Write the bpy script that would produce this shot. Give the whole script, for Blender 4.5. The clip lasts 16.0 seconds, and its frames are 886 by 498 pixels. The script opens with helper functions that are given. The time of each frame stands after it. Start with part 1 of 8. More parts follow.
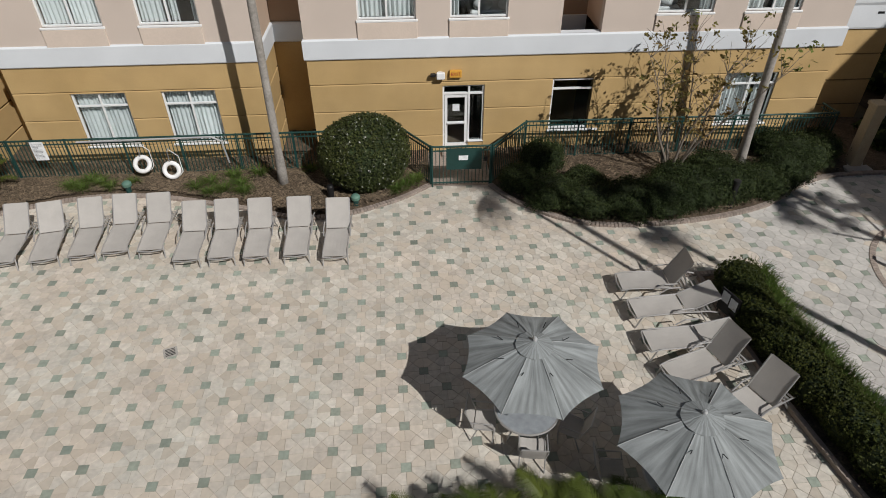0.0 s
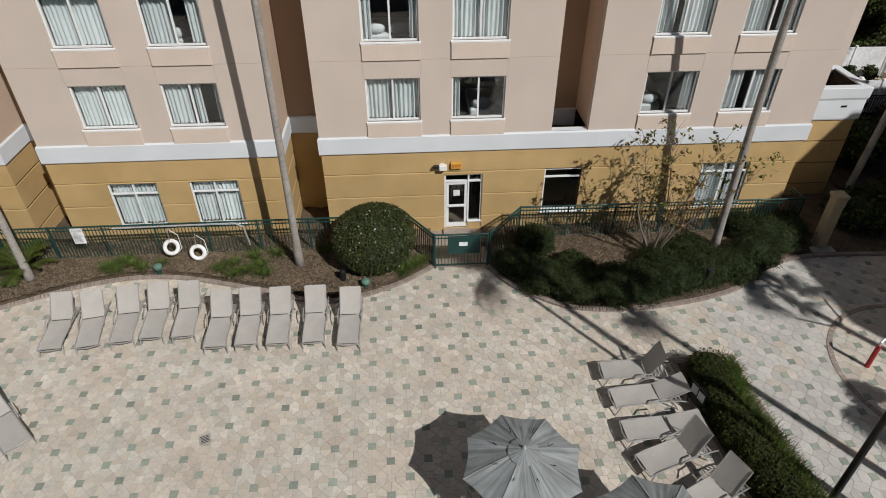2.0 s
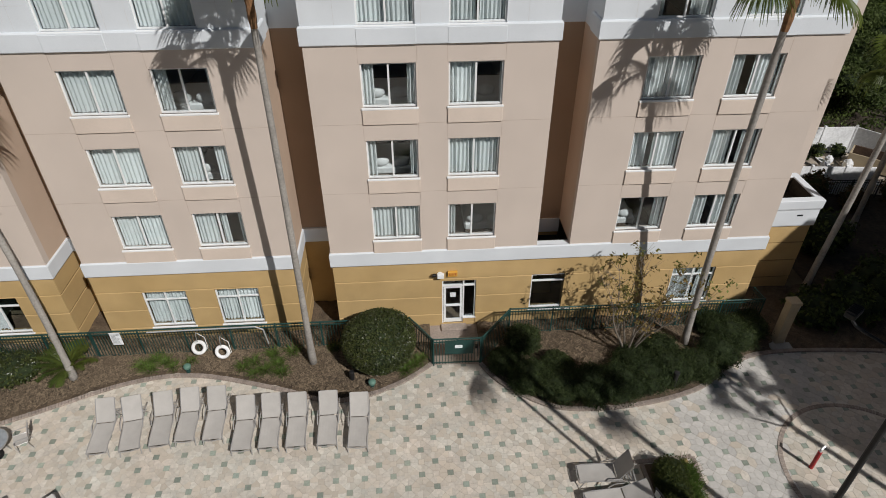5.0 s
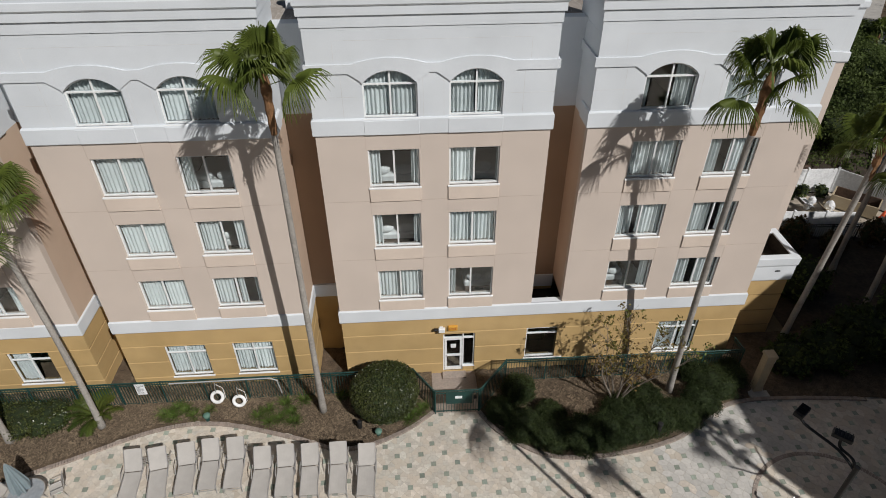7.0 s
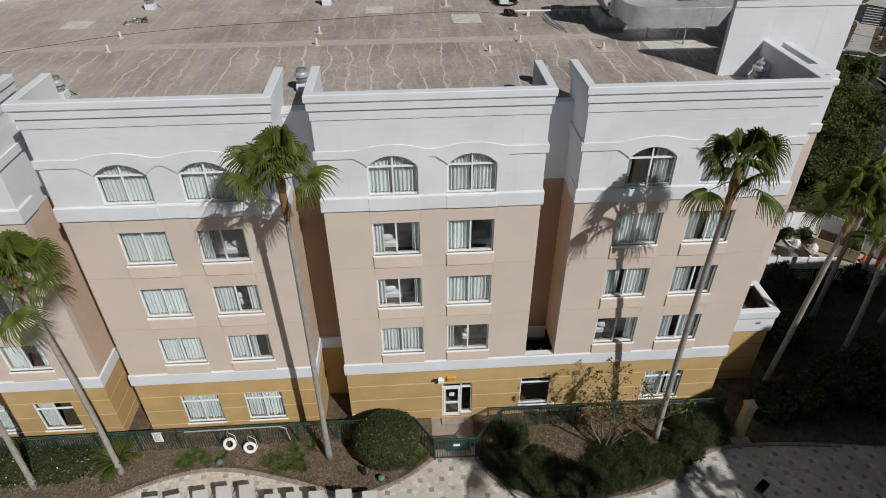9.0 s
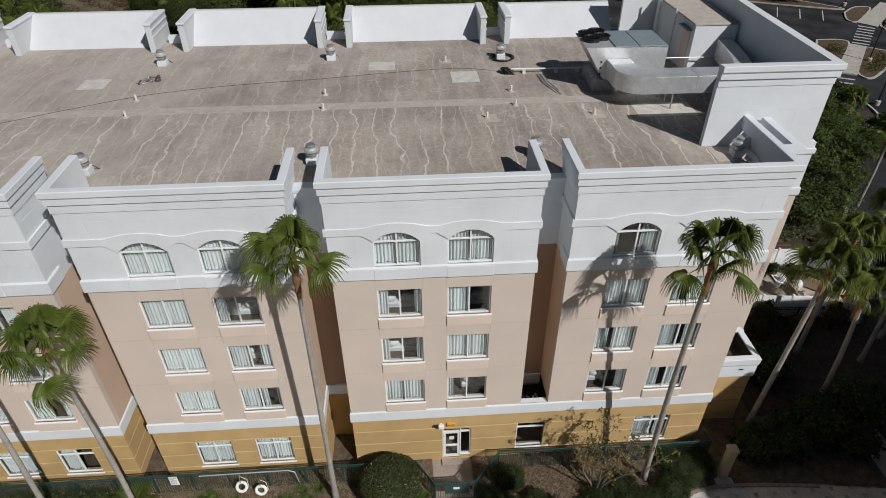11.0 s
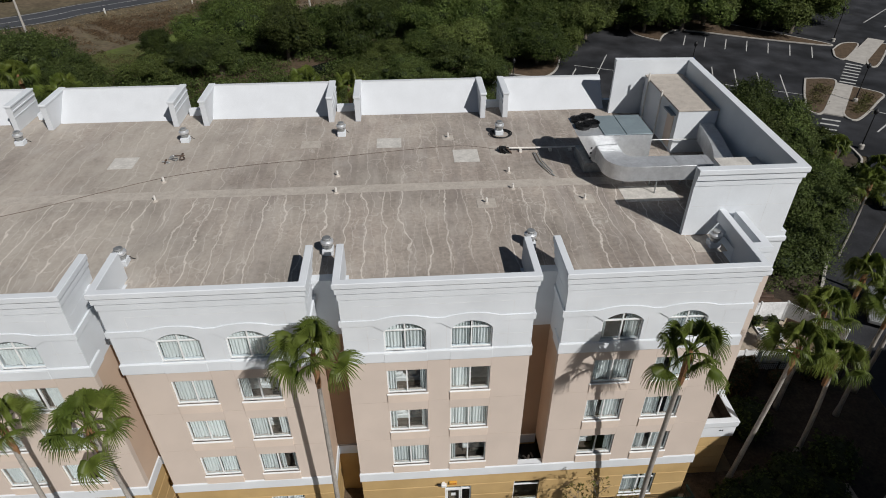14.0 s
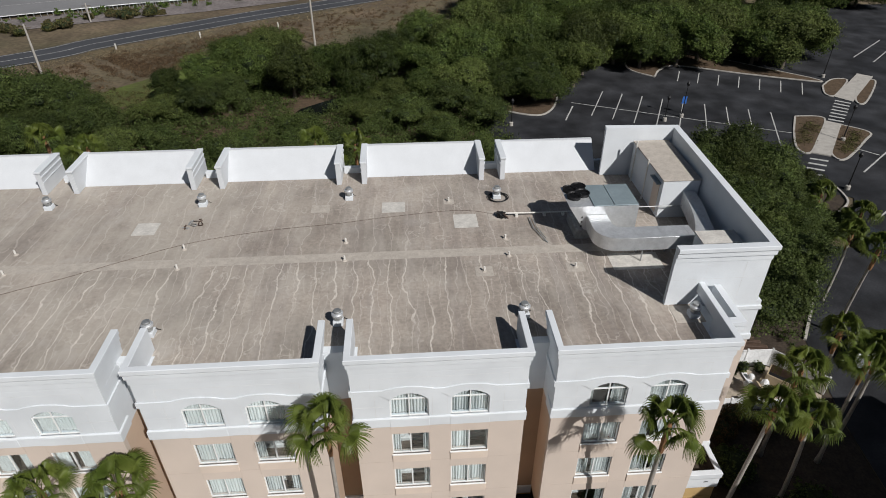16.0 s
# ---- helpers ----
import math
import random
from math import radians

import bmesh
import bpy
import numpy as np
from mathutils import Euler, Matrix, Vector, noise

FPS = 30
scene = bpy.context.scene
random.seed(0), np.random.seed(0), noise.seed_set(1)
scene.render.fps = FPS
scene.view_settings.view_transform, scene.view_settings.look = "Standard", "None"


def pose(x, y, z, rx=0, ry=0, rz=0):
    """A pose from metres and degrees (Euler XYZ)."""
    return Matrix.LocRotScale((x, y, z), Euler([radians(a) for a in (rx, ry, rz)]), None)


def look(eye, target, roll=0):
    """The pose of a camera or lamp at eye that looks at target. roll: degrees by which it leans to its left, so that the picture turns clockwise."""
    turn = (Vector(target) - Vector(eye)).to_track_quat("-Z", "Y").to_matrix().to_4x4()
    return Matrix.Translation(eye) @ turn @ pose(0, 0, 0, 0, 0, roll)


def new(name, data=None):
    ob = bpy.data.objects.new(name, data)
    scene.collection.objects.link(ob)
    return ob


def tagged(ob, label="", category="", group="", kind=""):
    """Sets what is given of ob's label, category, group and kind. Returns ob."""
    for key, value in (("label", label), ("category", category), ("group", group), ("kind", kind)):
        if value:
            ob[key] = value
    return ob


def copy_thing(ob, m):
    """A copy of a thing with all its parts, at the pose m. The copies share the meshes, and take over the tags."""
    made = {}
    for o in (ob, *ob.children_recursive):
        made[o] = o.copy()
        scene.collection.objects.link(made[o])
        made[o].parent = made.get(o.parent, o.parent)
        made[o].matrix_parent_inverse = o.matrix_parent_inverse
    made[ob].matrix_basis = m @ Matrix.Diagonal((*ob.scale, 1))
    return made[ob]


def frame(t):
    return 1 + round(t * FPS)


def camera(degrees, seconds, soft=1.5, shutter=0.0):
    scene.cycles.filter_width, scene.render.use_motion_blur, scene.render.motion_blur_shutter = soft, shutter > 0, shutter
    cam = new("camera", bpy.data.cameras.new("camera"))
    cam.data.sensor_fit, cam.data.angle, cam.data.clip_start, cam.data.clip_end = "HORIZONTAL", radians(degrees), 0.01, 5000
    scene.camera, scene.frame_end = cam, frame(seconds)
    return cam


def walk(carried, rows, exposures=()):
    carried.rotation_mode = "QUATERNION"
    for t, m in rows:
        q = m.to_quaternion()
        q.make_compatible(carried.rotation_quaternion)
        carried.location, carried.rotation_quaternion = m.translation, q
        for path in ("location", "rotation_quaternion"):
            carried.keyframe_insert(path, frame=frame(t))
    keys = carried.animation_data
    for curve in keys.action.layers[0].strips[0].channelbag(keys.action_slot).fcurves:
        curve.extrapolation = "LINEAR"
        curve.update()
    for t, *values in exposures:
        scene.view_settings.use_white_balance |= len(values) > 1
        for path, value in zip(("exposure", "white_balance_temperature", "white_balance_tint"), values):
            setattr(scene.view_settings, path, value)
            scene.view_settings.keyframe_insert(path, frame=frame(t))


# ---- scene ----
cam = camera(71.5, 16.0, soft=0.95)
PATH = [
    (0, (-0.112, -19.66, 10.844), (-0.011, -18.082, 9.619), -0.2),
    (0.5, (-0.109, -19.681, 11.53), (-0.007, -18.099, 10.31), -0.1),
    (1, (-0.135, -19.698, 12.35), (-0.031, -18.113, 11.134), -0.1),
    (1.5, (-0.171, -19.72, 13.197), (-0.065, -18.132, 11.986), -0.0),
    (2, (-0.205, -19.742, 14.057), (-0.1, -18.15, 12.851), -0.0),
    (2.5, (-0.201, -19.726, 14.92), (-0.095, -18.13, 13.718), -0.0),
    (3, (-0.177, -19.68, 15.725), (-0.073, -18.081, 14.528), -0.1),
    (3.5, (-0.151, -19.651, 16.476), (-0.047, -18.048, 15.283), -0.1),
    (4, (-0.098, -19.697, 17.146), (0.006, -18.089, 15.963), -0.1),
    (6.5, (-0.066, -19.473, 21.35), (0.036, -17.885, 20.138), -0.2),
    (7, (-0.08, -19.577, 21.993), (0.021, -17.981, 20.793), -0.2),
    (7.5, (-0.097, -19.64, 22.678), (0.003, -18.038, 21.485), -0.2),
    (8, (-0.117, -19.669, 23.402), (-0.015, -18.063, 22.216), -0.2),
    (8.5, (-0.056, -19.662, 24.15), (0.045, -18.054, 22.965), -0.3),
    (9, (0.027, -19.678, 24.813), (0.125, -18.065, 23.634), -0.3),
    (11.5, (-0.058, -19.277, 28.8), (0.047, -17.674, 27.609), -0.2),
    (12, (-0.097, -19.307, 29.449), (0.008, -17.698, 28.266), -0.1),
    (12.5, (-0.159, -19.299, 30.19), (-0.052, -17.689, 29.009), -0.1),
    (13, (-0.168, -19.338, 30.949), (-0.063, -17.725, 29.771), -0.2),
    (13.5, (-0.186, -19.352, 31.679), (-0.081, -17.736, 30.505), -0.2),
    (14, (-0.206, -19.382, 32.458), (-0.1, -17.764, 31.286), -0.1),
    (14.5, (-0.195, -19.406, 33.306), (-0.09, -17.787, 32.137), -0.2),
    (15, (-0.204, -19.456, 34.365), (-0.099, -17.832, 33.202), -0.2),
    (15.5, (-0.204, -19.548, 35.404), (-0.1, -17.918, 34.249), -0.2),
    (16, (-0.217, -19.716, 36.265), (-0.113, -18.073, 35.129), -0.2),
]

walk(cam, [(t, look(eye, target, roll)) for t, eye, target, roll in PATH], [(0, -0.38), (8, -0.38), (12, -0.36), (14, -0.3), (15, -0.25), (16, -0.19)])

# ---- light ----
SUN_AZ, SUN_EL = radians(-54.5), radians(42.5)
TO_SUN = Vector((math.cos(SUN_AZ) * math.cos(SUN_EL), math.sin(SUN_AZ) * math.cos(SUN_EL), math.sin(SUN_EL)))
world = bpy.data.worlds.new("sky")
scene.world = world
world.use_nodes = True
wn = world.node_tree
sky = wn.nodes.new("ShaderNodeTexSky")
sky.sky_type, sky.sun_disc = "NISHITA", False
sky.sun_elevation, sky.sun_rotation = SUN_EL, math.pi / 2 - SUN_AZ
sky.air_density, sky.dust_density = 1.0, 0.6
wn.links.new(sky.outputs[0], wn.nodes["Background"].inputs[0])
wn.nodes["Background"].inputs[1].default_value = 0.030
sun_data = bpy.data.lights.new("sun", "SUN")
sun_data.energy, sun_data.angle, sun_data.color = 5.0, radians(0.53), (1.0, 0.972, 0.94)
sun = new("sun", sun_data)
sun.matrix_world = look(TO_SUN * 100, (0, 0, 0))

# ---- materials ----
def material(name, base, rough=0.8, metal=0.0, grain=(8.0, 0.12), blotch=(0.7, 0.12), bump=0.0, bump_scale=40.0,
             island=0.0, per_object=0.0, tint=None, spec=0.35, fleck=None):
    """Base colour varied by a fine grain and a broad blotch; tint is a second colour that the blotch leads to."""
    mat = bpy.data.materials.new(name)
    mat.use_nodes = True
    nt = mat.node_tree
    bsdf = nt.nodes["Principled BSDF"]
    bsdf.inputs["Roughness"].default_value = rough
    bsdf.inputs["Metallic"].default_value = metal
    bsdf.inputs["Specular IOR Level"].default_value = spec
    geo = nt.nodes.new("ShaderNodeNewGeometry")

    def noise_tex(scale, detail=6.0):
        n = nt.nodes.new("ShaderNodeTexNoise")
        n.inputs["Scale"].default_value, n.inputs["Detail"].default_value = scale, detail
        nt.links.new(geo.outputs["Position"], n.inputs["Vector"])
        return n.outputs["Fac"]

    def mixed(kind, a, b, fac):
        m = nt.nodes.new("ShaderNodeMix")
        m.data_type, m.blend_type, m.clamp_factor = "RGBA", kind, True
        for sock, v in ((m.inputs[6], a), (m.inputs[7], b), (m.inputs[0], fac)):
            if isinstance(v, (tuple, float)):
                sock.default_value = (*v, 1) if isinstance(v, tuple) else v
            else:
                nt.links.new(v, sock)
        return m.outputs[2]

    def span(fac, lo, hi, a=0.0, b=1.0):
        r = nt.nodes.new("ShaderNodeMapRange")
        for k, v in enumerate((lo, hi, a, b)):
            r.inputs[k + 1].default_value = v
        nt.links.new(fac, r.inputs[0])
        return r.outputs[0]

    def scaled(col, fac):
        v = nt.nodes.new("ShaderNodeVectorMath")
        v.operation = "SCALE"
        if isinstance(col, tuple):
            v.inputs[0].default_value = col
        else:
            nt.links.new(col, v.inputs[0])
        nt.links.new(fac, v.inputs[3])
        return v.outputs[0]

    col = base
    if tint:
        col = mixed("MIX", base, tint, span(noise_tex(blotch[0], 4.0), 0.35, 0.65))
    col = scaled(col, span(noise_tex(blotch[0] * 1.7), 0.3, 0.7, 1 - blotch[1], 1 + blotch[1]))
    col = scaled(col, span(noise_tex(grain[0], 8.0), 0.3, 0.7, 1 - grain[1], 1 + grain[1]))
    info = nt.nodes.new("ShaderNodeObjectInfo")
    if fleck:
        spin = nt.nodes.new("ShaderNodeMath")
        spin.operation = "FRACT"
        mult = nt.nodes.new("ShaderNodeMath")
        mult.operation = "MULTIPLY_ADD"
        mult.inputs[1].default_value = 7.31
        nt.links.new(geo.outputs["Random Per Island"], mult.inputs[0])
        nt.links.new(info.outputs["Random"], mult.inputs[2])
        nt.links.new(mult.outputs[0], spin.inputs[0])
        col = mixed("MIX", col, fleck, span(spin.outputs[0], 0.35, 1.0, 0.0, 0.75))
    if island:
        col = scaled(col, span(geo.outputs["Random Per Island"], 0.0, 1.0, 1 - island, 1 + island))
    if per_object:
        col = scaled(col, span(info.outputs["Random"], 0.0, 1.0, 1 - per_object, 1 + per_object))
    nt.links.new(col, bsdf.inputs["Base Color"])
    if bump:
        b = nt.nodes.new("ShaderNodeBump")
        b.inputs["Strength"].default_value, b.inputs["Distance"].default_value = bump, 0.02
        nt.links.new(noise_tex(bump_scale, 6.0), b.inputs["Height"])
        nt.links.new(b.outputs[0], bsdf.inputs["Normal"])
    return mat


def leaf_material(name, base, tint, rough=0.5, island=0.35, each=0.0, spec=0.16):
    mat = material(name, base, rough, grain=(3.0, 0.2), blotch=(0.5, 0.15), island=island, tint=tint, spec=spec, per_object=each)
    nt = mat.node_tree
    bsdf = nt.nodes["Principled BSDF"]
    trans = nt.nodes.new("ShaderNodeBsdfTranslucent")
    mix = nt.nodes.new("ShaderNodeMixShader")
    mix.inputs[0].default_value = 0.25
    out = nt.nodes["Material Output"]
    src = bsdf.inputs["Base Color"].links[0].from_socket
    nt.links.new(src, trans.inputs[0])
    nt.links.new(bsdf.outputs[0], mix.inputs[1])
    nt.links.new(trans.outputs[0], mix.inputs[2])
    nt.links.new(mix.outputs[0], out.inputs[0])
    return mat


def glass_material(name, tint):
    mat = bpy.data.materials.new(name)
    mat.use_nodes = True
    nt = mat.node_tree
    nt.nodes.remove(nt.nodes["Principled BSDF"])
    clear = nt.nodes.new("ShaderNodeBsdfTransparent")
    clear.inputs[0].default_value = (*tint, 1)
    gloss = nt.nodes.new("ShaderNodeBsdfGlossy")
    gloss.inputs["Roughness"].default_value = 0.02
    facing = nt.nodes.new("ShaderNodeLayerWeight")
    facing.inputs[0].default_value = 0.5
    power = nt.nodes.new("ShaderNodeMath")
    power.operation = "POWER"
    power.inputs[1].default_value = 3.5
    gain = nt.nodes.new("ShaderNodeMath")
    gain.operation = "MULTIPLY_ADD"
    gain.inputs[1].default_value, gain.inputs[2].default_value = 0.6, 0.075
    mix = nt.nodes.new("ShaderNodeMixShader")
    nt.links.new(facing.outputs["Facing"], power.inputs[0])
    nt.links.new(power.outputs[0], gain.inputs[0])
    nt.links.new(gain.outputs[0], mix.inputs[0])
    nt.links.new(clear.outputs[0], mix.inputs[1])
    nt.links.new(gloss.outputs[0], mix.inputs[2])
    nt.links.new(mix.outputs[0], nt.nodes["Material Output"].inputs[0])
    return mat


def roof_material():
    """Weathered grey-brown membrane: pale water streaks that run down the fall, dark dirt between them."""
    mat = material("roof_membrane", (0.32, 0.281, 0.243), 0.9, grain=(6.0, 0.18), blotch=(0.16, 0.3), tint=(0.28, 0.238, 0.205), bump=0.25, bump_scale=25)
    nt = mat.node_tree
    bsdf = nt.nodes["Principled BSDF"]
    src = bsdf.inputs["Base Color"].links[0].from_socket
    geo = nt.nodes.new("ShaderNodeNewGeometry")

    def streak(scale, stretch, lo, hi, detail, offset):
        mp = nt.nodes.new("ShaderNodeMapping")
        mp.inputs["Scale"].default_value = stretch
        mp.inputs["Location"].default_value = offset
        nt.links.new(geo.outputs["Position"], mp.inputs[0])
        n = nt.nodes.new("ShaderNodeTexNoise")
        n.inputs["Scale"].default_value, n.inputs["Detail"].default_value, n.inputs["Roughness"].default_value = scale, detail, 0.6
        nt.links.new(mp.outputs[0], n.inputs[0])
        r = nt.nodes.new("ShaderNodeMapRange")
        r.inputs[1].default_value, r.inputs[2].default_value = lo, hi
        nt.links.new(n.outputs[0], r.inputs[0])
        return r.outputs[0]

    def ridge(scale, stretch, width, offset):
        """Thin wandering lines where a stretched noise crosses its middle."""
        mp = nt.nodes.new("ShaderNodeMapping")
        mp.inputs["Scale"].default_value, mp.inputs["Location"].default_value = stretch, offset
        nt.links.new(geo.outputs["Position"], mp.inputs[0])
        n = nt.nodes.new("ShaderNodeTexNoise")
        n.inputs["Scale"].default_value, n.inputs["Detail"].default_value = scale, 3.0
        nt.links.new(mp.outputs[0], n.inputs[0])
        a = nt.nodes.new("ShaderNodeMath")
        a.operation = "SUBTRACT"
        a.inputs[1].default_value = 0.5
        nt.links.new(n.outputs[0], a.inputs[0])
        b = nt.nodes.new("ShaderNodeMath")
        b.operation = "ABSOLUTE"
        nt.links.new(a.outputs[0], b.inputs[0])
        r = nt.nodes.new("ShaderNodeMapRange")
        r.inputs[1].default_value, r.inputs[2].default_value, r.inputs[3].default_value, r.inputs[4].default_value = 0.0, width, 1.0, 0.0
        nt.links.new(b.outputs[0], r.inputs[0])
        return r.outputs[0]

    def times(a, b):
        m = nt.nodes.new("ShaderNodeMath")
        m.operation = "MULTIPLY"
        for sock, v in zip(m.inputs, (a, b)):
            if isinstance(v, float):
                sock.default_value = v
            else:
                nt.links.new(v, sock)
        return m.outputs[0]

    def blend(fac, col, kind="MIX"):
        nonlocal src
        m = nt.nodes.new("ShaderNodeMix")
        m.data_type, m.blend_type = "RGBA", kind
        nt.links.new(fac, m.inputs[0])
        nt.links.new(src, m.inputs[6])
        m.inputs[7].default_value = (*col, 1)
        src = m.outputs[2]

    def calc(op, a, b=0.0, c=0.0):
        m = nt.nodes.new("ShaderNodeMath")
        m.operation = op
        for sock, v in zip(m.inputs, (a, b, c)):
            if isinstance(v, (int, float)):
                sock.default_value = v
            else:
                nt.links.new(v, sock)
        return m.outputs[0]

    xyz = nt.nodes.new("ShaderNodeSeparateXYZ")
    nt.links.new(geo.outputs["Position"], xyz.inputs[0])
    front = nt.nodes.new("ShaderNodeMapRange")
    for sock, v in zip(front.inputs[1:5], (8.8, 10.2, 1.0, 0.42)):
        sock.default_value = v
    nt.links.new(xyz.outputs[1], front.inputs[0])

    def runs(pitch, width, sway, offset):
        """Thin lime runs at about even steps, each wavering along the fall and broken here and there."""
        u = calc("MULTIPLY_ADD", streak(1.0, (0.45, 0.3, 1), 0.0, 1.0, 2, offset), sway, xyz.outputs[0])
        u = calc("MULTIPLY_ADD", streak(1.0, (2.2, 1.1, 1), 0.0, 1.0, 4, offset), 0.32, u)
        u = calc("MULTIPLY_ADD", streak(1.0, (7.0, 4.0, 1), 0.0, 1.0, 3, offset), 0.16, u)
        u = calc("MULTIPLY", u, 1.0 / pitch)
        d = calc("ABSOLUTE", calc("SUBTRACT", calc("FRACT", u), 0.5))
        line = nt.nodes.new("ShaderNodeMapRange")
        for sock, v in zip(line.inputs[1:5], (width * 0.35, width, 1.0, 0.0)):
            sock.default_value = v
        nt.links.new(d, line.inputs[0])
        key = nt.nodes.new("ShaderNodeCombineXYZ")
        nt.links.new(calc("MULTIPLY", calc("FLOOR", u), 7.31), key.inputs[0])
        nt.links.new(calc("MULTIPLY", xyz.outputs[1], 0.16), key.inputs[1])
        n = nt.nodes.new("ShaderNodeTexNoise")
        n.inputs["Scale"].default_value = 1.0
        nt.links.new(key.outputs[0], n.inputs[0])
        keep = nt.nodes.new("ShaderNodeMapRange")
        for sock, v in zip(keep.inputs[1:3], (0.36, 0.52)):
            sock.default_value = v
        nt.links.new(n.outputs[0], keep.inputs[0])
        return calc("MULTIPLY", calc("MULTIPLY", line.outputs[0], keep.outputs[0]), front.outputs[0])

    # soft pale and dark runs along the fall
    blend(times(streak(1.0, (1.4, 0.1, 1), 0.48, 0.75, 5, (3, 0, 0)), 0.35), (0.44, 0.405, 0.375))
    blend(times(streak(1.0, (0.9, 0.1, 1), 0.5, 0.75, 6, (11, 5, 0)), 0.78), (0.20, 0.17, 0.155))
    # the western half has bleached more
    west = nt.nodes.new("ShaderNodeMapRange")
    for sock, v in zip(west.inputs[1:5], (4.0, -16.0, 0.0, 1.0)):
        sock.default_value = v
    nt.links.new(xyz.outputs[0], west.inputs[0])
    blend(times(calc("MULTIPLY", west.outputs[0], streak(0.35, (1, 0.6, 1), 0.3, 0.65, 5, (2, 4, 0))), 0.6), (0.47, 0.435, 0.38))
    blend(times(streak(0.9, (1, 0.35, 1), 0.5, 0.68, 6, (9, 1, 5)), 0.45), (0.46, 0.42, 0.37))
    # lime lines
    blend(times(runs(1.02, 0.042, 1.3, (1, 7, 0)), 0.74), (0.66, 0.61, 0.55))
    blend(times(runs(0.47, 0.05, 1.1, (5, 3, 0)), 0.42), (0.58, 0.53, 0.48))
    lines = times(ridge(1.0, (0.6, 0.5, 1), 0.012, (4, 1, 0)), streak(1.0, (0.3, 0.3, 1), 0.45, 0.58, 3, (2, 9, 0)))
    blend(times(lines, 0.45), (0.62, 0.575, 0.52))
    # smudges and pale puddle marks
    blend(times(streak(2.2, (1, 1, 1), 0.58, 0.8, 6, (0, 0, 3)), 0.5), (0.2, 0.165, 0.15))
    blend(times(streak(0.5, (1, 1, 1), 0.55, 0.72, 5, (8, 4, 3)), 0.4), (0.44, 0.41, 0.38))
    nt.links.new(src, bsdf.inputs["Base Color"])
    return mat


M_WHITE = material("white_stucco", (0.63, 0.66, 0.69), 0.85, grain=(30, 0.03), blotch=(0.35, 0.06), bump=0.15, bump_scale=60)
M_PINK = material("pink_stucco", (0.562, 0.482, 0.422), 0.88, grain=(30, 0.035), blotch=(0.3, 0.05), bump=0.15, bump_scale=60)
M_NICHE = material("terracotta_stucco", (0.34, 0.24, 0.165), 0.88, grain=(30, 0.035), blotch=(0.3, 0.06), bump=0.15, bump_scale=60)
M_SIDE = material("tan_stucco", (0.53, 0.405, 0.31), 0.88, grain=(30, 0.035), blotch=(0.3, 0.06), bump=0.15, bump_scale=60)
M_PANEL = material("pale_pink_panel", (0.615, 0.52, 0.445), 0.85, grain=(25, 0.04), blotch=(0.5, 0.05), bump=0.1, bump_scale=50)
M_GOLD = material("gold_stucco", (0.485, 0.338, 0.158), 0.85, grain=(25, 0.05), blotch=(0.5, 0.08), bump=0.2, bump_scale=50, tint=(0.445, 0.305, 0.135))
# darkened gold: the shadow in the grooves is painted into the backing
M_JOINT = material("shaded_joint", (0.19, 0.13, 0.055), 0.9)
M_SCORE = material("score_joint", (0.45, 0.365, 0.31), 0.9)
M_SCOREW = material("score_joint_white", (0.60, 0.605, 0.61), 0.9)
M_FRAME = material("white_window_paint", (0.76, 0.77, 0.77), 0.45, grain=(20, 0.03), blotch=(1, 0.03))
M_GLASS = glass_material("window_glass", (0.85, 0.895, 0.91))
M_CURTAIN = material("curtain_cloth", (0.74, 0.755, 0.745), 0.9, grain=(40, 0.04), blotch=(2, 0.06), per_object=0.1)
M_ROOM = material("room_wall", (0.28, 0.26, 0.23), 0.9)
M_CARPET = material("room_carpet", (0.12, 0.09, 0.07), 0.95)
M_LINEN = material("bed_linen", (0.75, 0.75, 0.74), 0.9)
M_ROOF = roof_material()
M_COATED = material("coated_patch", (0.52, 0.50, 0.465), 0.85, grain=(8, 0.1), blotch=(1.2, 0.15))
M_PATCH = material("roof_patch", (0.42, 0.38, 0.335), 0.9, grain=(10, 0.1), blotch=(1.5, 0.12))
M_UPSTAND = material("weathered_white_stucco", (0.56, 0.58, 0.605), 0.85, grain=(20, 0.04), blotch=(0.6, 0.035), bump=0.1, bump_scale=40)
M_STEEL = material("galvanised_steel", (0.64, 0.655, 0.67), 0.42, 0.6, grain=(6, 0.06), blotch=(1.2, 0.1))
M_STEEL_OLD = material("weathered_steel", (0.42, 0.43, 0.43), 0.5, 0.7, grain=(8, 0.12), blotch=(2, 0.2))
M_UNIT = material("unit_paint", (0.23, 0.285, 0.31), 0.5, 0.2, grain=(8, 0.05), blotch=(1, 0.08))
M_BLACK = material("black_metal", (0.015, 0.015, 0.016), 0.5, 0.2)
M_PIPE = material("white_pipe", (0.66, 0.64, 0.6), 0.6)
M_FENCE = material("green_fence_paint", (0.016, 0.056, 0.05), 0.45, 0.1, grain=(15, 0.1))
M_SIGN = material("sign_face", (0.75, 0.77, 0.78), 0.5)
M_INK = material("sign_ink", (0.10, 0.11, 0.13), 0.7)
M_BUOY = material("buoy_white", (0.78, 0.78, 0.77), 0.5)
M_ORANGE = material("exit_amber", (0.62, 0.32, 0.05), 0.5)
M_SLING = material("sling_fabric", (0.40, 0.38, 0.355), 0.8, grain=(60, 0.04), blotch=(2, 0.05), per_object=0.05)
M_ALU = material("lounger_frame", (0.44, 0.43, 0.42), 0.36, 0.5, grain=(20, 0.05))
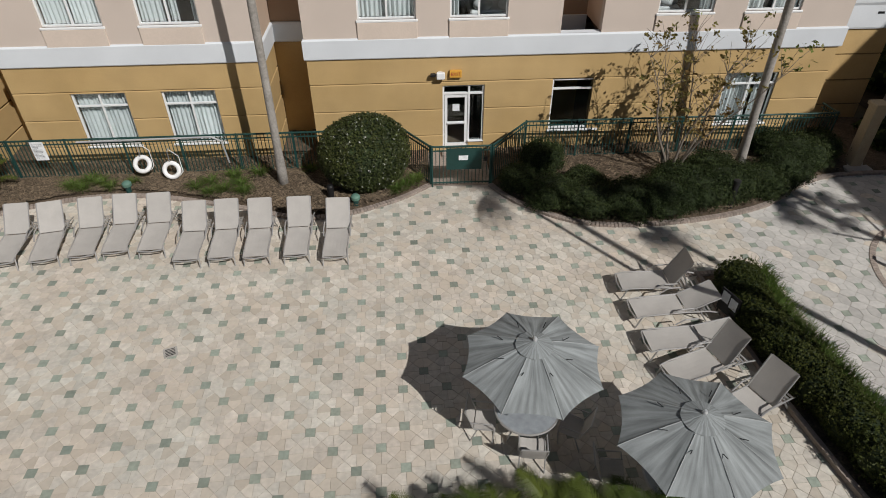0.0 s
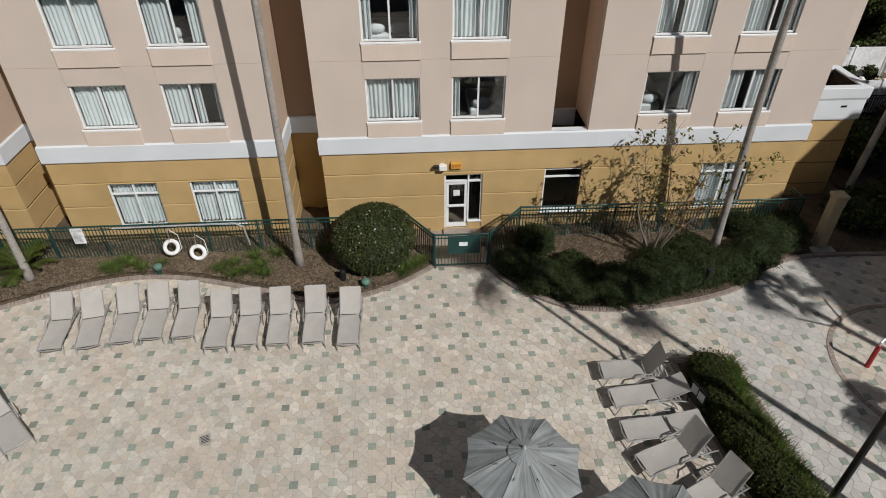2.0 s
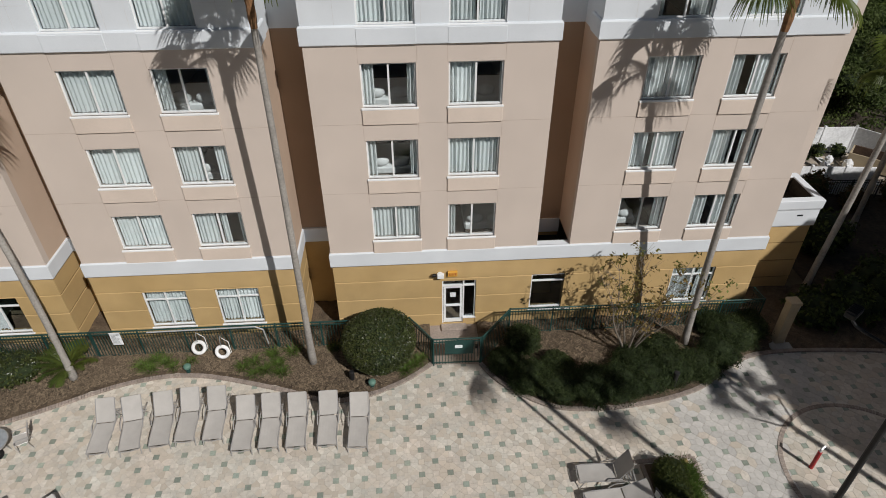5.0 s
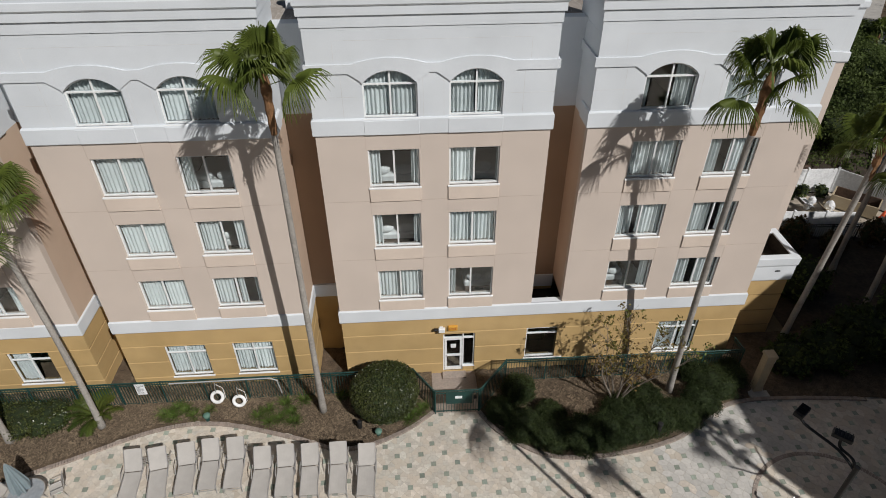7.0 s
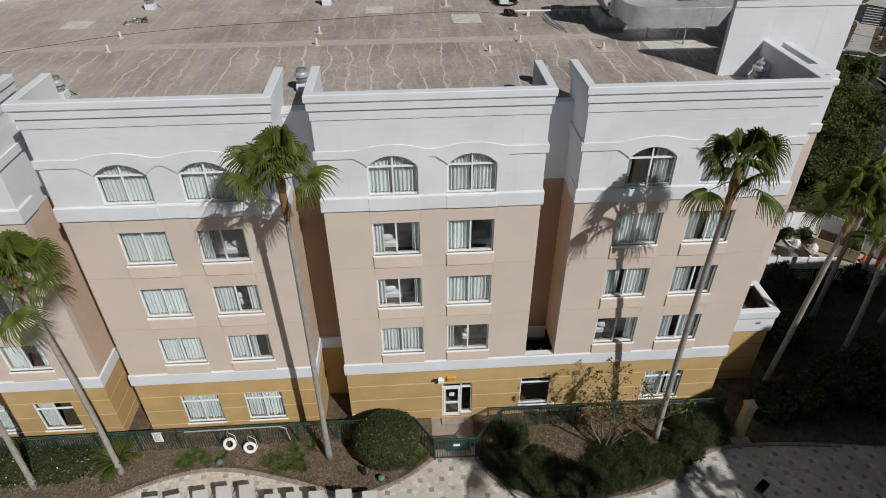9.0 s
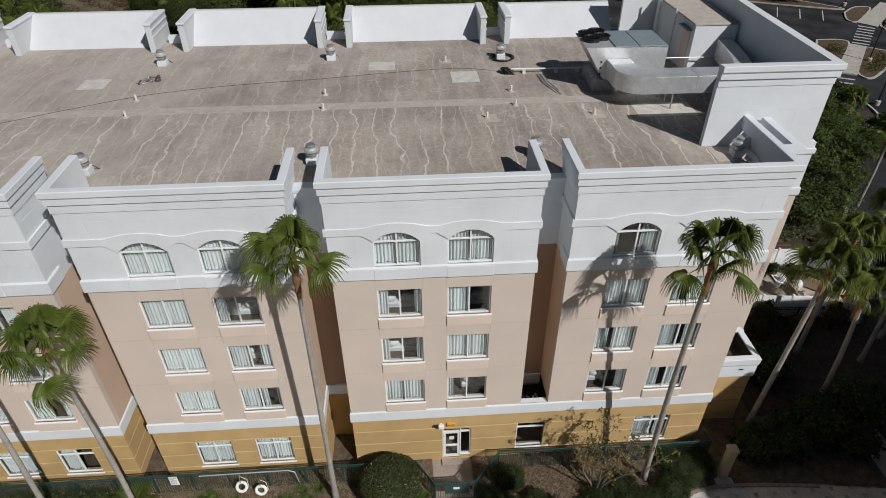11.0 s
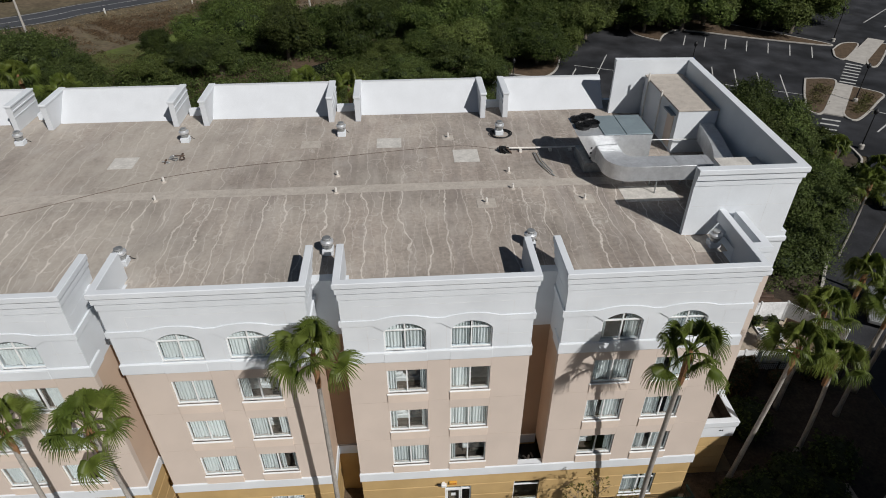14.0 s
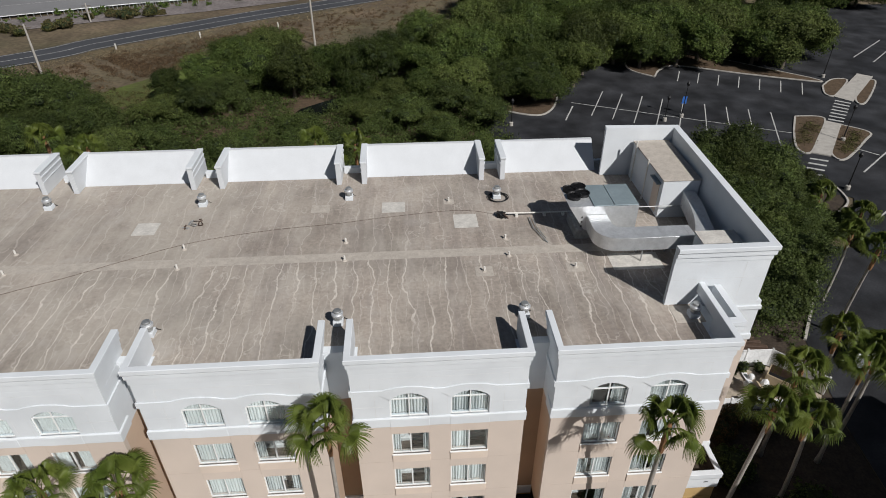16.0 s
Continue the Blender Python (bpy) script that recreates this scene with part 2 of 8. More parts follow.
M_TABLE = material("table_metal", (0.34, 0.37, 0.40), 0.5, 0.3)
M_PAVER = material("cream_paver", (0.496, 0.474, 0.42), 0.85, grain=(9, 0.12), blotch=(0.55, 0.12), bump=0.15, bump_scale=60, island=0.11, per_object=0.11, tint=(0.495, 0.44, 0.38), fleck=(0.458, 0.395, 0.32))
M_PAVER_GREY = material("grey_paver", (0.49, 0.47, 0.44), 0.85, grain=(9, 0.08), blotch=(0.5, 0.1), bump=0.15, bump_scale=60, island=0.1, per_object=0.1)
M_GREEN = material("green_paver", (0.20, 0.232, 0.197), 0.8, grain=(12, 0.12), blotch=(0.8, 0.15), island=0.22, per_object=0.22, tint=(0.235, 0.255, 0.21))
M_GROUT = material("paver_joint", (0.385, 0.34, 0.285), 0.95, grain=(15, 0.15))
M_BRICK = material("kerb_brick", (0.30, 0.25, 0.215), 0.9, grain=(14, 0.15), blotch=(0.8, 0.12), per_object=0.16, bump=0.2, bump_scale=50)
M_KERBY = material("yellow_kerb", (0.36, 0.26, 0.11), 0.8, grain=(10, 0.15))
M_MULCH = material("bark_mulch", (0.078, 0.056, 0.038), 0.95, grain=(22, 0.5), blotch=(2.5, 0.3), tint=(0.115, 0.084, 0.055), bump=0.9, bump_scale=28)
M_CHIP = material("bark_chip", (0.14, 0.105, 0.07), 0.95, grain=(20, 0.2), island=0.6)
M_CONC = material("concrete", (0.38, 0.36, 0.33), 0.9, grain=(10, 0.1), blotch=(0.8, 0.12), bump=0.15)
M_ASPHALT = material("asphalt", (0.0150, 0.0160, 0.0188), 0.9, grain=(6, 0.2), blotch=(0.16, 0.55), tint=(0.032, 0.033, 0.037), spec=0.25)
M_ROAD = material("road_asphalt", (0.05, 0.053, 0.06), 0.9, grain=(3, 0.1), blotch=(0.08, 0.15))
M_HIGHWAY = material("pale_highway", (0.19, 0.19, 0.195), 0.9, grain=(2, 0.08), blotch=(0.05, 0.1))
M_PAINT = material("road_paint", (0.42, 0.42, 0.41), 0.8, grain=(5, 0.15), blotch=(0.6, 0.15))
M_SOIL = material("dry_field", (0.125, 0.094, 0.062), 0.95, grain=(1.2, 0.3), blotch=(0.06, 0.35), tint=(0.10, 0.085, 0.05), bump=0.4, bump_scale=4)
M_LAWN = material("green_verge", (0.085, 0.115, 0.022), 0.95, grain=(1.5, 0.25), blotch=(0.12, 0.2), tint=(0.068, 0.075, 0.022))
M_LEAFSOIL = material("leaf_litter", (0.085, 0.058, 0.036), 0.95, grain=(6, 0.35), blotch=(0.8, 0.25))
# darker copy of the leaf litter, with ground shade put into its colour
M_SHADEBROWN = material("shade_brown", (0.045, 0.034, 0.025), 0.95, grain=(6, 0.35), blotch=(0.8, 0.25))
M_BARK = material("tree_bark", (0.13, 0.11, 0.09), 0.95, grain=(12, 0.25), blotch=(1.5, 0.2), bump=0.6, bump_scale=20)
M_PALMBARK = material("palm_bark", (0.30, 0.28, 0.255), 0.95, grain=(14, 0.2), blotch=(1.2, 0.15), bump=0.5, bump_scale=25)
M_PALMTOP = material("palm_skirt", (0.20, 0.105, 0.05), 0.95, grain=(10, 0.3), blotch=(2, 0.2), bump=0.6, bump_scale=20)
M_FROND = leaf_material("palm_frond", (0.08, 0.114, 0.022), (0.135, 0.165, 0.034), 0.4, 0.3)
M_STALK = material("palm_stalk", (0.20, 0.23, 0.06), 0.6)
M_OAK = leaf_material("oak_leaf", (0.046, 0.07, 0.018), (0.078, 0.104, 0.026), 0.6, 0.5, 0.45)
M_OAK3 = leaf_material("olive_oak_leaf", (0.064, 0.085, 0.024), (0.094, 0.116, 0.032), 0.6, 0.5, 0.45)
M_POND = material("pond_water", (0.008, 0.01, 0.009), 0.12, grain=(1, 0.05))
M_OAK2 = leaf_material("shrub_leaf", (0.047, 0.068, 0.019), (0.072, 0.094, 0.027), 0.6, 0.5, 0.4)
M_BUSH = leaf_material("clipped_leaf", (0.042, 0.056, 0.016), (0.066, 0.076, 0.022), 0.33, 0.7, spec=0.5)
M_HEDGE = leaf_material("hedge_leaf", (0.042, 0.054, 0.013), (0.064, 0.072, 0.018), 0.55)
M_BRONZE = leaf_material("bronze_leaf", (0.06, 0.04, 0.018), (0.085, 0.058, 0.026), 0.6, 0.5)
M_JUNIPER = leaf_material("juniper_leaf", (0.028, 0.042, 0.015), (0.042, 0.056, 0.02), 0.55, 0.6, spec=0.14)
M_STRAW = leaf_material("straw", (0.27, 0.225, 0.15), (0.21, 0.165, 0.10), 0.8, 0.5)
M_RUSSET = leaf_material("russet_grass", (0.105, 0.07, 0.042), (0.145, 0.10, 0.058), 0.85, 0.6)
M_VERGE = leaf_material("verge_grass", (0.085, 0.09, 0.03), (0.11, 0.09, 0.045), 0.8, 0.5)
M_GRASS = leaf_material("tuft_leaf", (0.075, 0.12, 0.025), (0.10, 0.14, 0.035))
# near-black green: the shade deep between leaves, put into a core colour
M_SHADELEAF = material("inner_foliage", (0.018, 0.028, 0.009), 0.95, grain=(6, 0.3))
M_TWIG = material("grey_twig", (0.19, 0.162, 0.132), 0.9, grain=(12, 0.15))
M_DRYLEAF = leaf_material("sparse_leaf", (0.12, 0.15, 0.035), (0.2, 0.12, 0.05))
M_RED = material("red_paint", (0.36, 0.03, 0.03), 0.5)
M_VINYL = material("white_vinyl", (0.72, 0.73, 0.74), 0.5)
M_TAN = material("tan_post", (0.38, 0.31, 0.21), 0.85, grain=(15, 0.06))
M_CARPAINT = material("car_paint", (0.04, 0.045, 0.05), 0.25, 0.3)
M_RUSTBOX = material("brown_container", (0.085, 0.055, 0.04), 0.7, grain=(10, 0.2), blotch=(1.5, 0.2))
M_BLUE = material("blue_sign", (0.03, 0.12, 0.4), 0.5)


def canvas_material():
    """Grey canvas bleached in streaks that run from the hub to the hem."""
    mat = material("umbrella_canvas", (0.212, 0.228, 0.229), 0.85, grain=(50, 0.04), blotch=(1.2, 0.08))
    nt = mat.node_tree
    bsdf = nt.nodes["Principled BSDF"]
    src = bsdf.inputs["Base Color"].links[0].from_socket
    uv = nt.nodes.new("ShaderNodeUVMap")
    uv.uv_map = "panel"
    mp = nt.nodes.new("ShaderNodeMapping")
    mp.inputs["Scale"].default_value = (7.0, 1.1, 1.0)
    n = nt.nodes.new("ShaderNodeTexNoise")
    n.inputs["Scale"].default_value, n.inputs["Detail"].default_value = 1.0, 4.0
    r = nt.nodes.new("ShaderNodeMapRange")
    r.inputs[1].default_value, r.inputs[2].default_value, r.inputs[3].default_value, r.inputs[4].default_value = 0.3, 0.72, 0.62, 1.6
    v = nt.nodes.new("ShaderNodeVectorMath")
    v.operation = "SCALE"
    for a, b in ((uv.outputs[0], mp.inputs[0]), (mp.outputs[0], n.inputs[0]), (n.outputs[0], r.inputs[0]), (src, v.inputs[0]), (r.outputs[0], v.inputs[3]), (v.outputs[0], bsdf.inputs["Base Color"])):
        nt.links.new(a, b)
    return mat


M_UMB = canvas_material()
M_SEAM = material("canvas_seam", (0.30, 0.315, 0.315), 0.85, grain=(50, 0.05))
M_FEATHER = leaf_material("feather_leaf", (0.038, 0.06, 0.014), (0.085, 0.105, 0.022), 0.45, 0.5)


# ---- mesh helpers ----
MESHES = {}


def mesh_of(bm, name, mat, smooth=False):
    bmesh.ops.recalc_face_normals(bm, faces=bm.faces)
    me = bpy.data.meshes.new(name)
    bm.to_mesh(me)
    bm.free()
    me.materials.append(mat)
    if smooth:
        for p in me.polygons:
            p.use_smooth = True
    return me


def raw_mesh(name, verts, faces, mat, smooth=False):
    me = bpy.data.meshes.new(name)
    me.from_pydata(verts, [], faces)
    me.materials.append(mat)
    if smooth:
        for p in me.polygons:
            p.use_smooth = True
    return me


def thing(name, label, category, group="", kind="", at=(0, 0, 0), rz=0):
    ob = new(name)
    ob.empty_display_size = 0.2
    ob.matrix_basis = pose(*at, 0, 0, rz)
    return tagged(ob, label, category, group, kind)


def part(name, bm, mat, parent=None, label="", smooth=False):
    """One mesh object under a thing or part; bm may be a bmesh or a ready mesh."""
    me = bm if isinstance(bm, bpy.types.Mesh) else mesh_of(bm, name, mat, smooth)
    ob = new(name, me)
    ob.parent = parent
    return tagged(ob, label)


def solid(name, bm, mat, label, category, group="", kind="", smooth=False):
    """A thing or piece of the setting that is one mesh."""
    me = bm if isinstance(bm, bpy.types.Mesh) else mesh_of(bm, name, mat, smooth)
    return tagged(new(name, me), label, category, group, kind)


def bx(bm, x0, x1, y0, y1, z0, z1, m=None):
    vs = [bm.verts.new(Vector((x, y, z)) if m is None else m @ Vector((x, y, z))) for x in (x0, x1) for y in (y0, y1) for z in (z0, z1)]
    for f in ((0, 1, 3, 2), (4, 6, 7, 5), (0, 4, 5, 1), (2, 3, 7, 6), (0, 2, 6, 4), (1, 5, 7, 3)):
        bm.faces.new([vs[i] for i in f])
    return bm


def box_bm(*a, bevel=0.0):
    bm = bx(bmesh.new(), *a)
    if bevel:
        bmesh.ops.bevel(bm, geom=bm.edges[:], offset=bevel, segments=1, affect="EDGES")
    return bm


def tube(bm, pts, radii, sides=8, caps=True):
    """A round bar through the points."""
    if not isinstance(radii, (list, tuple)):
        radii = [radii] * len(pts)
    pts = [Vector(p) for p in pts]
    rings, up = [], None
    for i, p in enumerate(pts):
        d = (pts[min(i + 1, len(pts) - 1)] - pts[max(i - 1, 0)]).normalized()
        if up is None:
            up = Vector((0, 0, 1)) if abs(d.z) < 0.9 else Vector((1, 0, 0))
        a = d.cross(up).normalized()
        b = a.cross(d).normalized()
        up = b
        rings.append([bm.verts.new(p + radii[i] * (math.cos(6.28318 * k / sides) * a + math.sin(6.28318 * k / sides) * b)) for k in range(sides)])
    for r, q in zip(rings, rings[1:]):
        for k in range(sides):
            bm.faces.new((r[k], r[(k + 1) % sides], q[(k + 1) % sides], q[k]))
    if caps:
        bm.faces.new(rings[0][::-1])
        bm.faces.new(rings[-1])
    return bm


def lathe(bm, prof, sides=20, at=(0, 0, 0)):
    """prof: (radius, z) from the bottom to the top."""
    rings = [[bm.verts.new((at[0] + r * math.cos(6.28318 * k / sides), at[1] + r * math.sin(6.28318 * k / sides), at[2] + z)) for k in range(sides)] for r, z in prof]
    for r, q in zip(rings, rings[1:]):
        for k in range(sides):
            bm.faces.new((r[k], r[(k + 1) % sides], q[(k + 1) % sides], q[k]))
    bm.faces.new(rings[0][::-1])
    bm.faces.new(rings[-1])
    return bm


def sweep(bm, path, prof):
    """A moulding: the closed profile (out, z) led along a plan line, out to the right of travel, with mitred corners."""
    pts = [Vector(p) for p in path]
    rings = []
    for i, p in enumerate(pts):
        ns = []
        if i > 0:
            d = (p - pts[i - 1]).normalized()
            ns.append(Vector((d.y, -d.x)))
        if i < len(pts) - 1:
            d = (pts[i + 1] - p).normalized()
            ns.append(Vector((d.y, -d.x)))
        m = ns[0] if len(ns) == 1 else (ns[0] + ns[1]) / max(0.2, 1 + ns[0].dot(ns[1]))
        rings.append([bm.verts.new((p.x + m.x * o, p.y + m.y * o, z)) for o, z in prof])
    n = len(prof)
    for r, q in zip(rings, rings[1:]):
        for k in range(n):
            bm.faces.new((r[k], r[(k + 1) % n], q[(k + 1) % n], q[k]))
    bm.faces.new(rings[0][::-1])
    bm.faces.new(rings[-1])
    return bm


def strip(bm, xs, lower, upper, y0, y1):
    """An upright slab between two curves over x, from y0 (front) to y1 (back)."""
    cols = [[bm.verts.new((x, y, f(x))) for y in (y0, y1) for f in (lower, upper)] for x in xs]
    for a, b in zip(cols, cols[1:]):
        bm.faces.new((a[0], b[0], b[1], a[1]))
        bm.faces.new((a[2], a[3], b[3], b[2]))
        bm.faces.new((a[1], b[1], b[3], a[3]))
        bm.faces.new((a[0], a[2], b[2], b[0]))
    bm.faces.new((cols[0][0], cols[0][1], cols[0][3], cols[0][2]))
    bm.faces.new((cols[-1][0], cols[-1][2], cols[-1][3], cols[-1][1]))
    return bm


def slab(bm, grid, thick):
    """A closed sheet of that thickness under a grid of points."""
    top = [[bm.verts.new(p) for p in row] for row in grid]
    low = [[bm.verts.new((p[0], p[1], p[2] - thick)) for p in row] for row in grid]
    n, m = len(grid), len(grid[0])
    for i in range(n - 1):
        for j in range(m - 1):
            bm.faces.new((top[i][j], top[i + 1][j], top[i + 1][j + 1], top[i][j + 1]))
            bm.faces.new((low[i][j], low[i][j + 1], low[i + 1][j + 1], low[i + 1][j]))
    rim = [(i, 0) for i in range(n)] + [(n - 1, j) for j in range(1, m)] + [(i, m - 1) for i in range(n - 2, -1, -1)] + [(0, j) for j in range(m - 2, 0, -1)]
    for (a, b), (c, d) in zip(rim, rim[1:] + rim[:1]):
        bm.faces.new((top[a][b], low[a][b], low[c][d], top[c][d]))
    return bm


def smooth_line(pts, n=10):
    """A curve through the plan points."""
    out = []
    for i in range(len(pts) - 1):
        p0, p1, p2, p3 = (Vector(pts[min(max(k, 0), len(pts) - 1)]) for k in (i - 1, i, i + 1, i + 2))
        for j in range(n):
            t = j / n
            out.append(0.5 * (2 * p1 + (p2 - p0) * t + (2 * p0 - 5 * p1 + 4 * p2 - p3) * t * t + (3 * p1 - p0 - 3 * p2 + p3) * t ** 3))
    return out + [Vector(pts[-1])]


def flat(name, pts, z, mat, label, category, kind="structure", thick=0.0):
    """A level sheet or slab with the given plan outline."""
    bm = bmesh.new()
    top = bm.faces.new([bm.verts.new((p[0], p[1], z)) for p in pts])
    if thick:
        ext = bmesh.ops.extrude_face_region(bm, geom=[top])
        for v in ext["geom"]:
            if isinstance(v, bmesh.types.BMVert):
                v.co.z -= thick
    return solid(name, bm, mat, label, category, kind=kind)

# ---- the hotel ----
STOREY, SILL2 = 2.745, 4.74
BAND0, BAND1, WHITE0, ROOF, PARAPET = 3.52, 4.18, 12.37, 15.6, 17.0
PITCH, BLOCK_W, NICHE = 9.55, 8.22, 1.9
BLOCKS = [-3.25 + PITCH * k for k in range(-4, 2)]
EAST0, EAST1, EAST_Y, BACK_Y = 14.53, 18.1, 4.25, 21.3
WEST = BLOCKS[0] - 1.3
WIN_W, WIN_H = 1.83, 1.53
COLS = (2.66, 5.56)
SPRING, APEX = 14.17, 14.63
T = 0.3

hotel = thing("hotel_building", "five-storey stucco hotel, gold base, pink middle, white top", "building")


def block_span(x0):
    return x0, (EAST0 if x0 > 6 else x0 + BLOCK_W)


def wall_with_holes(bm, x0, x1, z0, z1, holes, y0=0.0, y1=T):
    """A front wall, one closed body, pierced by (xa, xb, za, zb) openings."""
    xs = sorted({x0, x1, *[min(max(v, x0), x1) for h in holes for v in h[:2]]})
    zs = sorted({z0, z1, *[min(max(v, z0), z1) for h in holes for v in h[2:]]})
    nx, nz = len(xs) - 1, len(zs) - 1
    full = {(i, j) for i in range(nx) for j in range(nz)
            if not any(h[0] < (xs[i] + xs[i + 1]) / 2 < h[1] and h[2] < (zs[j] + zs[j + 1]) / 2 < h[3] for h in holes)}
    grid = {}

    def vert(i, j, y):
        if (i, j, y) not in grid:
            grid[i, j, y] = bm.verts.new((xs[i], y, zs[j]))
        return grid[i, j, y]

    for i, j in full:
        bm.faces.new([vert(*p, y0) for p in ((i, j), (i + 1, j), (i + 1, j + 1), (i, j + 1))])
        bm.faces.new([vert(*p, y1) for p in ((i, j), (i, j + 1), (i + 1, j + 1), (i + 1, j))])
        for (di, dj), (p, q) in (((-1, 0), ((i, j), (i, j + 1))), ((1, 0), ((i + 1, j), (i + 1, j + 1))), ((0, -1), ((i, j), (i + 1, j))), ((0, 1), ((i, j + 1), (i + 1, j + 1)))):
            if (i + di, j + dj) not in full:
                bm.faces.new((vert(*p, y0), vert(*q, y0), vert(*q, y1), vert(*p, y1)))
    return bm


def course_runs(x0, x1, z0, z1, holes):
    """The stretches of a course between openings that cut it through."""
    cuts = sorted((h[0], h[1]) for h in holes if h[2] <= z0 + 1e-6 and h[3] >= z1 - 1e-6)
    runs, x = [], x0
    for a, b in cuts:
        runs.append((x, a))
        x = b
    runs.append((x, x1))
    return [(a, b, [h for h in holes if h[1] > a + 1e-6 and h[0] < b - 1e-6]) for a, b in runs if b - a > 0.02]


def arch_z(x, xc, half, spring, apex):
    """The segmental arch over xc."""
    rise = apex - spring
    r = (half * half + rise * rise) / (2 * rise)
    return apex - r + math.sqrt(max(0.0, r * r - (x - xc) ** 2))


def columns(x0):
    return [x0 + c for c in COLS] if x0 < 6 else [x0 + 2.66, x0 + 5.56]


def bevel_strip(bm, a, b, z, rise=0.04, depth=0.046):
    """A splayed top edge on a course, sloping back into the joint."""
    v = [bm.verts.new(p) for p in ((a, 0, z), (b, 0, z), (b, depth, z + rise), (a, depth, z + rise), (b, depth, z), (a, depth, z))]
    for f in ((0, 1, 2, 3), (1, 4, 2), (0, 3, 5), (2, 4, 5, 3)):
        bm.faces.new([v[k] for k in f])


GF_WINDOWS = {}
for x0 in BLOCKS:
    GF_WINDOWS[x0] = [(c - 0.875, c + 0.875, 0.72, 2.6) for c in columns(x0)]
M0, R0 = BLOCKS[-2], BLOCKS[-1]
GF_WINDOWS[M0] = [(1.15, 2.58, 0.12, 2.52), (4.9, 6.62, 0.78, 2.62)]
GF_WINDOWS[R0] = [(10.925, 12.775, 0.8, 2.66)]

for x0 in BLOCKS:
    xa, xb = block_span(x0)
    ga, gb = xa, xb
    if x0 == M0:
        gb = R0
    # ground storey: four courses with open joints over a recessed backing
    holes = GF_WINDOWS[x0]
    ia = ga if x0 == R0 else ga + 0.05
    ib = gb if x0 in (M0, R0) else gb - 0.05
    part("base_wall", wall_with_holes(bmesh.new(), ia, ib, 0.0, BAND0, holes, 0.05, T), M_JOINT, hotel, "recessed backing of the gold courses")
    for za, zb in ((0.0, 0.65), (0.71, 1.63), (1.69, 2.61), (2.67, BAND0)):
        clip = [(a, b, max(za, c), min(zb, d)) for a, b, c, d in holes if c < zb and d > za]
        for ra, rb, inner in course_runs(ga, gb, za, zb, clip):
            bm = wall_with_holes(bmesh.new(), ra, rb, za, zb, inner, 0.0, 0.046)
            if zb < BAND0:
                cuts = sorted((max(a, ra), min(b, rb)) for a, b, c, d in holes if c < zb + 0.05 and d > zb and b > ra and a < rb)
                left = ra
                for a, b in cuts + [(rb, rb)]:
                    if a - left > 0.05:
                        edge = bmesh.new()
                        bevel_strip(edge, left, a, zb)
                        part("splayed_edge", edge, M_GOLD, hotel, "splayed top edge of a gold course")
                    left = max(left, b)
            part("course", bm, M_GOLD, hotel, "gold stucco course")
    # pink storeys
    holes = [(c - WIN_W / 2, c + WIN_W / 2, SILL2 + STOREY * k, SILL2 + STOREY * k + WIN_H) for k in range(3) for c in columns(x0)]
    part("wall", wall_with_holes(bmesh.new(), xa, xb, BAND0, WHITE0, holes), M_PINK, hotel, "pink stucco wall")
    # white storey with two arched openings
    cs = columns(x0)
    bm = bmesh.new()
    sill5 = SILL2 + STOREY * 3
    wall_with_holes(bm, xa, xb, WHITE0, SPRING, [(c - WIN_W / 2, c + WIN_W / 2, sill5, SPRING) for c in cs])
    xs = sorted({xa, xb, *[c - WIN_W / 2 + WIN_W * k / 12 for c in cs for k in range(13)]})

    def under(x, cs=cs):
        for c in cs:
            if abs(x - c) < WIN_W / 2 - 1e-6:
                return arch_z(x, c, WIN_W / 2, SPRING, APEX)
        return SPRING

    strip(bm, xs, under, lambda x: 15.94, 0.0, T)
    part("upper_wall", bm, M_WHITE, hotel, "white stucco wall")
    # belt under the top storey, broken by lighter aprons
    bm = bmesh.new()
    sweep(bm, [(xa, 1.0), (xa, 0.0), (xb, 0.0), (xb, 1.0)], [(-0.02, WHITE0), (0.06, WHITE0), (0.075, WHITE0 + 0.03), (0.075, 12.93), (0.04, 12.98), (-0.02, 12.98)])
    part("belt", bm, M_WHITE, hotel, "white stucco belt")
    # string course that bends over the arches
    xs = [xa - 0.09 + (xb - xa + 0.18) * k / 150 for k in range(151)]

    def low(x, cs=cs):
        v = 14.56
        for c in cs:
            d = abs(x - c)
            if d < WIN_W / 2:
                return arch_z(x, c, WIN_W / 2, SPRING, APEX) + 0.012
            if d < WIN_W / 2 + 0.42:
                v = min(v, 14.26 + 0.3 * (d - WIN_W / 2) / 0.42)
        return v

    def high(x, cs=cs):
        v = 14.87
        for c in cs:
            d = abs(x - c)
            if d < 1.35:
                v = max(v, arch_z(x, c, 1.35, 14.82, 15.06))
        return v

    bm = strip(bmesh.new(), xs, low, high, -0.05, 0.02)
    part("string_course", bm, M_WHITE, hotel, "white string course arched over windows")
    for xm in (xa - 0.03, xb + 0.03):
        part("string_course", box_bm(xm - 0.05, xm + 0.05, 0.021, NICHE - 0.02, 14.56, 14.87), M_WHITE, hotel, "white string course on a side wall")
    # cornice and parapet with side returns
    ret = 2.65
    gap_y = 2.2
    line = [(xa, ret), (xa, 0.0), (xb, 0.0), (xb, gap_y if x0 == R0 else ret)]
    crown = [(0.10, 16.42), (0.10, 16.68), (0.125, 16.70), (0.16, 16.75), (0.16, PARAPET - 0.03), (0.14, PARAPET), (-0.14, PARAPET), (-0.16, PARAPET - 0.02)]
